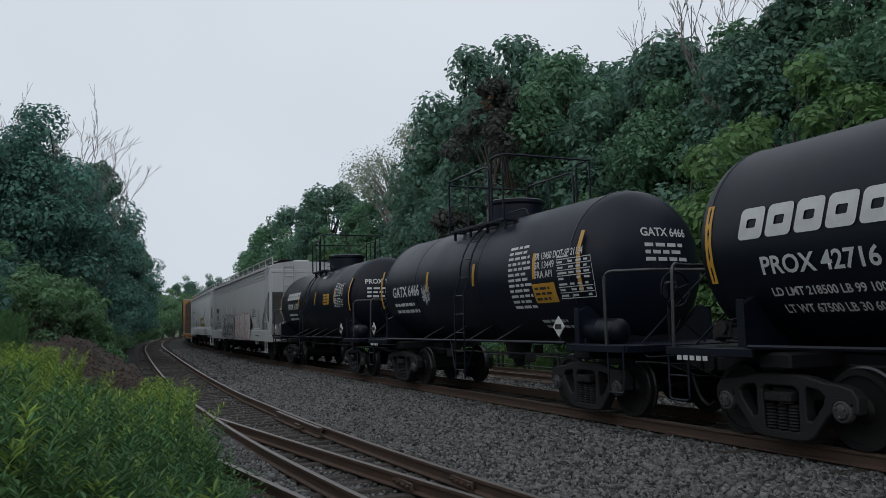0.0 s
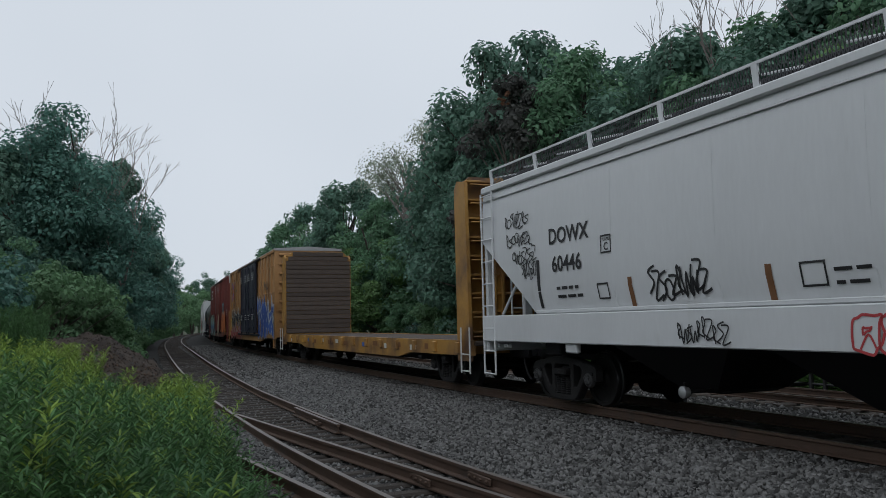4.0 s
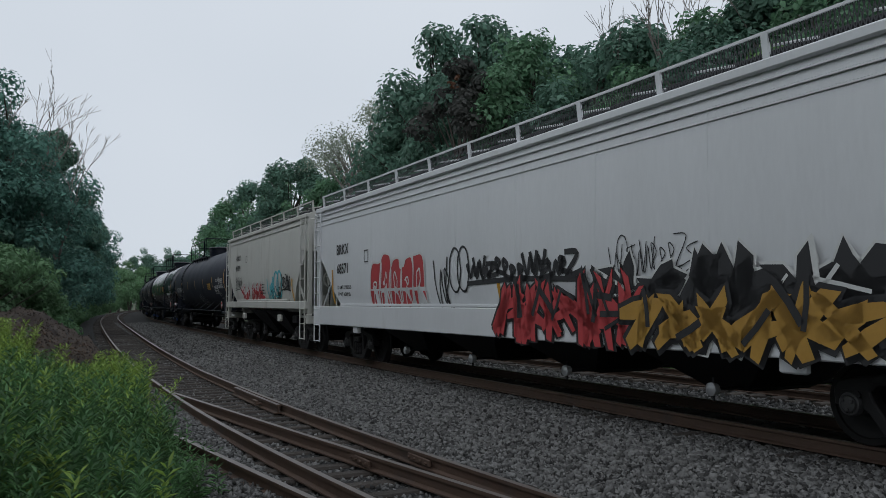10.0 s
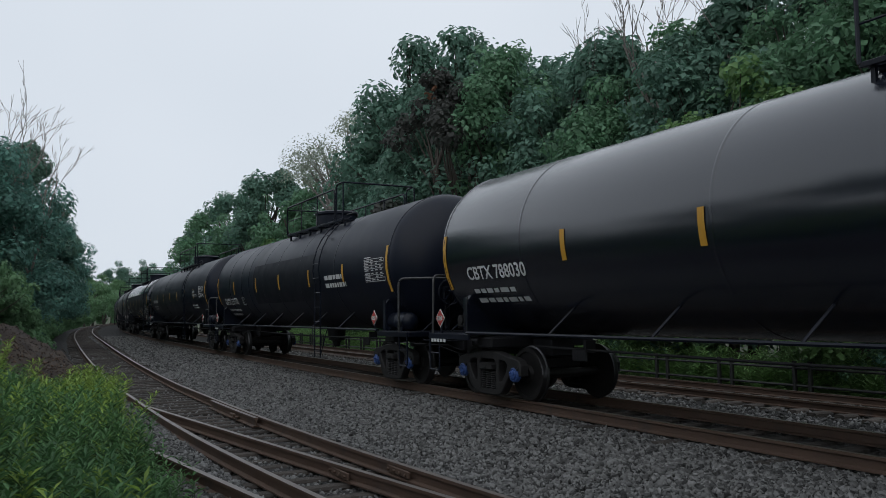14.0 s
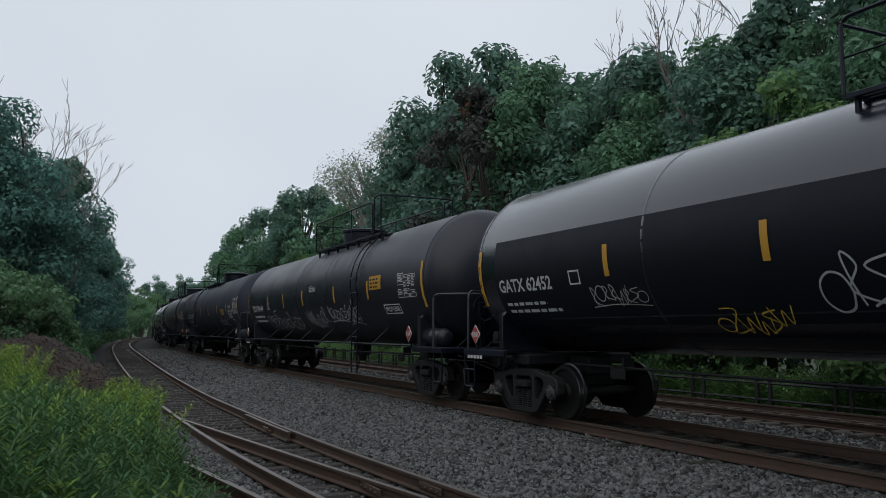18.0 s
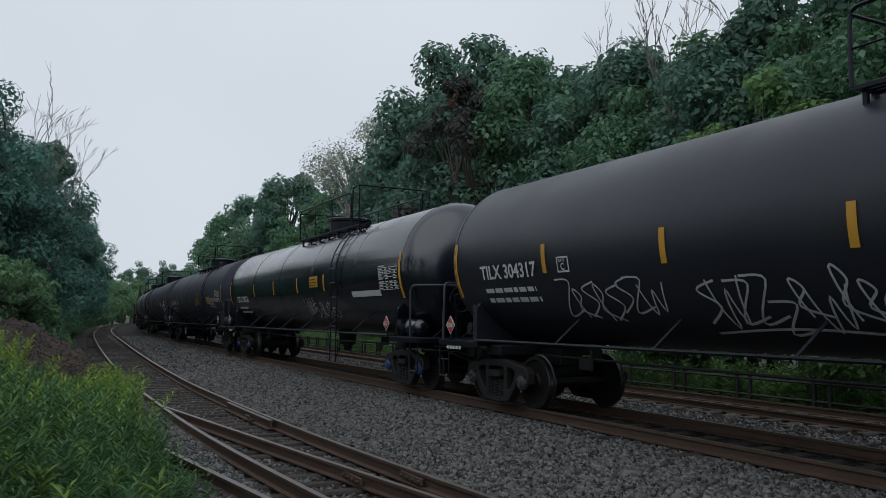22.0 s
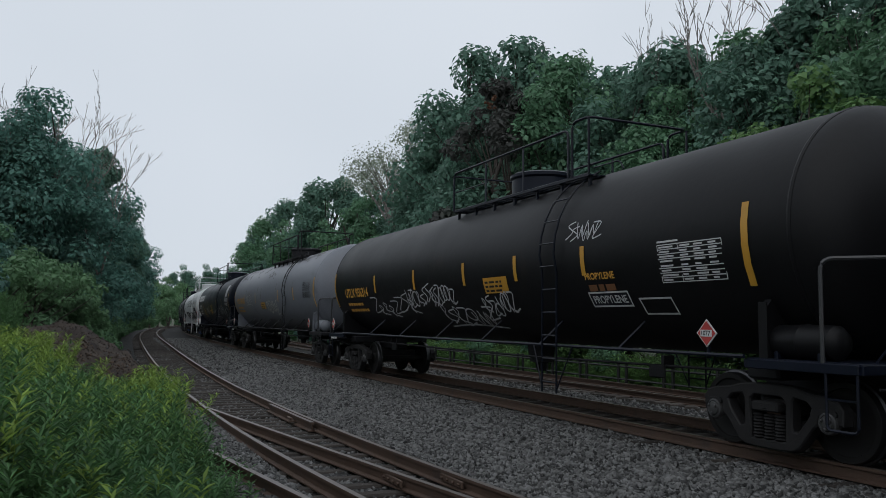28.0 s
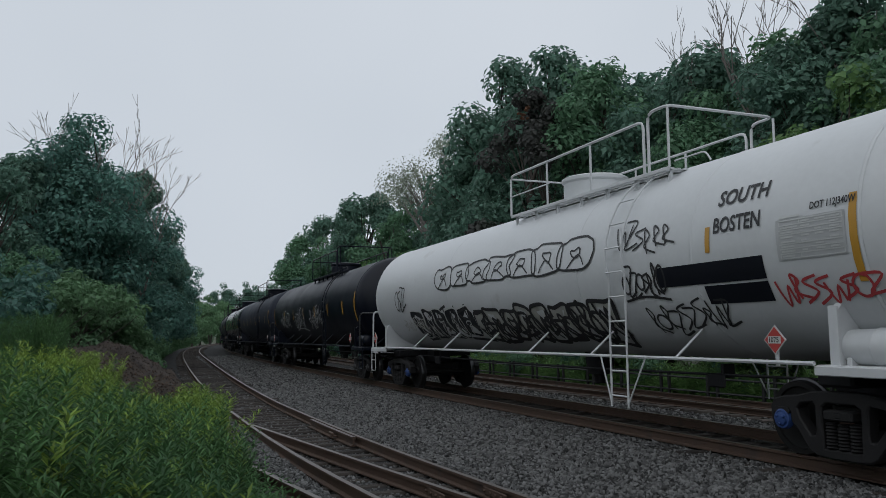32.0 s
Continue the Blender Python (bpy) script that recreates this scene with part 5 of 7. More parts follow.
    part("dome_housing", Geo().lathe([(top - 0.08, 0.62), (top + 0.30, 0.62), (top + 0.34, 0.66), (top + 0.40, 0.66), (top + 0.43, 0.60), (top + 0.47, 0.2)], 24, Matrix.Translation((dome, 0, 0)), "z"), trim, car, "round protective dome housing")
    d0, d1 = deck
    g = Geo()
    for y in (-1, 1):
        for e in (0.74, 0.86, 0.98):
            g.box((d0 + d1) / 2, y * e, top - 0.165, d1 - d0, 0.07, 0.025)
        g.box((d0 + d1) / 2, y * 1.035, top - 0.165, d1 - d0, 0.025, 0.06, 0.006)
        n = int(d1 - d0) + 1
        for i in range(n + 1):
            x = d0 + 0.1 + i * (d1 - d0 - 0.2) / n
            g.box(x, y * 0.86, top - 0.185, 0.05, 0.36, 0.03)
            g.box(x, y * 0.95, top - 0.27, 0.05, 0.05, 0.18)
    part("top_platform", g, trim, car)
    h, z0 = 0.86 * tall, top - 0.15
    m = split if split is not None else d1 - 0.62
    for y in (-1, 1):
        yy = y * 1.04
        part("platform_railing", Geo().tube(rounded_rail([(d0, yy, z0), (d0, yy, z0 + h), (m, yy, z0 + h), (m, yy, z0)], 0.14), 0.024, 6), trim, car)
        n = max(2, int((m - d0) / 1.3))
        for i in range(1, n):
            x = d0 + (m - d0) * i / n
            part("railing_post", Geo().box(x, yy, z0 + h / 2, 0.05, 0.018, h), trim, car)
        part("mid_railing", Geo().tube([(d0, yy, z0 + h * 0.48), (d0 + (m - d0) * 0.35, yy, z0 + h * 0.48)], 0.014, 5), trim, car)
        part("gate_post", Geo().tube([(d1, yy, z0), (d1, yy, z0 + h * 1.10)], 0.020, 6), trim, car)
        part("kick_rail", Geo().tube(rounded_rail([(d1, yy * 0.9, z0 + 0.10), (d1 + 0.7, yy * 0.9, z0 + 0.10), (d1 + 0.8, yy * 0.9, z0 - 0.05)], 0.08), 0.014, 5), trim, car)
    part("cross_railing", Geo().tube([(d0, -1.04, z0 + h * 0.93), (d0, 1.04, z0 + h * 0.93)], 0.020, 6), trim, car)
    zg = z0 + h * 1.12
    part("platform_gate", Geo().tube(rounded_rail([(d1 - 0.5, -1.04, z0), (d1 - 0.5, -1.04, zg), (d1, -1.04, zg), (d1, 1.04, zg), (d1 - 0.5, 1.04, zg), (d1 - 0.5, 1.04, z0)], 0.16), 0.024, 6), trim, car, "bent bar gate across the platform")
    # strips of reflective tape
    sm = strip_mat or STRIPE
    x = -out[-1] + 1.27
    n = 0
    for q in tape or ():
        patch(car, "reflective_strip", q - 0.055, 2.33, 0.11, 0.46, side, sm)
    while x < half - 1.3:
        step = 3.15 if n == 0 else 2.46
        last = x + step > half - 1.9
        tall_strip = n == 0
        if strips and (n == 0 or not tape):
            patch(car, "reflective_strip", x - 0.055, 2.00 if tall_strip else 2.33, 0.11, 1.0 if tall_strip else 0.46, side, sm)
        x += 99 if last else step
        n += 1
    if strips:
        patch(car, "reflective_strip", out[1] - strip_in - front, 2.05, 0.11, 1.0, side, sm)
    if reservoir:
        part("air_reservoir", Geo().lathe([(-0.50, 0.05), (-0.47, 0.14), (-0.40, 0.195), (-0.02, 0.205), (0.0, 0.215), (0.02, 0.205), (0.40, 0.195), (0.47, 0.14), (0.50, 0.05)], 18, pose(out[1] - 1.36, -1.14, 1.40)), paint, car, "round air reservoir")
        for dx in (-0.3, 0.3):
            part("reservoir_bracket", Geo().box(out[1] - 1.36 + dx, -1.14, 1.24, 0.06, 0.36, 0.10, 0.01), trim, car)
        x = -out[-1] + 1.18
        g = Geo().box(x, -1.02, 1.40, 0.30, 0.24, 0.22, 0.03).box(x + 0.22, -1.0, 1.36, 0.18, 0.20, 0.16, 0.02).box(x - 0.16, -1.0, 1.34, 0.14, 0.16, 0.14, 0.02)
        g.lathe([(-0.04, 0.09), (0.06, 0.09)], 10, pose(x + 0.05, -1.14, 1.45, 0, 0, 90))
        g.tube([(x - 0.25, -0.9, 1.26), (x + 0.1, -1.12, 1.27), (x + 0.45, -1.1, 1.25), (x + 0.6, -1.2, 1.12)], 0.018, 5)
        g.tube([(x - 0.2, -1.0, 1.5), (x + 0.25, -1.05, 1.56), (x + 0.5, -1.0, 1.28)], 0.014, 5)
        part("brake_valve", g, TRUCK, car, "cast brake control valve")
    hand_brake(car, out[1] - 0.52, -0.42, 2.02, trim, 1.2)
    if placard:
        for x in (out[1] - placard_in, -out[-1] + 0.97):
            s = -1.42 if x > 0 else -1.46
            part("placard_post", Geo().box(x, s + 0.02, 1.28, 0.05, 0.02, 0.22), trim, car)
            part("placard_border", Geo().slab([(x, 1.305), (x + 0.175, 1.48), (x, 1.655), (x - 0.175, 1.48)], s - 0.010, s + 0.004), WSTRIPE, car)
            part("hazard_placard", Geo().slab([(x, 1.325), (x + 0.155, 1.48), (x, 1.635), (x - 0.155, 1.48)], s - 0.015, s + 0.0), sign or SIGNRED, car, "white diamond hazard placard" if sign else "red diamond hazard placard")
            part("placard_number", Geo().box(x, s - 0.018, 1.48, 0.20, 0.004, 0.085), INK if sign else WSTRIPE, car)
            if not sign:
                vs, fs = letters(digits, 0.085)
                part("placard_digits", raw("placard_digits", [(x - 0.095 + a, s - 0.0215, 1.452 + b) for a, b in vs], fs, INK), INK, car)
    return car, side


def head_text(car, L, R, zc, text, material=None, z=3.1, y0=-0.35, h=0.14, rows=3, front=0.0, joint=None, apex=0.52):
    """Number and small print on the front head of a tank."""
    lt, hd = L / 2 + (JOINT[joint][0] if joint is not None else 0.0) - apex - front, R * 0.48
    def at(y, zz):
        r2 = min(0.97, (y * y + (zz - zc) ** 2) / (R * R))
        return (lt - hd + hd * math.sqrt(1 - r2) + 0.014, y, zz)
    vs, fs = letters(text, round(h / 0.7, 3))
    part("head_lettering", raw("head_lettering", [at(y0 + a, z + b) for a, b in vs], fs, material or CREAM), CREAM, car)
    r = random.Random(len(text) + rows)
    vs, fs = [], []
    for k in range(rows):
        a = y0 + 0.05
        while a < y0 + 0.8:
            b = a + r.uniform(0.1, 0.24)
            zz = z - 0.18 - k * 0.12
            o = len(vs)
            vs += [at(a, zz), at(b, zz), at(b, zz + 0.06), at(a, zz + 0.06)]
            fs.append((o, o + 1, o + 2, o + 3))
            a = b + 0.05
    tagged(part("head_stencil", raw("head_stencil", vs, fs, material or CREAM), CREAM, car), "rows of small stencilled print", kind="stuff")


def frame_box(parent, x, z, w, h, side, material=None, letter="", lift=0.012):
    """A thin painted square, with a letter in it."""
    vs, fs = [], []
    t = 0.025
    for a, b, c, d in ((x, z, x + w, z + t), (x, z + h - t, x + w, z + h), (x, z + t, x + t, z + h - t), (x + w - t, z + t, x + w, z + h - t)):
        o = len(vs)
        vs += [(a, b), (c, b), (c, d), (a, d)]
        fs.append((o, o + 1, o + 2, o + 3))
    on_side(vs, fs, side, lift, "stencil_box", material or CREAM, parent)
    if letter == "C":
        word(parent, "PLATE", x + w * 0.16, z + h * 0.68, h * 0.17, side, material, lift=lift)
    if letter:
        word(parent, letter, x + w * 0.3, z + h * 0.16, h * 0.42, side, material, lift=lift)


def chart(parent, x, z, w, h, side, material=None, rows=7, cols=4, lift=0.012):
    """A stencilled table of test dates: ruled lines with a little print in each cell."""
    r = random.Random(rows + int(abs(x) * 100))
    vs, fs = [], []
    def bar(a, b, c, d):
        o = len(vs)
        vs.extend(((a, b), (c, b), (c, d), (a, d)))
        fs.append((o, o + 1, o + 2, o + 3))
    t, dh = 0.013, h / rows
    stops = [0.0, 0.34] + [0.34 + 0.66 * (j + 1) / (cols - 1) for j in range(cols - 1)]
    for i in range(rows + 1):
        if i != rows // 2:
            bar(x, z + i * dh - t / 2, x + w, z + i * dh + t / 2)
    for q in (0.0, stops[1], 1.0):
        bar(x + q * w - t / 2, z, x + q * w + t / 2, z + h)
    for i in range(rows):
        for q0, q1 in zip(stops, stops[1:]):
            if r.random() < 0.86:
                a = x + w * (q0 + 0.03)
                bar(a, z + dh * (i + 0.30), a + w * (q1 - q0 - 0.05) * r.uniform(0.5, 1.0), z + dh * (i + 0.66))
    bar(x, z + h + 0.03, x + w * 0.35, z + h + 0.055)
    return tagged(on_side(vs, fs, side, lift, "test_chart", material or CREAM, parent), "stencilled table of test dates", kind="stuff")


def boxed(parent, text, x, z, height, side, material=None, squeeze=1.0):
    """Lettering on a black patch with a thin painted border."""
    vs, fs = letters(text, round(height / 0.7, 3))
    w = max(a for a, b in vs) * squeeze
    patch(parent, "lettering_ground", x - 0.08, z - 0.06, w + 0.16, height + 0.12, side, PATCH, 0.006)
    frame_box(parent, x - 0.08, z - 0.06, w + 0.16, height + 0.12, side, material)
    return word(parent, text, x, z, height, side, material, squeeze)


def sill_marks(car, half, z=1.06):
    g = Geo()
    for i in range(5):
        g.box(-half + 0.75 + i * 0.12, -1.47, z, 0.085, 0.004, 0.06)
    part("sill_stencil", g, CREAM, car)


# ---- covered hopper cars ----
def hopper_car(label, L, paint, bays=4, width=1.60, top=4.42, sill=1.03, walk_tall=0.18, bands=False, slope=2.3, cap="cap", band=None, sill_tall=0.50):
    car = thing("hopper_car", label, "hopper car", "train of freight cars")
    half = L / 2
    lb = half - 0.42
    levels = [(sill + 0.10, lb - slope, width - 0.42), (sill + 0.42, lb - slope + 0.32, width - 0.10), (sill + 0.85, lb - slope + 0.75, width), (2.55, lb - slope * 0.36, width + 0.015), (3.1, lb - 0.02, width + 0.015), (3.7, lb, width), (4.02, lb, width - 0.02), (4.22, lb, width - 0.08), (4.30, lb, width - 0.22), (top, lb, width - 0.80)]
    rings = []
    for z, hl, w in levels:
        rings.append([(-hl, -w, z), (hl, -w, z), (hl, w, z), (-hl, w, z)])
    part("body", Geo().loft(rings), paint, car, smooth=28)
    side = lambda z: np.interp(z, [q[0] for q in levels], [q[2] for q in levels])
    side_f = lambda z: float(side(z))
    n = 9 if L > 15 else 6
    for y in (-1, 1):
        g = Geo().box(0, y * (width + 0.005), sill + 0.45 - sill_tall / 2, 2 * half - 0.8, 0.10, sill_tall, 0.015)
        part("side_sill", g, band or paint, car)
        part("top_chord", Geo().box(0, y * (width - 0.03), 4.17, 2 * lb, 0.12, 0.13, 0.02), paint, car)
        for z in (3.72, 3.86, 4.0) if bands else (3.95,):
            part("side_bead", Geo().box(0, y * (width + 0.005), z, 2 * lb, 0.022, 0.035, 0.008), paint, car)
        part("side_cover", Geo().box(0, y * (width - 0.02), sill + 0.49, 2 * half - 5.0, 0.06, 0.06, 0.01), paint, car)
    for k in range(1, n):
        x = -lb + 2 * lb * k / n
        if abs(x) < lb - slope:
            for y in (-1, 1):
                part("panel_seam", Geo().slab([(y * (side_f(z) + 0.004), z) for z in (sill + 0.5, 2.0, 2.6, 3.2, 3.7, 4.05)] + [(y * (side_f(z) - 0.03), z) for z in (4.05, 3.7, 3.2, 2.6, 2.0, sill + 0.5)], x - 0.012, x + 0.012, "x"), paint, car)
    for k in (-1, 1):
        g = Geo()
        for y in (-1, 1):
            part("corner_post", Geo().box(k * (half - 0.46), y * (width - 0.10), 2.55, 0.10, 0.14, 2.9, 0.015), paint, car)
            part("end_brace", Geo().box(k * (lb - slope * 0.9), y * (width - 0.18), sill + 0.75, 0.09, 0.10, 0.9, 0.01), paint, car)
        part("end_beam", Geo().box(k * (half - 0.46), 0, 1.10, 0.16, 2 * width, 0.30, 0.02), paint, car)
        part("end_beam", Geo().box(k * (half - 0.46), 0, 4.0, 0.10, 2 * width - 0.2, 0.14, 0.01), paint, car)
        g = Geo().box(k * (half - 1.5), 0, 0.95, 2.8, 0.5, 0.34, 0.02).box(k * (half - 2.6), 0, 1.05, 0.5, 2.7, 0.24, 0.02)
        g.box(k * (half - 0.9), 0, 1.22, 1.1, 2.9, 0.06, 0.01)
        part("end_sill", g, STEEL, car)
        for y in (-1, 1):
            g = Geo()
            for dx in (0.46, 0.94):
                g.tube([(k * (half - dx), y * (width + 0.05), 0.5), (k * (half - dx), y * (width + 0.05), 4.1)], 0.02, 5)
            lad = part("ladder", g, band or paint, car)
            for i in range(9):
                z = 0.52 + i * 0.44
                part("rung", Geo().tube([(k * (half - 0.46), y * (width + 0.05), z), (k * (half - 0.94), y * (width + 0.05), z)], 0.016, 5), band or paint, lad)
        g = Geo()
        for dx in (-0.55, -0.1):
            g.tube([(k * (half - 0.36), dx - 0.4, 1.2), (k * (half - 0.36), dx - 0.4, 4.3)], 0.02, 5)
        lad = part("end_ladder", g, band or paint, car)
        for i in range(8):
            part("rung", Geo().tube([(k * (half - 0.36), -0.95, 1.4 + i * 0.4), (k * (half - 0.36), -0.5, 1.4 + i * 0.4)], 0.016, 5), band or paint, lad)
        part("brake_cylinder", Geo().lathe([(-0.4, 0.05), (-0.36, 0.19), (0.36, 0.19), (0.4, 0.05)], 14, pose(k * (half - 1.5), -0.7, 1.62)), STEEL if k < 0 else paint, car)
        part("bolster_web", Geo().slab([(-width + 0.30, 1.1), (width - 0.30, 1.1), (width - 0.20, 2.0), (-width + 0.20, 2.0)], k * (half - 2.15) - 0.03, k * (half - 2.15) + 0.03, "x"), paint, car)
        for y in (0.55, -0.75):
            part("end_post", Geo().box(k * (half - 0.62), y, 2.0, 0.12, 0.16, 1.7, 0.02), paint, car)
        for y in (-1, 1):
            part("slope_brace", Geo().tube([(k * (half - 0.55), y * (width - 0.12), 1.25), (k * (half - 1.75), y * (width - 0.10), 2.35)], 0.03, 6), paint, car)
            part("jack_pad", Geo().box(k * (half - 3.6), y * (width - 0.05), sill - 0.10, 0.34, 0.10, 0.22, 0.02), paint, car)
        truck(car, k * (half - 2.45), cap)
    ends(car, half)
    hand_brake(car, half - 0.30, -0.85, 2.28, paint, 1.25)
    # discharge gates
    for b in range(bays):
        x = (b - (bays - 1) / 2) * (2 * (half - 3.9) / bays)
        w = (half - 3.9) / bays
        g = Geo().loft([[(x - 0.34, -0.62, 0.46), (x + 0.34, -0.62, 0.46), (x + 0.34, 0.62, 0.46), (x - 0.34, 0.62, 0.46)], [(x - w * 0.95, -width + 0.2, sill + 0.12), (x + w * 0.95, -width + 0.2, sill + 0.12), (x + w * 0.95, width - 0.2, sill + 0.12), (x - w * 0.95, width - 0.2, sill + 0.12)]])
        part("discharge_hopper", g, STEEL, car)
        g = Geo().box(x, 0, 0.50, 0.75, 1.1, 0.12, 0.02).tube([(x + 0.3, -1.15, 0.5), (x + 0.3, 1.15, 0.5)], 0.03, 6).tube([(x + 0.3, -1.15, 0.36), (x + 0.3, -1.15, 0.64)], 0.02, 5)
        part("outlet_gate", g, STEEL, car)
        part("gate_gear", Geo().lathe([(-0.06, 0.07), (0.0, 0.085), (0.04, 0.085), (0.07, 0.04)], 12, pose(x + 0.3, -1.16, 0.5, 0, 0, -90)), CAPGREY if bays < 4 else GALV, car)
    # roof hatches and running board with railing
    for i in range(int(L / 1.9)):
        x = -lb + 1.1 + i * (2 * lb - 2.2) / (int(L / 1.9) - 1)
        part("roof_hatch", Geo().box(x, 0, top + 0.06, 1.0, 0.62, 0.12, 0.03), paint, car)
    for y in (-1, 1):
        part("running_board", Geo().box(0, y * 0.86, top + 0.06, 2 * half - 0.7, 0.44, 0.05, 0.01), STEEL, car)
        n = int(L / 1.75)
        zt = top + walk_tall
        yy = y * 1.42
        for i in range(n + 1):
            x = -half + 0.5 + (L - 1.0) * i / n
            part("railing_post", Geo().slab([(y * 1.36, 4.20), (y * 1.40, 4.20), (y * 1.445, zt), (y * 1.405, zt)], x - 0.045, x + 0.045, "x"), paint, car)
        part("roof_rail", Geo().box(0, yy, zt, L - 0.9, 0.035, 0.034), paint, car)
        m = Geo()
        for j in range(int((L - 1.0) / 0.055)):
            x = -half + 0.5 + j * 0.055
            for d in (-0.075, 0.075):
                m.add([(x, yy - y * 0.02, zt - 0.30), (x + 0.016, yy - y * 0.02, zt - 0.30), (x + 0.016 + d, yy - y * 0.004, zt), (x + d, yy - y * 0.004, zt)], [(0, 1, 2, 3)])
        part("roof_mesh", m, MESHWIRE, car, "expanded metal walkway mesh", smooth=0)
    for i in range(int(L / 1.2)):
        x = -half + 0.6 + i * 1.2
        part("walkway_brace", Geo().tube([(x, -1.38, top + 0.02), (x + 0.5, -0.95, top + 0.07)], 0.018, 5), paint, car)
    return car, side_f


# ---- box cars ----
def box_car(label, L, paint, doors, door_x, door_w, width=1.58, roof=5.22, floor=0.98, ribs=1.02, cap="cap", belts=()):
    car = thing("box_car", label, "box car", "train of freight cars")
    half, lb = L / 2, L / 2 - 0.85
    zt = roof - 0.14
    part("body", Geo().box(0, 0, (floor + zt) / 2, 2 * lb, 2 * width - 0.10, zt - floor, 0.02), paint, car)
    part("roof", Geo().slab([(-width - 0.02, zt - 0.06), (-width - 0.02, zt + 0.04), (-0.8, roof - 0.05), (0, roof), (0.8, roof - 0.05), (width + 0.02, zt + 0.04), (width + 0.02, zt - 0.06)], -lb - 0.03, lb + 0.03, "x"), GALV, car, "pale galvanised roof")
    n = int(2 * lb / ribs)
    for y in (-1, 1):
        for i in range(n + 1):
            x = -lb + 0.06 + (2 * lb - 0.12) * i / n
            if y == -1 and any(abs(x - dx) < door_w / 2 + 0.1 for dx in door_x):
                continue
            part("side_post", Geo().box(x, y * (width - 0.03), (floor + zt) / 2 + 0.02, 0.12, 0.09, zt - floor - 0.1, 0.02), paint, car)
        part("top_chord", Geo().box(0, y * (width - 0.02), zt - 0.07, 2 * lb, 0.10, 0.15, 0.02), paint, car)
        for z in belts:
            part("side_belt", Geo().box(0, y * (width - 0.045), z, 2 * lb - 0.1, 0.045, 0.06, 0.012), paint, car)
        part("side_sill", Geo().slab([(-lb, floor + 0.16), (lb, floor + 0.16), (lb, floor - 0.05), (half - 4.2, floor - 0.05), (half - 5.0, floor - 0.24), (-half + 5.0, floor - 0.24), (-half + 4.2, floor - 0.05), (-lb, floor - 0.05)], y * (width - 0.02) - 0.05, y * (width - 0.02) + 0.05), paint, car)
    for dx in door_x:
        d = part("door", Geo().box(dx, -width - 0.045, (floor + zt) / 2, door_w, 0.07, zt - floor - 0.32, 0.015), doors, car, "sliding plug door")
        for k in range(5):
            part("door_rib", Geo().box(dx, -width - 0.09, floor + 0.5 + k * (zt - floor - 0.9) / 4, door_w - 0.16, 0.03, 0.10, 0.012), doors, d)
        for k in (-0.30, 0.30):
            part("lock_rod", Geo().tube([(dx + k * door_w, -width - 0.125, floor + 0.3), (dx + k * door_w, -width - 0.125, zt - 0.3)], 0.024, 6), doors, d)
        for k in (-1, 1):
            part("door_edge", Geo().box(dx + k * (door_w / 2 - 0.05), -width - 0.09, (floor + zt) / 2, 0.09, 0.05, zt - floor - 0.36, 0.012), doors, d)
            for z in (floor + 0.45, floor + 1.5, zt - 0.55):
                part("rod_guide", Geo().box(dx + k * 0.30 * door_w, -width - 0.12, z, 0.13, 0.06, 0.10, 0.015), doors, d)
        part("lock_bar", Geo().box(dx - 0.05 * door_w, -width - 0.125, floor + 0.95, 0.55, 0.06, 0.10, 0.015), doors, d)
        part("door_handle", Geo().box(dx + 0.06 * door_w, -width - 0.13, floor + 1.25, 0.08, 0.06, 0.62, 0.012), doors, d)
        part("lock_wheel", Geo().lathe([(-0.05, 0.13), (0.05, 0.13)], 12, pose(dx - 0.12 * door_w, -width - 0.13, floor + 1.02, 0, 0, 90)), doors, d)
        for k in (-0.38, 0.38):
            part("door_roller", Geo().box(dx + k * door_w, -width - 0.09, floor + 0.16, 0.20, 0.08, 0.16, 0.02), STEEL, d)
    part("door_track", Geo().box(sum(door_x) / len(door_x), -width - 0.05, floor + 0.08, door_w * (len(door_x) + 1.0), 0.12, 0.10, 0.01), STEEL, car)
    part("door_track", Geo().box(sum(door_x) / len(door_x), -width - 0.05, zt - 0.10, door_w * (len(door_x) + 1.0), 0.09, 0.08, 0.01), STEEL, car)
    for k in (-1, 1):
        for i in range(9):
            part("end_rib", Geo().box(k * (lb + 0.03), 0, floor + 0.35 + i * (zt - floor - 0.6) / 8, 0.12, 2 * width - 0.35, 0.17, 0.05), paint, car)
        g = Geo()
        for dx in (0.50, 0.95):
            g.tube([(k * (half - dx), -width - 0.06, 0.5), (k * (half - dx), -width - 0.06, floor + 1.6)], 0.018, 5)
        lad = part("ladder", g, paint, car)
        for i in range(6):
            part("rung", Geo().tube([(k * (half - 0.50), -width - 0.06, 0.52 + i * 0.42), (k * (half - 0.95), -width - 0.06, 0.52 + i * 0.42)], 0.015, 5), paint, lad)
        part("end_sill", Geo().box(k * (half - 1.5), 0, 0.95, 2.5, 0.5, 0.34, 0.02).box(k * (half - 2.8), 0, 0.98, 0.5, 2.5, 0.24, 0.02), STEEL, car)
        truck(car, k * (half - 2.8), cap)
    part("centre_sill", Geo().box(0, 0, 0.86, L - 5, 0.5, 0.36, 0.02), STEEL, car)
    ends(car, half)
    return car, flat_side(width + 0.01)


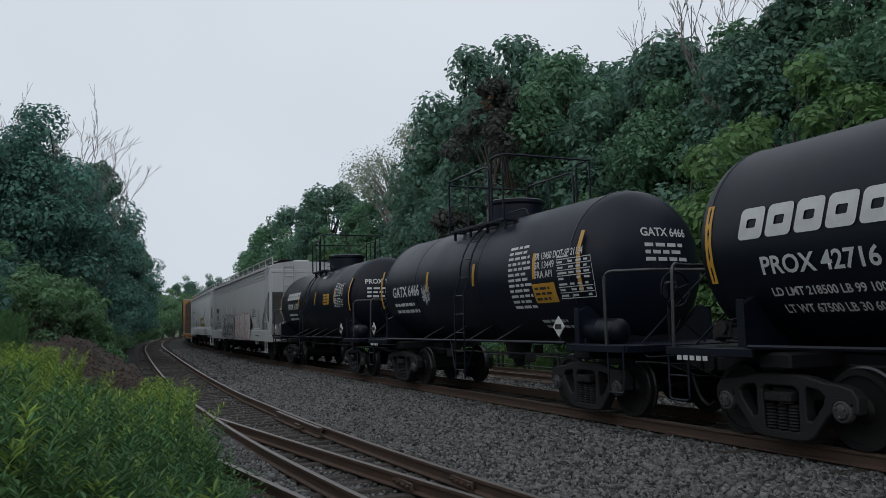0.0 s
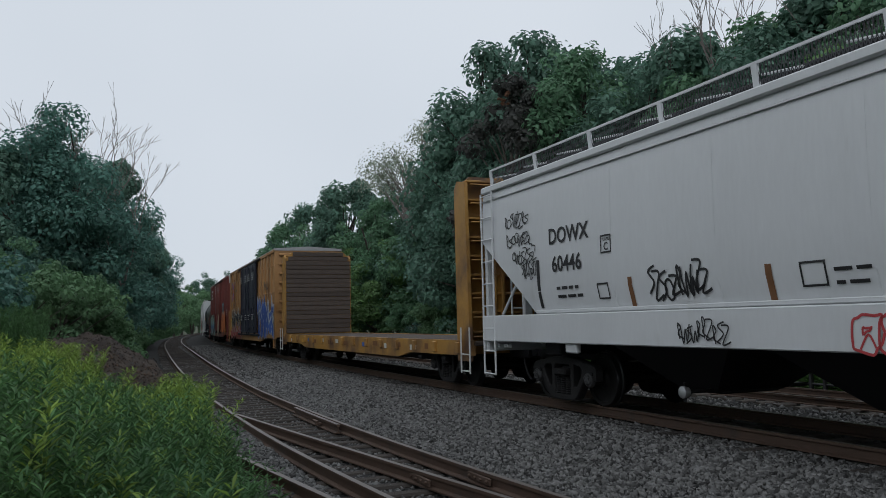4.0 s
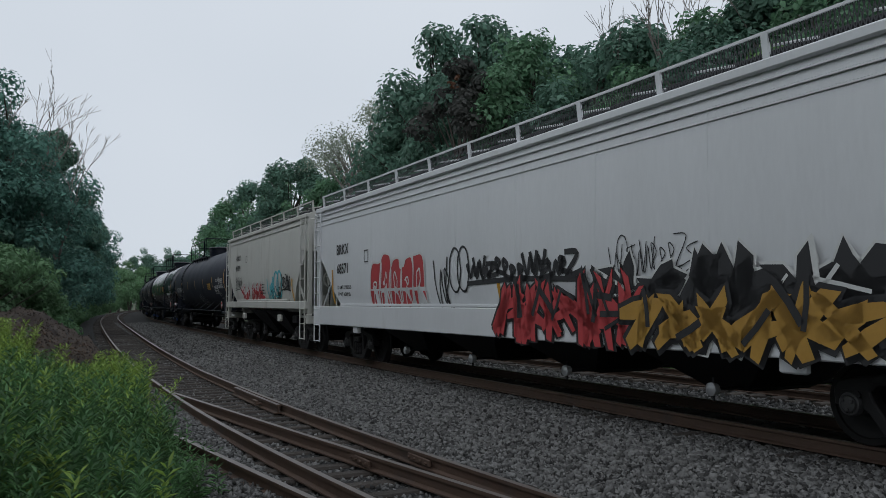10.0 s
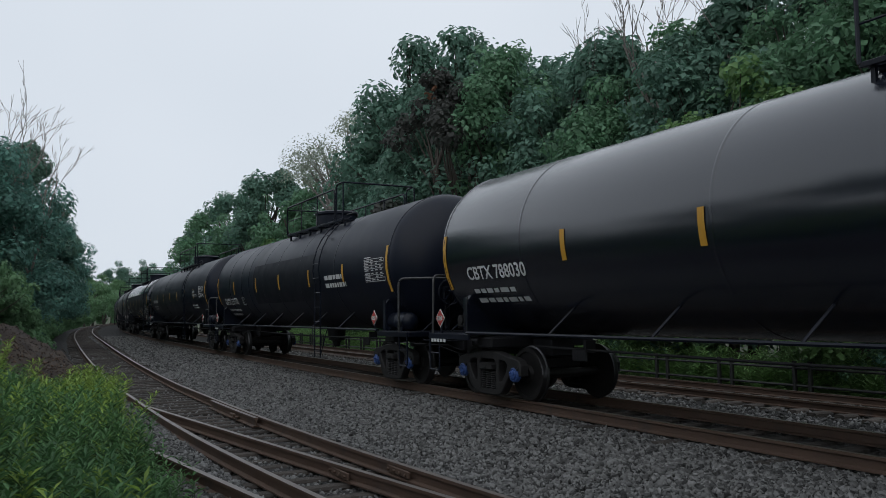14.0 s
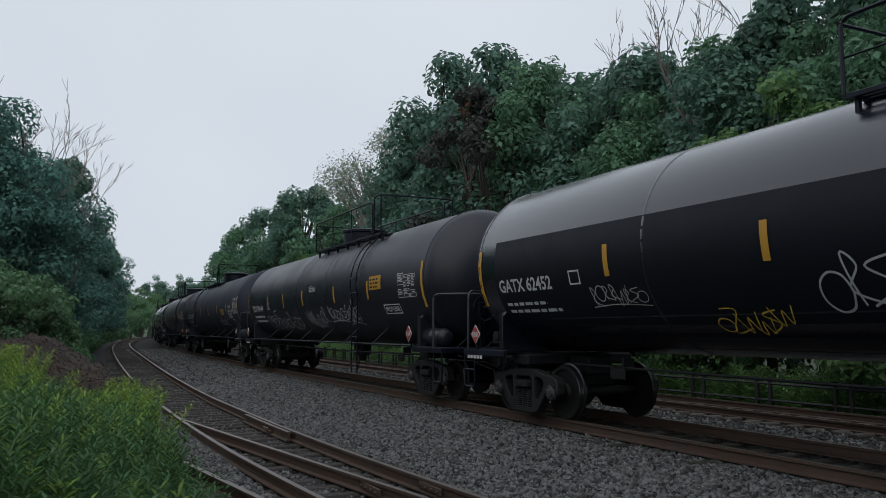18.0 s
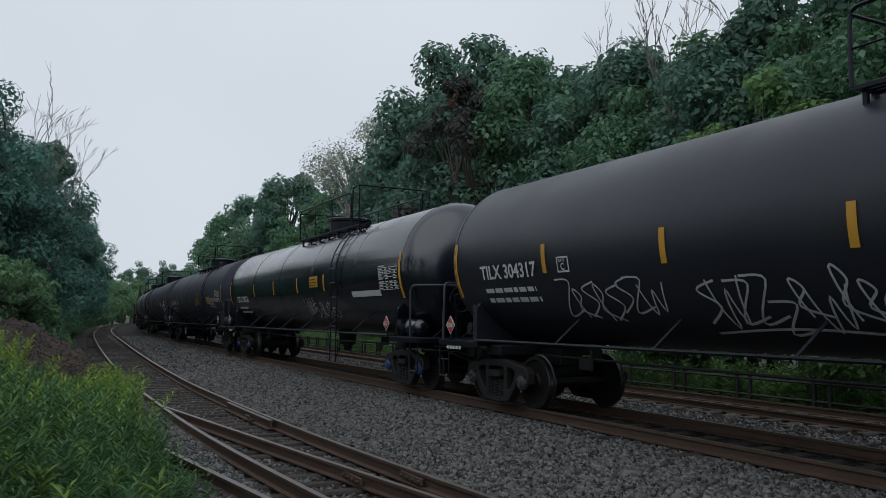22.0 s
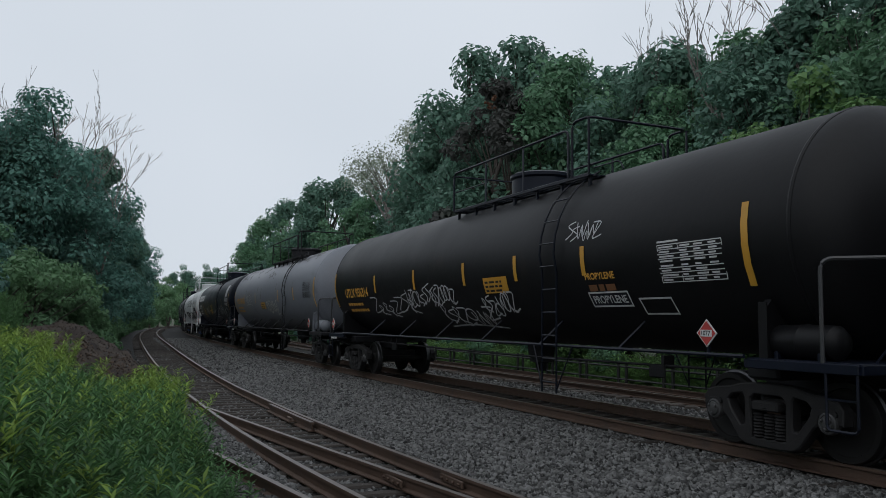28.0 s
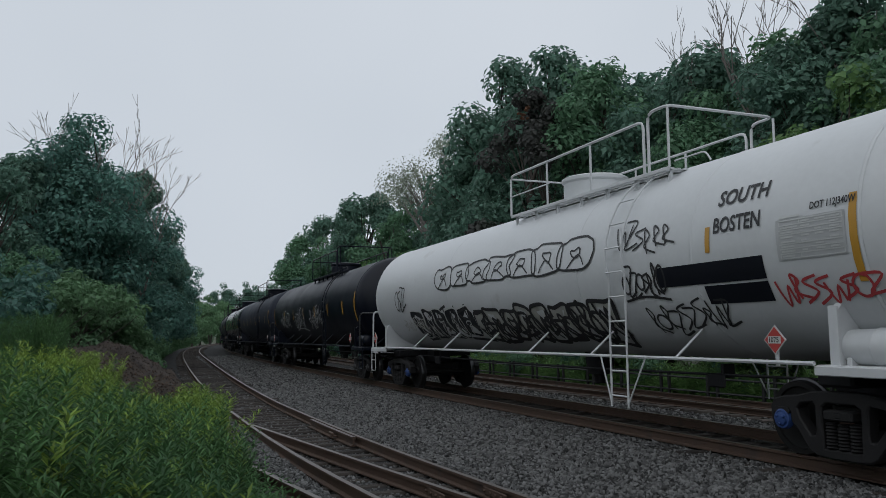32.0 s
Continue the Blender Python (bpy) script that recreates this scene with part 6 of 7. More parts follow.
# ---- bulkhead flat car with its load ----
def flat_car(label, L):
    car = thing("bulkhead_flat_car", label, "flat car", "train of freight cars")
    half = L / 2
    deck = 1.12
    part("deck", Geo().box(0, 0, deck - 0.05, L - 0.9, 2.9, 0.10, 0.015), LUMBER, car, "worn plank deck")
    for y in (-1, 1):
        part("side_sill", Geo().slab([(-half + 0.45, deck + 0.02), (half - 0.45, deck + 0.02), (half - 0.45, deck - 0.30), (half - 4.2, deck - 0.32), (half - 5.2, deck - 0.46), (-half + 5.2, deck - 0.46), (-half + 4.2, deck - 0.32), (-half + 0.45, deck - 0.30)], y * 1.45 - 0.05, y * 1.45 + 0.05), YELLOW, car, "worn yellow side sill")
        for i in range(15):
            x = -half + 1.1 + (L - 2.2) * i / 14
            part("stake_pocket", Geo().box(x, y * 1.53, deck - 0.14, 0.16, 0.08, 0.24, 0.012), YELLOW, car)
        for i in range(12):
            x = -half + 2.2 + (L - 4.4) * i / 11
            part("chain_winch", Geo().lathe([(-0.12, 0.07), (0.12, 0.07)], 8, pose(x, y * 1.36, deck - 0.42)), STEEL, car)
    for k in (-1, 1):
        zt = 4.78
        xo = half - 0.52
        shape = [(-1.45, deck - 0.3), (1.45, deck - 0.3), (1.45, zt - 0.30), (1.15, zt), (-1.15, zt), (-1.45, zt - 0.30)]
        b = part("bulkhead", Geo().slab(shape, k * (xo - 0.66), k * (xo - 0.60), "x"), YELLOW, car, "tall yellow end bulkhead")
        for y in (-1, 1):
            part("bulkhead_post", Geo().slab([(k * (xo - 0.66), deck - 0.42), (k * xo, deck - 0.42), (k * (xo - 0.10), zt - 0.22), (k * (xo - 0.50), zt - 0.14), (k * (xo - 0.66), zt - 0.30)], y * 1.46 - 0.04, y * 1.46 + 0.04), YELLOW, b)
            part("bulkhead_rib", Geo().box(k * (xo - 0.32), y * 0.62, (deck + zt) / 2, 0.46, 0.08, zt - deck - 0.2, 0.012), YELLOW, b)
        for i in range(9):
            part("bulkhead_shelf", Geo().box(k * (xo - 0.36), 0, deck + 0.20 + i * 0.41, 0.42, 2.84, 0.05, 0.01), YELLOW, b)
            part("rung", Geo().tube([(k * xo, -1.40, deck + 0.10 + i * 0.41), (k * xo, -0.85, deck + 0.10 + i * 0.41)], 0.018, 5), YELLOW, b)
        part("ladder_stile", Geo().tube([(k * xo, -0.85, deck - 0.2), (k * xo, -0.85, zt - 0.3)], 0.02, 5), YELLOW, b)
        for i in range(18):
            z = deck + 0.06 + i * 0.2
            if z + 0.19 > zt:
                break
            w = 1.44 if z + 0.19 < zt - 0.30 else 1.44 - (z + 0.19 - zt + 0.30)
            part("lining_board", Geo().box(k * (xo - 0.70), 0, z + 0.095, 0.06, 2 * w, 0.182, 0.008), LUMBER, b, "" if i else "weathered brown lining board")
        g = Geo()
        for dx in (0.40, 0.85):
            g.tube([(k * (half - dx), -1.56, 0.45), (k * (half - dx), -1.56, deck + 0.3)], 0.018, 5)
        for z in (0.5, 0.85):
            g.tube([(k * (half - 0.40), -1.56, z), (k * (half - 0.85), -1.56, z)], 0.016, 5)
        part("step", g, WSTRIPE, car)
        part("end_sill", Geo().box(k * (half - 1.5), 0, 0.9, 2.5, 0.5, 0.34, 0.02).box(k * (half - 2.8), 0, 0.92, 0.5, 2.5, 0.22, 0.02), STEEL, car)
        truck(car, k * (half - 2.8))
    part("centre_sill", Geo().box(0, 0, 0.76, L - 5, 0.6, 0.5, 0.02), STEEL, car)
    ends(car, half)
    return car, flat_side(1.51)


# ---- the train: places of the couplings behind each car at the start, metres along the line ----
REAR = [9.2, 21.7, 33.9, 55.0, 75.9, 97.3, 117.4, 137.3, 153.9, 174.0, 186.5, 206.4, 226.1, 245.1, 265.9, 285.6, 305.3, 325.3, 345.2, 364.8, 385.4, 404.9, 425.1, 444.8, 464.6, 484.3, 504.2, 524.0, 543.8, 563.6, 583.4, 603.2]
# how far the true coupling behind a car lies farther along than the mark above
SLIP = {2: 0.67, 10: -0.42, 11: -0.30, 12: -0.10, 13: -0.13, 15: -0.05, 16: 0.05, 17: 0.29, 18: 0.13, 19: 0.30, 20: -0.59, 22: -0.12, 23: 0.07, 24: -0.30}
JOINT = {i: (-SLIP.get(i - 1, 0.0), SLIP.get(i, 0.0)) for i in range(32)}
JOINT[20] = (0.10, -0.59)
LONG = [17.0] + [b - a for a, b in zip(REAR, REAR[1:])]
SPEED = (15.27, -0.273, -0.233, 0.148)


def rolled(t):
    """Metres that the train has gone after t seconds."""
    k = t / 16.0
    return 16.0 * sum(c * k ** (j + 1) / (j + 1) for j, c in enumerate(SPEED))


CARS = []


def common_tank(i, label, paint, trim=None, **w):
    return tank_car(label, LONG[i], w.pop("R", 1.52), w.pop("zc", 2.71), paint, trim or BLACK, shift=JOINT[i], **w)


def number(car, text, x, z, h, side, material=None, load=""):
    """The car's number with the two weights under it."""
    word(car, text, x, z, h, side, material)
    if load:
        a, b = load.split("/")
        word(car, a, x + 0.05, z - 0.26, 0.095, side, material)
        word(car, b, x + 0.12, z - 0.46, 0.095, side, material)
    else:
        bars(car, x + 0.05, z - 0.24, 1.7, 2, side, material, 0.075, 0.09, len(text) + int(x * 10))


def notice(car, x, z, side, w=0.85, h=0.36):
    patch(car, "warning_plate", x, z, w, h, side, STRIPE, label="yellow warning plate with black print")
    bars(car, x + 0.07, z + h - 0.11, w - 0.14, 3, side, INK, h * 0.13, h * 0.14, 7, "plate_print", 0.016)


def build_train():
    def add(i, made):
        CARS.append((made[0], i))
        return made
    h = lambda i: LONG[i] / 2
    # black wordmark tank at the head of the view
    c, s = add(0, tank_car("black tank car with white wordmark and yellow strips", LONG[0], 1.35, 2.49, BLACK, BLACK, deck=(-2, 2), mid_ladder=0.5, placard=False, apex=0.62, shift=JOINT[0]))
    wordmark(c, -6.70, 2.50, 0.38, s, CREAM, 1.05)
    number(c, "PROX 42716", -6.42, 2.07, 0.205, s, None, "LD LMT 218500 LB 99 100KG/LT WT 67500 LB 30 600KG")
    c, s = add(1, tank_car("short black tank car with white stencils and a tall platform", LONG[1], 1.33, 2.47, BLACK, BLACK, deck=(-1.1, 1.5), tall=1.35, mid_ladder=0.4, dome=0.1, rings=(-2.6, 0.8), front=0.40, apex=0.98, sign=WSTRIPE, shift=JOINT[1]))
    number(c, "GATX 6466", -4.1, 2.27, 0.25, s)
    bars(c, 2.15, 2.92, 0.85, 12, s, None, 0.05, 0.05, 8)
    word(c, "SR 13450 DOT-SP 21134", 3.12, 2.66, 0.12, s, None, 0.85)
    word(c, "SR 13449", 3.12, 2.50, 0.12, s)
    word(c, "FRA API", 3.12, 2.34, 0.12, s)
    chart(c, 3.85, 1.95, 1.0, 0.66, s)
    notice(c, 2.98, 1.90, s, 0.75, 0.34)
    scrawl(c, -2.2, 2.05, 0.5, 0.5, s, SPRAYW, 3, 0.03, 3)
    bars(c, 2.8, 1.55, 0.9, 2, s, None, 0.05, 0.05, 19)
    head_text(c, LONG[1], 1.33, 2.47, "GATX 6466", None, 2.95, -0.3, front=0.40, apex=0.98)
    c, s = add(2, tank_car("black tank car with bold wordmark and yellow plates", LONG[2], 1.28, 2.42, BLACK, BLACK, deck=(-1.1, 0.5), tall=1.3, mid_ladder=-0.8, dome=-0.2, rings=(-1.8, 1.8), front=0.55, apex=0.84, sign=WSTRIPE, shift=JOINT[2]))
    wordmark(c, -4.3, 2.62, 0.27, s, CREAM)
    number(c, "PROX 16187", -4.1, 2.25, 0.22, s)
    notice(c, 1.2, 2.30, s, 0.75, 0.36)
    chart(c, 2.6, 2.2, 1.0, 0.7, s)
    patch(c, "white_mark", 0.0, 3.25, 0.5, 0.14, s, WSTRIPE)
    head_text(c, LONG[2], 1.28, 2.42, "PROX 16187", None, 2.85, -0.85, front=0.55, apex=0.84)
    # two pale covered hoppers
    c, s = add(3, hopper_car("light grey covered hopper car with block letter graffiti", LONG[3], HOPPER, 4, bands=True))
    bars(c, -8.0, 2.55, 1.3, 1, s, INK, 0.26, 0.1, 3)
    word(c, "6153", -7.85, 2.1, 0.28, s, INK)
    word(c, "LD LMT 219300 LB", -7.7, 1.86, 0.09, s, INK)
    word(c, "LT WT 56700 LB", -7.7, 1.68, 0.09, s, INK)
    bubble(c, -4.7, 1.00, 5.0, 1.30, flat_side(1.672), SPRAYW, INK, 6, 6, "black outlined white graffiti", 0.06)
    scrawl(c, -4.3, 1.25, 4.2, 0.8, flat_side(1.680), INK, 206, 0.05, 5)
    bubble(c, 0.7, 1.05, 5.0, 1.3, flat_side(1.672), WSTRIPE, SPRAYR, 7, 6, width=0.035)
    bars(c, 5.85, 2.40, 1.2, 4, s, INK, 0.045, 0.055, 11)
    patch(c, "white_patch", 6.33, 1.62, 0.6, 0.35, s, WSTRIPE)
    for x, z, hh in ((-6.4, 1.5, 0.7), (5.66, 1.5, 0.48), (7.58, 1.5, 0.9)):
        patch(c, "rust_strip", x, z, 0.11, hh, s, RUSTY)
    bars(c, 4.7, 1.32, 0.5, 3, lambda z: 1.66, INK, 0.05, 0.04, 12)
    bars(c, 7.2, 1.2, 1.2, 1, lambda z: 1.66, INK, 0.05, 0.04, 13)
    c, s = add(4, hopper_car("pale grey covered hopper car with tags along its side", LONG[4], HOPPERW, 4, sill=1.20))
    word(c, "DOWX", -7.40, 2.84, 0.26, s, INK)
    word(c, "60446", -7.32, 2.36, 0.26, s, INK)
    bars(c, -7.2, 2.05, 0.9, 2, s, INK, 0.05, 0.09, 4)
    frame_box(c, -5.84, 2.55, 0.28, 0.28, s, INK, "C")
    for x, z, hh, mat in ((-7.85, 1.75, 0.85, INK), (-5.2, 1.70, 0.45, RUSTY), (-2.55, 1.68, 0.46, RUSTY), (2.4, 1.70, 0.46, RUSTY), (6.6, 1.7, 0.5, RUSTY)):
        patch(c, "rust_strip", x, z, 0.10, hh, s, mat)
    for k, (x, z, w) in enumerate(((-9.05, 3.25, 0.9), (-9.0, 2.9, 0.95), (-8.75, 2.58, 0.85), (-8.4, 2.3, 0.5))):
        scrawl(c, x, z, w, 0.30, s, INK, 21 + k, 0.03, 4)
    scrawl(c, -4.75, 1.80, 1.2, 0.42, s, INK, 25, 0.05, 5)
    scrawl(c, -4.1, 1.22, 0.95, 0.27, lambda z: 1.66, INK, 26, 0.03, 5)
    frame_box(c, -6.0, 1.85, 0.3, 0.25, s, INK)
    frame_box(c, -2.05, 1.85, 0.35, 0.28, s, INK)
    bars(c, -1.6, 2.0, 0.5, 2, s, INK, 0.04, 0.1, 27)
    bubble(c, 0.0, 1.22, 3.9, 1.25, s, SPRAYY, INK, 28, 4, "yellow block letter graffiti")
    bubble(c, -1.35, 1.15, 0.95, 0.42, lambda z: 1.66, HOPPERW, SPRAYR, 29, 3, width=0.03)
    scrawl(c, 4.0, 1.26, 3.2, 0.36, lambda z: 1.66, INK, 30, 0.035, 8)
    bars(c, 4.2, 3.0, 0.9, 5, s, INK, 0.05, 0.07, 14)
    # flat car, then two box cars
    c, s = add(5, flat_car("worn yellow bulkhead flat car with an empty plank deck", LONG[5]))
    for i in range(16):
        x = -8.2 + i * 1.05
        patch(c, "worn_mark", x, 0.86 + 0.05 * (i % 2), 0.22 + 0.12 * (i % 3), 0.13, s, (WSTRIPE, RUSTY, STRIPE, SPRAYB, RUSTY, WSTRIPE, RUSTY)[i % 7])
    c, s = add(6, box_car("ochre box car with dark double doors and graffiti", LONG[6], TAN, NAVY, (-1.25, 1.85), 3.0, belts=(3.10, 4.35)))
    d = flat_side(1.72)
    for x in (-2.5, -0.6, 0.7, 2.2):
        bars(c, x, 4.35, 0.95, 4, d, None, 0.05, 0.06, 31 + int(x))
        bars(c, x + 0.1, 2.1, 0.8, 3, d, None, 0.05, 0.06, 33 + int(x))
    word(c, "next", -8.17, 3.93, 0.22, s, INK, lift=0.05)
    word(c, "load", -8.10, 3.66, 0.22, s, INK, lift=0.05)
    word(c, "any", -5.68, 3.97, 0.22, s, INK, lift=0.05)
    word(c, "road", -5.68, 3.68, 0.22, s, INK, lift=0.05)
    word(c, "TB", -7.28, 2.70, 0.26, s, INK, lift=0.05)
    word(c, "OX", -6.45, 2.70, 0.26, s, INK, lift=0.05)
    word(c, "67", -7.25, 2.18, 0.26, s, INK, lift=0.05)
    word(c, "34", -6.40, 2.18, 0.26, s, INK, lift=0.05)
    word(c, "RAIL", 6.3, 3.3, 0.40, s, INK, lift=0.05)
    frame_box(c, -4.7, 2.35, 0.3, 0.38, s, INK, "F", 0.05)
    for a in (42, 138, 222, 318):
        q = radians(a)
        up = 1 if (math.cos(q) > 0) == (math.sin(q) > 0) else -1
        for lo, hi, m in ((0.01, 0.15, SPRAYB), (-0.15, -0.01, SPRAYR)):
            on_side([(-6.66 + math.cos(q) * p - math.sin(q) * w * up, 3.76 + math.sin(q) * p + math.cos(q) * w * up) for p, w in ((0.14, lo), (0.78, lo), (0.78, hi), (0.14, hi))], [(0, 1, 2, 3)], s, 0.085, "cross_emblem", m, c)
    part("route_board", Geo().box(-5.75, -1.66, 4.72, 0.82, 0.05, 0.42, 0.012), TAN, c, "bolted steel route board")
    scrawl(c, -9.1, 3.35, 0.95, 0.5, s, INK, 36, 0.03, 4, lift=0.05)
    patch(c, "graffiti_ground", -8.4, 1.25, 5.2, 0.75, flat_side(1.63), SPRAYY, 0.004)
    wild(c, -8.0, 0.78, 5.6, 0.92, flat_side(1.64), SPRAYR, WSTRIPE, 32, 8, "red angular letter graffiti")
    wild(c, -7.6, 1.50, 5.0, 1.05, flat_side(1.655), INK, WSTRIPE, 34, 7, "black angular letter graffiti")
    wild(c, 4.2, 0.95, 5.0, 1.9, flat_side(1.64), SPRAYB, WSTRIPE, 35, 5, "blue and white graffiti", 0.07)
    c, s = add(7, box_car("faded red box car with turquoise and orange graffiti", LONG[7], REDCAR, REDCAR, (-1.25, 1.45), 2.55, ribs=0.80))
    word(c, "CP", -7.68, 2.48, 0.24, s, lift=0.05)
    bars(c, -7.68, 2.02, 1.0, 1, s, None, 0.22, 0.1, 46)
    for z, w in ((4.44, 1.65), (4.14, 1.15), (3.84, 1.4)):
        bars(c, -6.32, z, w, 1, s, None, 0.14, 0.11, int(z * 10), "wordmark", 0.05)
    vs, fs = [], []
    ribbon(vs, fs, [(-7.13 + 0.33 * math.cos(a * 0.2618), 4.30 + 0.50 * math.sin(a * 0.2618)) for a in range(25)], 0.10)
    ribbon(vs, fs, [(-7.13 + 0.20 * math.cos(a * 0.2618), 4.30 + 0.36 * math.sin(a * 0.2618)) for a in range(25)], 0.03)
    for q in (-0.10, 0.02, 0.12):
        ribbon(vs, fs, smooth_line([(-7.13 + q, 3.98), (-7.18 + q, 4.22), (-7.10 + q, 4.40), (-7.13 + q * 0.6, 4.62)]), 0.07)
    tagged(on_side(vs, fs, s, 0.05, "emblem", INK, c), "worn oval emblem", kind="stuff")
    word(c, "-Important-", -1.3, 4.66, 0.11, flat_side(1.68), lift=0.05)
    word(c, "Close This Door", -1.45, 4.50, 0.11, flat_side(1.68), lift=0.05)
    word(c, "Before Closing", -1.4, 4.34, 0.11, flat_side(1.68), lift=0.05)
    word(c, "Main Door", -1.25, 4.18, 0.11, flat_side(1.68), lift=0.05)
    bars(c, 1.1, 4.6, 0.9, 4, flat_side(1.70), None, 0.07, 0.07, 47)
    wild(c, -7.9, 0.86, 5.7, 1.62, flat_side(1.630), INK, INK, 41, 6, "black shadow of blocky letter graffiti", 0.10, fat=2.0, strokes=(2, 3), slants=(90, 84, 97, 62, 118))
    wild(c, -7.85, 0.88, 5.6, 1.50, flat_side(1.642), SPRAYFADE, INK, 42, 6, "mint and blue blocky letter graffiti", 0.055, fat=1.75, strokes=(2, 3, 3), slants=(90, 84, 97, 62, 118, 15))
    wild(c, -2.3, 0.80, 1.9, 0.55, flat_side(1.745), SPRAYFADE, INK, 141, 3, "mint and blue graffiti running onto the door", 0.04, fat=1.6, strokes=(2, 3))
    scrawl(c, -2.2, 1.2, 1.6, 0.9, flat_side(1.74), INK, 48, 0.06, 5)
    scrawl(c, -1.2, 2.7, 0.9, 0.8, flat_side(1.74), INK, 148, 0.05, 4)
    for x, w, z0, z1 in ((1.6, 0.9, 0.72, 2.2), (1.9, 0.45, 2.2, 3.0), (2.55, 0.6, 0.8, 2.6)):
        bubble(c, x, z0, w, z1 - z0, flat_side(1.74), SPRAYP, INK, 43 + int(z1 * 10), 2, "cream coloured graffiti", 0.04)
    bubble(c, 4.4, 0.95, 3.2, 1.75, flat_side(1.64), SPRAYO, INK, 44, 2, "orange round graffiti")
    bubble(c, 5.4, 2.4, 0.8, 0.9, flat_side(1.65), SPRAYT, INK, 45, 2, "green stalk graffiti", 0.03)
    for x in (-6.2, -3.4, 4.0, 7.8):
        patch(c, "reflective_strip", x, 1.18, 0.5, 0.12, flat_side(1.65), STRIPE, 0.03)
    bars(c, 8.0, 2.6, 0.7, 3, s, None, 0.07, 0.06, 49)
    part("excess_height_panel", Geo().box(h(7) - 0.72, 0, 4.78, 0.05, 3.0, 0.44, 0.01), WSTRIPE, c, "white panel on the upper end")
    vs, fs = letters("Excess Height Car", 0.22)
    part("panel_lettering", raw("panel_lettering", [(h(7) - 0.69, -1.2 + a, 4.66 + b) for a, b in vs], fs, INK), INK, c)
    # tank, then two more hoppers
    c, s = add(8, tank_car("dull charcoal tank car with gold lettering", LONG[8], 1.50, 2.66, SATIN, BLACK, deck=(-1.5, 1.6), tall=1.05, placard=False, mid_ladder=-0.7, dome=0.85, shift=JOINT[8], apex=0.80))
    number(c, "UTLX 671685", -6.05, 2.22, 0.235, s, GOLD)
    patch(c, "notice_plate", 1.40, 2.10, 0.85, 0.31, s, WSTRIPE, label="white notice plate")
    bars(c, 1.48, 2.30, 0.70, 2, s, RUSTY, 0.055, 0.06, 50, "plate_print", 0.016)
    scrawl(c, 3.05, 1.70, 0.95, 0.40, s, HOPPERB, 51, 0.024, 4, "faded tan tag")
    scrawl(c, 0.1, 1.75, 0.5, 0.3, s, SPRAYW, 50, 0.03, 3)
    chart(c, 5.6, 2.2, 1.0, 0.6, s)
    frame_box(c, 5.0, 1.7, 0.45, 0.26, s)
    c, s = add(9, hopper_car("white covered hopper car with red and yellow graffiti", LONG[9], HOPPERW, 4, bands=True))
    word(c, "BRKX", -7.82, 2.84, 0.25, s, INK)
    word(c, "68571", -7.78, 2.34, 0.25, s, INK)
    word(c, "LD LMT 219500 LB", -7.75, 1.93, 0.09, s, INK)
    word(c, "LT WT 66500 LB", -7.75, 1.75, 0.09, s, INK)
    frame_box(c, -5.8, 2.55, 0.26, 0.3, s, INK)
    patch(c, "reflective_strip", -8.2, 1.55, 0.11, 0.9, s, STRIPE)
    bubble(c, -5.4, 1.35, 3.0, 1.25, s, SPRAYR, WSTRIPE, 52, 5, "red block letter graffiti")
    scrawl(c, -2.0, 1.45, 1.3, 1.1, s, INK, 58, 0.06, 2)
    scrawl(c, -0.6, 1.95, 3.3, 0.38, s, INK, 53, 0.12, 7)
    wild(c, 0.55, 0.95, 3.6, 1.0, flat_side(1.665), SPRAYR, INK, 54, 8, "red angular letter graffiti", 0.06)
    wild(c, 3.6, 1.0, 4.8, 1.15, flat_side(1.655), INK, WSTRIPE, 155, 7, "black angular letter graffiti", 0.04, fat=1.5, slants=(80, 55, 128, 25, 150, 10))
    wild(c, 3.9, 0.92, 4.3, 0.85, flat_side(1.675), SPRAYOCHRE, INK, 55, 7, "ochre angular letter graffiti", 0.075, fat=1.3, strokes=(3, 4), slants=(75, 50, 130, 30, 150, 12))
    scrawl(c, 3.5, 1.95, 1.6, 0.5, s, INK, 56, 0.022, 5)
    for x in (0.45, 3.2, 5.55):
        patch(c, "reflective_strip", x, 1.5, 0.10, 0.45, s, STRIPE)
    c, s = add(10, hopper_car("short cream grey hopper car with lettering graffiti", LONG[10], HOPPERB, 2, slope=1.9, sill=1.18, sill_tall=0.24))
    word(c, "AOKX", -4.05, 3.25, 0.2, s, INK)
    word(c, "491399", -4.1, 2.85, 0.2, s, INK)
    frame_box(c, -2.3, 3.1, 0.24, 0.26, s, INK)
    scrawl(c, -4.1, 2.1, 1.1, 0.45, s, INK, 57, 0.03, 5)
    wild(c, -2.9, 1.30, 3.6, 0.95, s, SPRAYR, WSTRIPE, 61, 5, "red and white letter graffiti", 0.05)
    scrawl(c, 1.1, 1.45, 1.7, 1.1, s, SPRAYT, 58, 0.12, 2, "thick turquoise spray paint tag")
    scrawl(c, 1.6, 1.45, 1.2, 0.7, s, INK, 59, 0.05, 4)
    scrawl(c, 2.9, 2.0, 1.1, 0.5, s, INK, 60, 0.06, 5)
    patch(c, "reflective_strip", 4.2, 1.63, 0.11, 0.7, s, STRIPE)
    bars(c, 0.1, 2.2, 0.7, 4, s, INK, 0.04, 0.06, 61)
    # the long run of tank cars
    c, s = add(11, common_tank(11, "matt charcoal tank car with white number and orange strips", SLATE, tape=(-5.14, -2.6, 0.2, 3.1, 5.88), deck=(-4.77, 0.83), mid_ladder=-4.46, dome=-0.6))
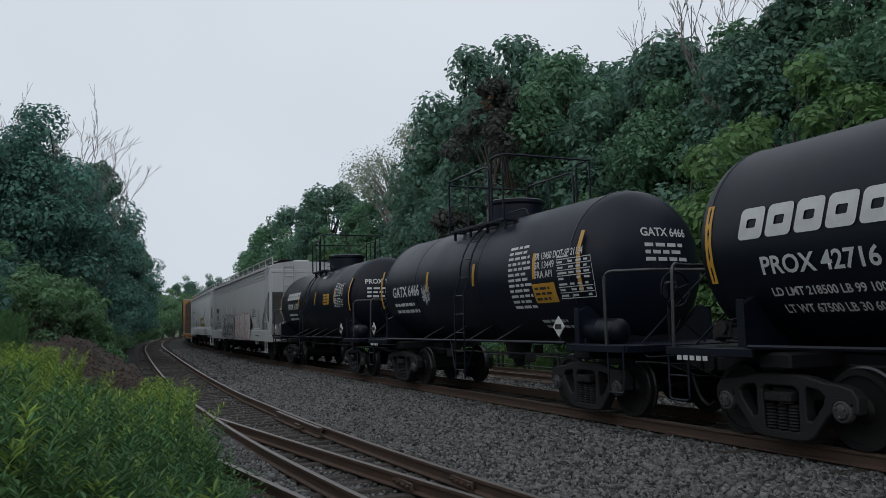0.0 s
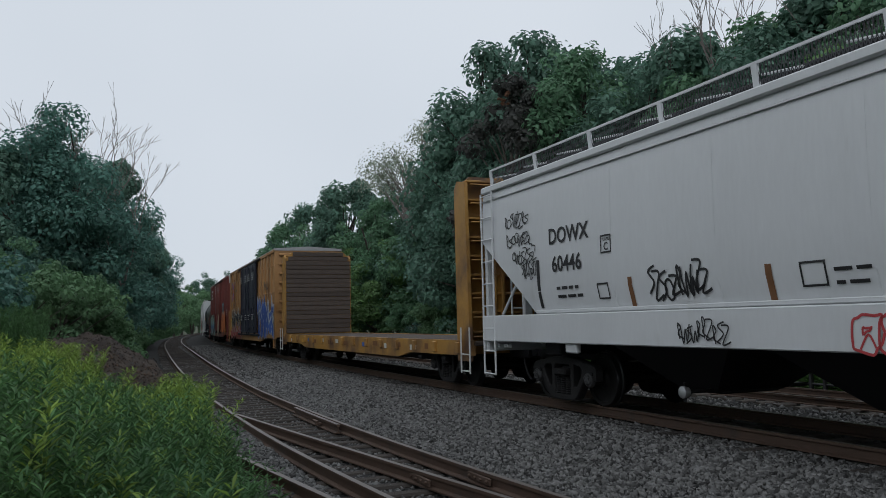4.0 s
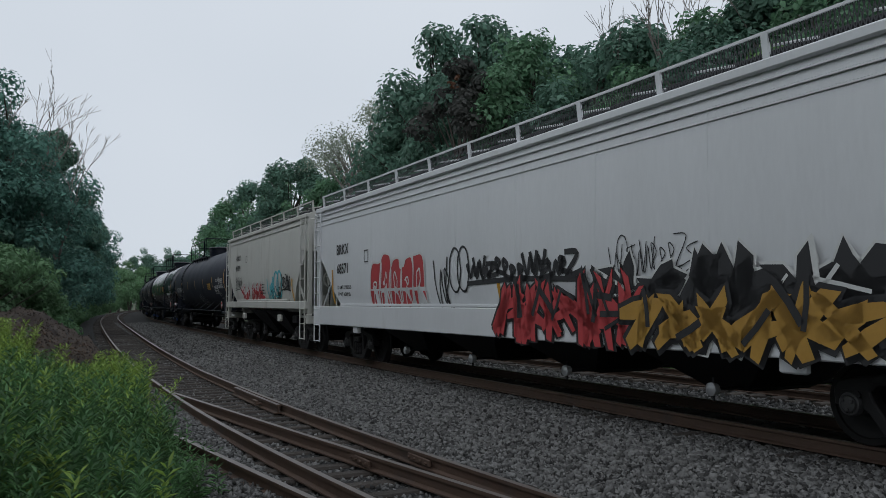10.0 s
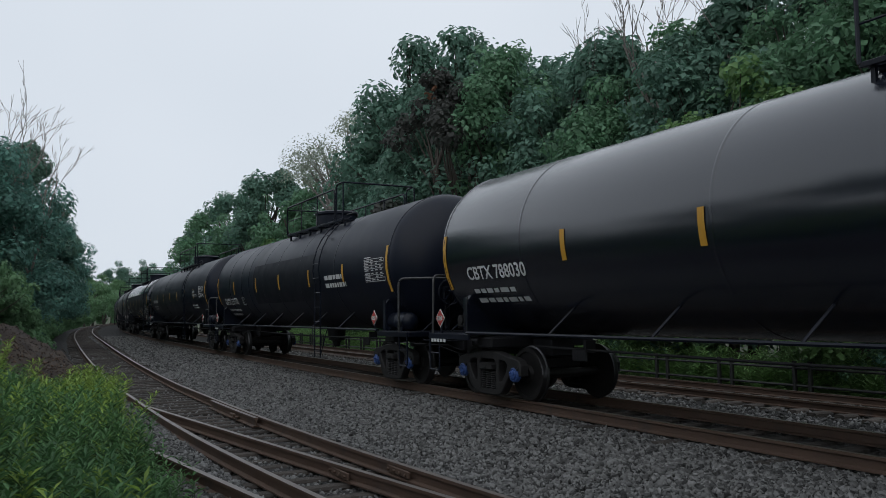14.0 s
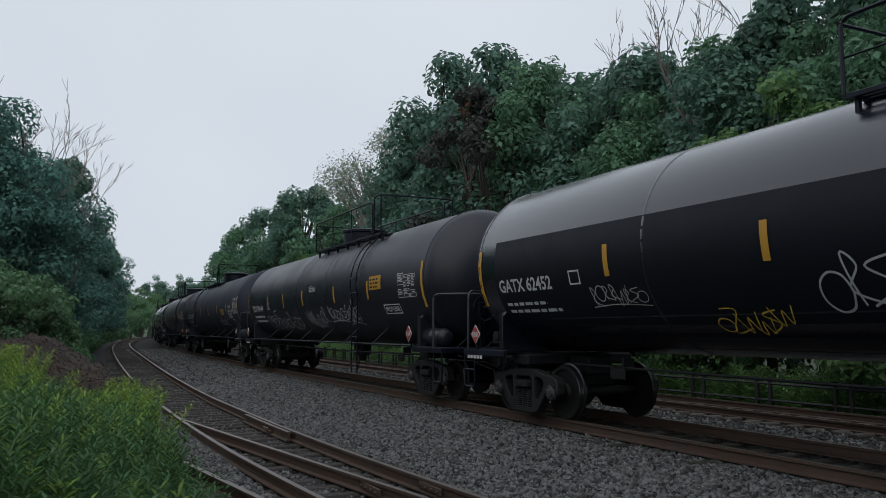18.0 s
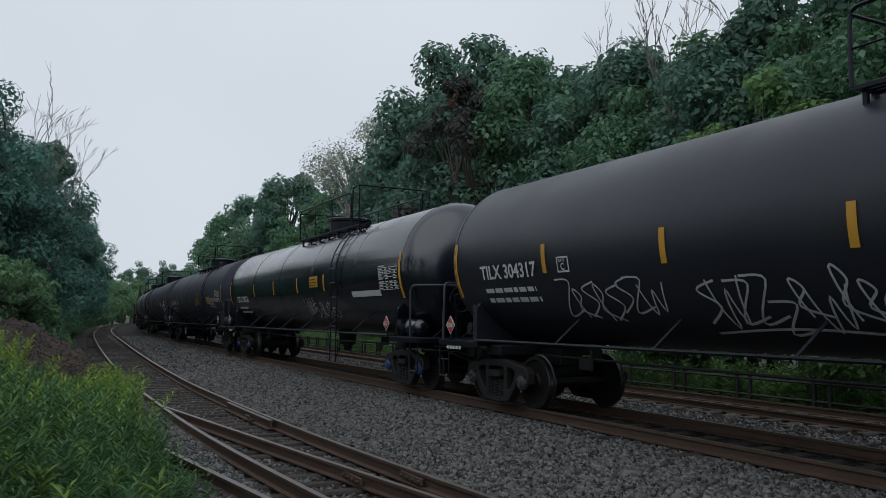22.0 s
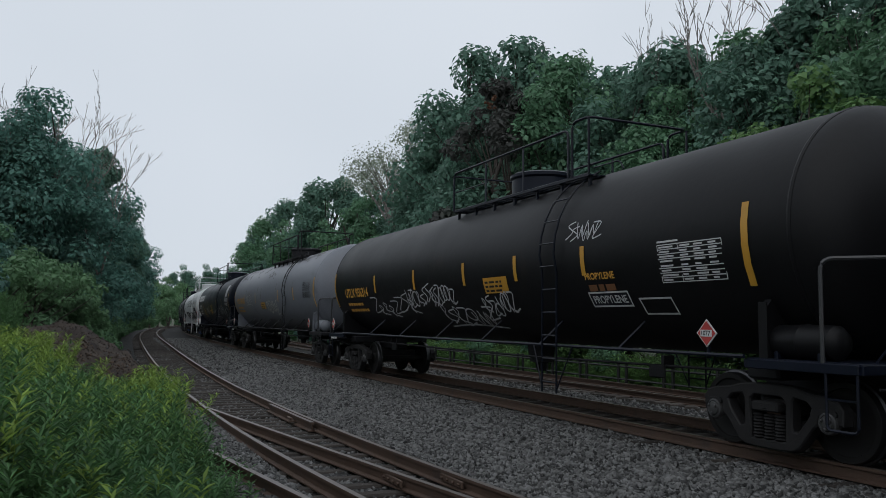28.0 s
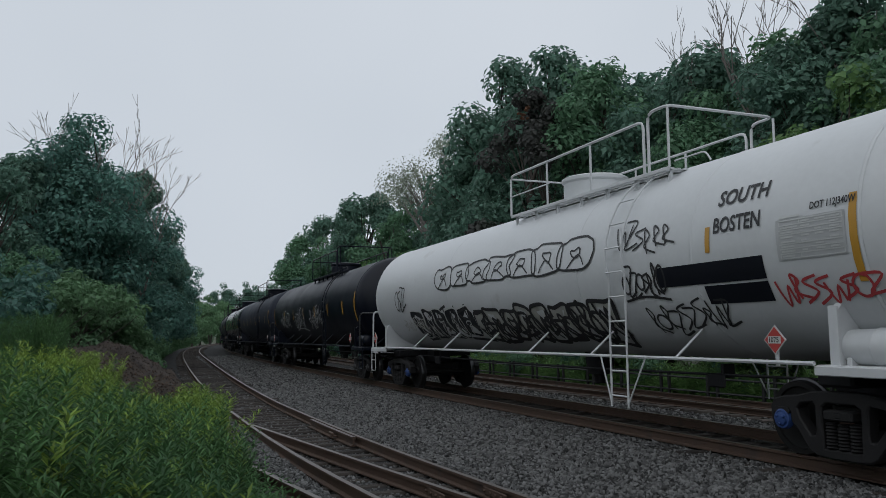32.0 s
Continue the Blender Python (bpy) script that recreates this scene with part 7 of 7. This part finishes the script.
    number(c, "GATX 213646", -7.45, 2.24, 0.245, s, None, "LD LMT 156200 LB 70850 KG/LT WT 106800 LB 48450 KG")
    frame_box(c, -4.98, 2.20, 0.33, 0.27, s, None, "C")
    notice(c, 4.35, 2.22, s, 0.9, 0.30)
    chart(c, 7.62, 2.25, 1.08, 0.42, s)
    word(c, "SR 13450", 6.95, 2.56, 0.12, s)
    word(c, "NON-ODORIZED", 6.3, 2.27, 0.11, s)
    boxed(c, "PROPYLENE", 6.4, 2.08, 0.11, s)
    frame_box(c, 7.2, 1.78, 0.45, 0.26, s)
    scrawl(c, 0.38, 1.5, 2.0, 0.5, s, SPRAYW, 64, 0.030, 4)
    head_text(c, LONG[11], 1.52, 2.71, "GATX 213646", joint=11)
    c, s = add(12, common_tank(12, "glossy black tank car with yellow warning plate", GLOSS, rings=(-6, -2, 2, 6), tape=(-4.85, -2.15, 0.55, 3.2), deck=(-0.4, 5.05), mid_ladder=4.7, dome=1.2, cap="capblue"))
    number(c, "CBTX 788030", -7.75, 2.16, 0.22, s)
    notice(c, 1.95, 2.42, s, 0.9, 0.32)
    chart(c, 7.15, 2.2, 1.2, 0.52, s)
    patch(c, "white_band", 5.2, 2.12, 1.95, 0.15, s, WSTRIPE)
    word(c, "NON-ODORIZED", 5.45, 1.96, 0.10, s)
    boxed(c, "PROPYLENE", 5.6, 1.80, 0.10, s)
    head_text(c, LONG[12], 1.52, 2.71, "CBTX 788030", joint=12)
    c, s = add(13, common_tank(13, "black tank car with a darker painted panel", BLACK, tape=(-5.5, -2.46, 0.17, 3.0, 5.6), deck=(-0.5, 4.4), mid_ladder=3.9, cap="capblue", rings=(-6.2, -4.4, -3.4, -1.6, 0.0, 2.2, 5.0)))
    number(c, "GATX 231770", -7.3, 1.97, 0.23, s)
    frame_box(c, -4.68, 1.95, 0.36, 0.25, s, None, "C")
    patch(c, "painted_panel", -2.8, 1.95, 6.2, 1.25, s, PATCH, 0.006, n=8)
    bars(c, 4.3, 2.45, 1.6, 2, s, None, 0.11, 0.09, 67)
    chart(c, 7.0, 2.3, 1.1, 0.5, s)
    head_text(c, LONG[13], 1.52, 2.71, "GATX 231770", joint=13)
    c, s = add(14, common_tank(14, "black tank car with stencilled notices", BLACK, rings=(-3, 3)))
    bars(c, -7.8, 2.34, 2.0, 1, s, None, 0.17, 0.1, 69)
    bars(c, -7.7, 2.10, 1.6, 2, s, None, 0.06, 0.07, 68)
    word(c, "LIQUEFIED", 6.05, 2.60, 0.10, s)
    word(c, "NON-ODORIZED", 6.05, 2.44, 0.10, s)
    chart(c, 7.65, 2.38, 1.1, 0.44, s)
    bars(c, 5.5, 2.02, 1.6, 2, s, None, 0.06, 0.05, 71)
    head_text(c, LONG[14], 1.52, 2.71, "GATX", joint=14)
    c, s = add(15, common_tank(15, "black tank car with glossy upper half and white tags", GLOSS, sideline=False, rings=(-4, 0, 4), deck=(-1.2, 3.8), mid_ladder=7.2, tape=(-4.8, -1.93, 0.9, 3.7)))
    word(c, "GATX 62452", -7.9, 2.22, 0.21, s)
    bars(c, -7.8, 1.98, 1.6, 2, s, None, 0.05, 0.07, 79)
    frame_box(c, -5.75, 2.25, 0.28, 0.22, s)
    patch(c, "dull_band", -8.0, 1.30, 16.0, 1.82, s, PATCH, 0.005, n=10)
    word(c, "LIQUEFIED", 6.3, 2.18, 0.16, s)
    word(c, "PETROLEUM GAS", 6.3, 1.97, 0.16, s)
    word(c, "NON ODORIZED", 6.3, 1.76, 0.16, s)
    notice(c, 1.6, 1.70, s, 1.0, 0.30)
    scrawl(c, -5.35, 1.92, 1.2, 0.28, s, HOPPERB, 78, 0.018, 4, "faded pale tag")
    scrawl(c, -3.1, 1.52, 1.1, 0.3, s, SPRAYY, 77, 0.024, 3)
    for k, (x, w, z, hh) in enumerate(((-1.4, 1.6, 1.75, 0.65), (0.5, 0.9, 1.55, 0.5), (2.1, 1.3, 1.65, 0.6), (3.7, 1.2, 1.5, 0.85))):
        scrawl(c, x, z, w, hh, s, SPRAYW, 73 + k, 0.035, 3)
    bars(c, 3.2, 2.02, 1.0, 1, s, None, 0.07, 0.06, 76)
    bars(c, 4.9, 1.95, 1.2, 3, s, None, 0.05, 0.06, 75)
    head_text(c, LONG[15], 1.52, 2.71, "GATX", joint=15)
    c, s = add(16, common_tank(16, "black tank car with long white scrawled tags", SATIN, rings=(-1.5, 1.5, 4.5), deck=(-0.85, 4.9), mid_ladder=4.4, dome=0.75, tall=1.05, tape=(-5.4, -3.17, -0.78, 2.46, 5.2)))
    number(c, "TILX 304149", -7.95, 2.27, 0.22, s)
    frame_box(c, -5.55, 2.30, 0.3, 0.24, s, None, "C")
    for k, (x, w, z, hh) in enumerate(((-5.95, 4.2, 1.60, 0.55), (-0.77, 2.0, 1.65, 0.5), (1.61, 1.5, 1.82, 0.34), (3.13, 1.0, 1.75, 0.5))):
        scrawl(c, x, z, w, hh, s, SPRAYW, 80 + k, 0.035, 6 if w > 2 else 4)
    scrawl(c, 0.0, 2.69, 0.6, 0.18, s, SPRAYW, 85, 0.035, 3)
    streaks(c, [(-1.15, 3.0, 0.10), (-0.62, 3.15, 0.07), (-0.42, 3.2, 0.06), (0.45, 3.3, 0.07), (2.05, 2.75, 0.16), (3.55, 3.05, 0.10), (4.6, 3.1, 0.12)], s, STREAK, 3.98, 5, "pale drips below the platform")
    notice(c, 5.35, 2.55, s, 0.8, 0.34)
    chart(c, 7.2, 2.3, 1.0, 0.5, s)
    boxed(c, "PROPYLENE", 6.2, 2.0, 0.11, s)
    head_text(c, LONG[16], 1.52, 2.71, "TILX 304149", joint=16)
    c, s = add(17, common_tank(17, "matt charcoal tank car with orange strips", SLATE, placard_in=1.88, tape=(-5.95, -2.76, 0.1, 3.0, 5.77), deck=(-4.85, 0.6), mid_ladder=-4.65, dome=-0.5))
    number(c, "GATX 213827", -8.14, 2.25, 0.24, s, None, "LD LMT 155700 LB 70650 KG/LT WT 107300 LB 48650 KG")
    frame_box(c, -5.82, 2.30, 0.30, 0.26, s, None, "C")
    notice(c, 4.18, 2.26, s, 0.88, 0.30)
    word(c, "DOT-SP 21134", 7.55, 2.86, 0.12, s)
    word(c, "SR 13450", 6.3, 2.56, 0.12, s)
    word(c, "NON-ODORIZED", 6.22, 2.37, 0.11, s)
    boxed(c, "PROPYLENE", 6.3, 2.17, 0.11, s)
    chart(c, 7.5, 2.30, 1.08, 0.46, s)
    frame_box(c, 7.0, 1.78, 0.5, 0.26, s)
    frame_box(c, 7.0, 1.78, 0.27, 0.26, s, lift=0.015)
    scrawl(c, 3.27, 1.83, 2.4, 0.32, s, HOPPERB, 189, 0.022, 5, "faded pale tag")
    scrawl(c, -7.26, 1.70, 1.1, 0.22, s, HOPPERB, 89, 0.02, 4, "faded pale tag")
    head_text(c, LONG[17], 1.52, 2.71, "GATX 213827", joint=17)
    c, s = add(18, common_tank(18, "black tank car with non-odorized stencil", SATIN, tape=(-5.9, -3.22, -0.55, 2.1, 4.9)))
    number(c, "TILX 304317", -7.9, 2.30, 0.23, s)
    frame_box(c, -5.55, 2.32, 0.3, 0.24, s, None, "C")
    notice(c, 4.82, 2.40, s, 0.82, 0.32)
    word(c, "NON-ODORIZED", 5.73, 2.42, 0.12, s)
    boxed(c, "PROPYLENE", 5.80, 2.24, 0.12, s)
    frame_box(c, 6.40, 1.85, 0.5, 0.26, s)
    scrawl(c, -5.7, 1.60, 2.1, 0.55, s, SPRAYW, 91, 0.035, 4)
    scrawl(c, -2.9, 1.50, 2.7, 0.65, s, SPRAYW, 92, 0.04, 5)
    chart(c, 7.1, 2.25, 1.1, 0.5, s)
    head_text(c, LONG[18], 1.52, 2.71, "TILX 304317", joint=18)
    c, s = add(19, common_tank(19, "glossy black tank car with curling white tag", GLOSS, rings=(-5, -1.5, 2, 5.5), tall=1.1, tape=(-4.9, -2.2, 0.55, 3.1), deck=(-0.85, 4.5), mid_ladder=4.15, dome=1.0, cap="capblue"))
    number(c, "CBTX 788026", -7.8, 2.16, 0.22, s)
    notice(c, 1.82, 2.46, s, 0.76, 0.31)
    scrawl(c, 0.92, 1.62, 2.5, 0.48, s, SPRAYW, 95, 0.028, 4)
    chart(c, 7.1, 2.25, 1.1, 0.5, s)
    patch(c, "white_band", 5.2, 2.12, 1.9, 0.14, s, WSTRIPE)
    head_text(c, LONG[19], 1.52, 2.71, "CBTX 788026", joint=19)
    c, s = add(20, common_tank(20, "charcoal tank car with faded stencils", SLATE, tape=(-5.22, -3.02, -0.28, 2.53), deck=(-0.68, 5.1), mid_ladder=4.72, dome=0.9))
    number(c, "GATX 213835", -7.6, 2.30, 0.23, s, None, "LD LMT 155200 LB 70400 KG/LT WT 107800 LB 48900 KG")
    frame_box(c, -5.05, 2.30, 0.32, 0.26, s, None, "C")
    notice(c, 5.24, 2.20, s, 0.92, 0.32)
    word(c, "NON-ODORIZED", 6.27, 2.33, 0.11, s)
    boxed(c, "PROPYLENE", 6.24, 2.12, 0.11, s)
    chart(c, 7.56, 2.26, 1.12, 0.46, s)
    frame_box(c, 6.95, 1.78, 0.5, 0.26, s)
    scrawl(c, 1.6, 2.15, 1.3, 0.35, s, SPRAYY, 197, 0.03, 3)
    head_text(c, LONG[20], 1.52, 2.71, "GATX", joint=20)
    c, s = add(21, common_tank(21, "matt charcoal tank car with large stencils", SLATE, tape=(-5.4, -2.6, 0.0, 2.7), dome=-0.5, mid_ladder=-4.6, deck=(-4.85, 0.6)))
    number(c, "GATX 213622", -7.5, 2.30, 0.22, s)
    frame_box(c, -5.2, 2.32, 0.28, 0.24, s, None, "C")
    notice(c, 4.45, 2.28, s, 0.85, 0.30)
    word(c, "NON-ODORIZED", 6.08, 2.28, 0.12, s)
    boxed(c, "PROPYLENE", 6.10, 2.11, 0.12, s)
    word(c, "SR 13449", 7.15, 2.48, 0.13, s)
    patch(c, "white_band", 6.06, 1.72, 1.6, 0.09, s, WSTRIPE)
    bars(c, 6.1, 2.0, 0.9, 3, s, None, 0.025, 0.03, 101)
    chart(c, 7.4, 2.0, 0.9, 0.4, s)
    head_text(c, LONG[21], 1.52, 2.71, "GATX 213622", joint=21)
    c, s = add(22, common_tank(22, "black tank car with rounded white tag outlines", SATIN, tape=(-5.63, -3.34, -0.7, 1.9, 4.6)))
    number(c, "TILX 304340", -7.78, 2.33, 0.24, s, None, "LD LMT 155300 LB 70450 KG/LT WT 107700 LB 48850 KG")
    frame_box(c, -5.55, 2.33, 0.32, 0.27, s, None, "C")
    bubble(c, -5.57, 1.45, 2.9, 0.75, s, SATIN, SPRAYW, 101, 4, "rounded white outline tag", 0.035)
    notice(c, 2.3, 2.42, s)
    chart(c, 7.1, 2.25, 1.1, 0.5, s)
    head_text(c, LONG[22], 1.52, 2.71, "TILX 304340", joint=22)
    c, s = add(23, common_tank(23, "rust-browned black tank car with gold lettering", BROWNED, placard_in=2.65, tape=(-5.05, -2.3, 0.4, 2.55, 4.7), strip_in=1.95, deck=(-1.1, 4.2), mid_ladder=3.8, dome=1.0))
    number(c, "UTLX 956314", -7.70, 2.26, 0.245, s, GOLD)
    notice(c, 1.25, 2.14, s, 0.95, 0.30)
    word(c, "PROPYLENE", 4.70, 2.26, 0.10, s, GOLD)
    bars(c, 4.75, 2.08, 0.9, 1, s, RUSTY, 0.10, 0.05, 102)
    boxed(c, "PROPYLENE", 4.75, 1.90, 0.11, s)
    chart(c, 6.5, 2.15, 1.2, 0.5, s, None, 8)
    frame_box(c, 5.85, 1.72, 0.7, 0.24, s)
    for k, (x, z, w) in enumerate(((-5.6, 1.72, 2.9), (-2.93, 1.92, 1.6), (-1.44, 1.96, 1.2), (-1.3, 1.52, 2.4), (0.92, 1.71, 1.3))):
        scrawl(c, x, z, w, 0.44, s, SPRAYW, 104 + k, 0.04, 4)
    scrawl(c, 4.2, 2.86, 0.9, 0.34, s, SPRAYW, 110, 0.028, 3)
    head_text(c, LONG[23], 1.52, 2.71, "UTLX 956314", GOLD, joint=23)
    c, s = add(24, common_tank(24, "weathered grey tank car with faded orange lettering", GREYTANK, STEEL, tape=(-5.4, -2.4, 2.6, 5.4), deck=(-0.97, 4.5), mid_ladder=4.1, dome=1.0))
    number(c, "UTLX 951587", -7.5, 2.38, 0.25, s, GOLD)
    notice(c, -1.2, 2.05, s, 0.95, 0.30)
    scrawl(c, 0.0, 1.85, 2.2, 0.5, s, HOPPERB, 112, 0.05, 5)
    scrawl(c, -4.8, 2.3, 1.4, 0.4, s, SPRAYW, 111, 0.03, 4)
    chart(c, 6.9, 2.38, 1.1, 0.5, s, INK)
    head_text(c, LONG[24], 1.52, 2.71, "UTLX", GOLD, joint=24)
    blotches(c, (-8.3, 8.3, 3.85, 4.16), 60, s, BARE, 140, "dark blotches where the grey paint has peeled")
    blotches(c, (-8.0, 8.0, 3.45, 3.85), 14, s, BARE, 141, "dark blotches where the grey paint has peeled")
    streaks(c, [(-4.9, 2.5, 0.03), (-1.9, 2.4, 0.05), (-1.0, 2.5, 0.04), (2.2, 2.6, 0.04), (5.2, 2.5, 0.03)], s, STAIN, 3.1, 6, "thin rust stains down the side")
    c, s = add(25, common_tank(25, "black tank car with bold white wordmark and tags", BLACK, tape=(-5.2, -1.9, 0.6, 2.8, 5.5), deck=(-1.0, 4.5), mid_ladder=4.05, dome=0.95))
    wordmark(c, -8.20, 2.86, 0.41, s, CREAM, 1.33)
    number(c, "PROX 39306", -7.69, 2.36, 0.22, s)
    for k, (x, w, z, hh) in enumerate(((-5.03, 1.1, 1.79, 0.5), (-0.79, 1.2, 1.92, 0.55))):
        scrawl(c, x, z, w, hh, s, SPRAYY, 114 + k, 0.04, 3)
    for k, (x, w, z, hh) in enumerate(((-3.39, 1.5, 1.93, 0.45), (0.48, 2.8, 1.75, 0.5), (4.14, 2.0, 1.85, 0.5), (6.1, 2.2, 1.69, 0.5))):
        scrawl(c, x, z, w, hh, s, SPRAYW, 116 + k, 0.045, 4)
    notice(c, -1.13, 1.93, s, 1.0, 0.26)
    patch(c, "pale_panel", 7.30, 2.88, 0.83, 0.64, s, HOPPER, label="pale painted panel")
    chart(c, 7.23, 2.35, 1.2, 0.43, s)
    head_text(c, LONG[25], 1.52, 2.71, "PROX 39306", joint=25)
    c, s = add(26, common_tank(26, "white tank car covered in black graffiti", WHITETANK, WHITETANK, strips=0, placard_in=2.60, deck=(-0.36, 5.0), digits="1075", cap="capblue", dome=1.3, mid_ladder=4.27, rings=(-3, 3, 6)))
    word(c, "SOUTH", 6.48, 3.22, 0.20, s, INK, 0.95)
    word(c, "BOSTEN", 6.45, 2.86, 0.20, s, INK, 0.80)
    bubble(c, -3.69, 2.66, 7.2, 0.56, s, WHITETANK, INK, 121, 7, "black outline letters sprayed along the white tank", 0.04)
    scrawl(c, 4.2, 2.75, 1.3, 0.45, s, INK, 129, 0.04, 3)
    bubble(c, -5.8, 1.47, 4.0, 0.75, s, PATCH, WSTRIPE, 122, 5, "black outlined block letter graffiti", 0.035)
    bubble(c, -1.7, 1.41, 5.5, 0.72, s, HOPPERB, INK, 123, 8, "black scribbled block letter graffiti", 0.07)
    scrawl(c, -1.6, 1.45, 5.2, 0.60, s, INK, 127, 0.085, 8, "dense black scribble over block letters", 0.024)
    scrawl(c, -5.7, 1.50, 3.8, 0.62, s, INK, 128, 0.085, 5, "dense black scribble over block letters", 0.008)
    scrawl(c, 4.3, 2.1, 1.0, 0.5, s, INK, 124, 0.05, 4)
    patch(c, "painted_over_patch", 5.2, 2.22, 2.1, 0.28, s, PATCH)
    patch(c, "painted_over_patch", 6.15, 1.95, 1.15, 0.24, s, PATCH)
    scrawl(c, 4.6, 1.57, 1.8, 0.40, s, INK, 125, 0.04, 5)
    scrawl(c, 7.4, 1.90, 1.4, 0.36, s, SPRAYR, 126, 0.045, 4, "red spray paint tag")
    word(c, "DOT 112J340W", 8.05, 2.95, 0.08, s, INK, 0.8)
    patch(c, "grey_panel", 7.55, 2.40, 0.98, 0.48, s, HOPPER, 0.008)
    chart(c, 7.6, 2.42, 0.9, 0.44, s, WSTRIPE, 8, 4, 0.014)
    patch(c, "reflective_strip", 6.30, 2.62, 0.09, 0.34, s, STRIPE)
    patch(c, "reflective_strip", 8.58, 2.1, 0.10, 0.95, s, STRIPE)
    scrawl(c, -6.9, 2.2, 0.8, 0.8, s, INK, 131, 0.05, 2)
    scrawl(c, -6.8, 1.7, 1.8, 0.3, s, HOPPERB, 132, 0.04, 5)
    for i in range(27, 32):
        c, s = add(i, common_tank(i, "black tank car far down the train", (BLACK, SLATE, GLOSS, BLACK, SLATE)[i - 27]))
        if i == 27:
            for k, x in enumerate((-6.5, -3.0, 0.5)):
                scrawl(c, x, 1.9, 2.4, 0.8, s, SPRAYW, 130 + k, 0.05, 4)
    for car, i in CARS:
        sill_marks(car, LONG[i] / 2)


# ---- what moves: the cars along the line, the wheels on their axles ----
def motions():
    mid = {car: REAR[i] - LONG[i] / 2 for car, i in CARS}
    for car, i in CARS:
        half = LONG[i] / 2 - 2.6
        rows = []
        for k in range(0, 65, 2):
            t = k / 2
            u = mid[car] - rolled(t)
            a, b = plan(u + half, VC), plan(u - half, VC)
            d = b - a
            p = (a + b) / 2
            rows.append((t, pose(p.x, p.y, ZM, 0, 0, math.degrees(math.atan2(d.y, d.x)))))
        walk(car, rows)
    for w, car, x in WHEELS:
        at = Vector(w.matrix_basis.translation)
        spin = lambda t: Matrix.Translation(at) @ Matrix.Rotation((rolled(t) / WR) % (2 * math.pi), 4, "Y")
        u0 = mid[car] - x
        near = [k for k in range(0, 961) if 4.0 < u0 - rolled(k / 30) < 26.0]
        if not near:
            walk(w, [(0.0, spin(0.0)), (32.0, spin(0.0))])
            continue
        rows = [(k / 30, spin(k / 30)) for k in near]
        if near[0] > 0:
            rows.insert(0, (0.0, spin(near[0] / 30)))
        if near[-1] < 960:
            rows.append((32.0, spin(near[-1] / 30)))
        walk(w, rows)


build_tracks()
build_woods()
build_foreground()
build_fence()
build_train()
boulders("ballast_stones", 64000, (4.0, 30, 4.4, 7.84), 0.056, STONE, 1, "loose grey crushed stone on the ballast shoulder", 0.016)
boulders("ballast_stones", 7000, (4, 34, 8.0, 9.6), 0.06, OILSHADE, 5, "dark oily stones between the main rails, the train's shade in their colour", -0.02)
boulders("ballast_stones", 24000, (3.5, 22, 0.5, 2.40), 0.052, STONE, 2, "small grey stones over the spur's ties", 0.085)
boulders("ballast_stones", 13000, (3.5, 44, 2.2, 4.5), 0.048, STONE, 6, "small grey stones between the siding rails", 0.0)
boulders("ballast_stones", 16000, (26, 75, 4.2, 7.98), 0.085, STONE, 4, "loose grey crushed stone farther along the shoulder", 0.012)
boulders("ballast_stones", 18000, (5.0, 48, 9.5, 16.6), 0.07, STONE, 3, "grey stones between the tracks", 0.01)
boulders("ballast_stones", 9000, (-9, 4.2, 0.9, 7.8), 0.075, STONE, 10, "grey stones where the tracks pass the viewer", 0.02)
boulders("earth_clods", 12000, (21.5, 36.5, -2.5, 2.4), 0.036, CLOD, 7, "loose brown clods of earth on the heap", 0.0, heap, "earth")
boulders("pale_stones", 220, (22, 60, -1.5, 2.2), 0.07, STONE, 8, "scattered pale stones on and beside the heap", 0.0, heap, "stones")
boulders("fallen_leaves", 2400, (20.5, 26, -0.6, 2.3), 0.036, LITTER, 9, "brown leaf litter at the foot of the heap", 0.03, heap, "leaf litter")
motions()
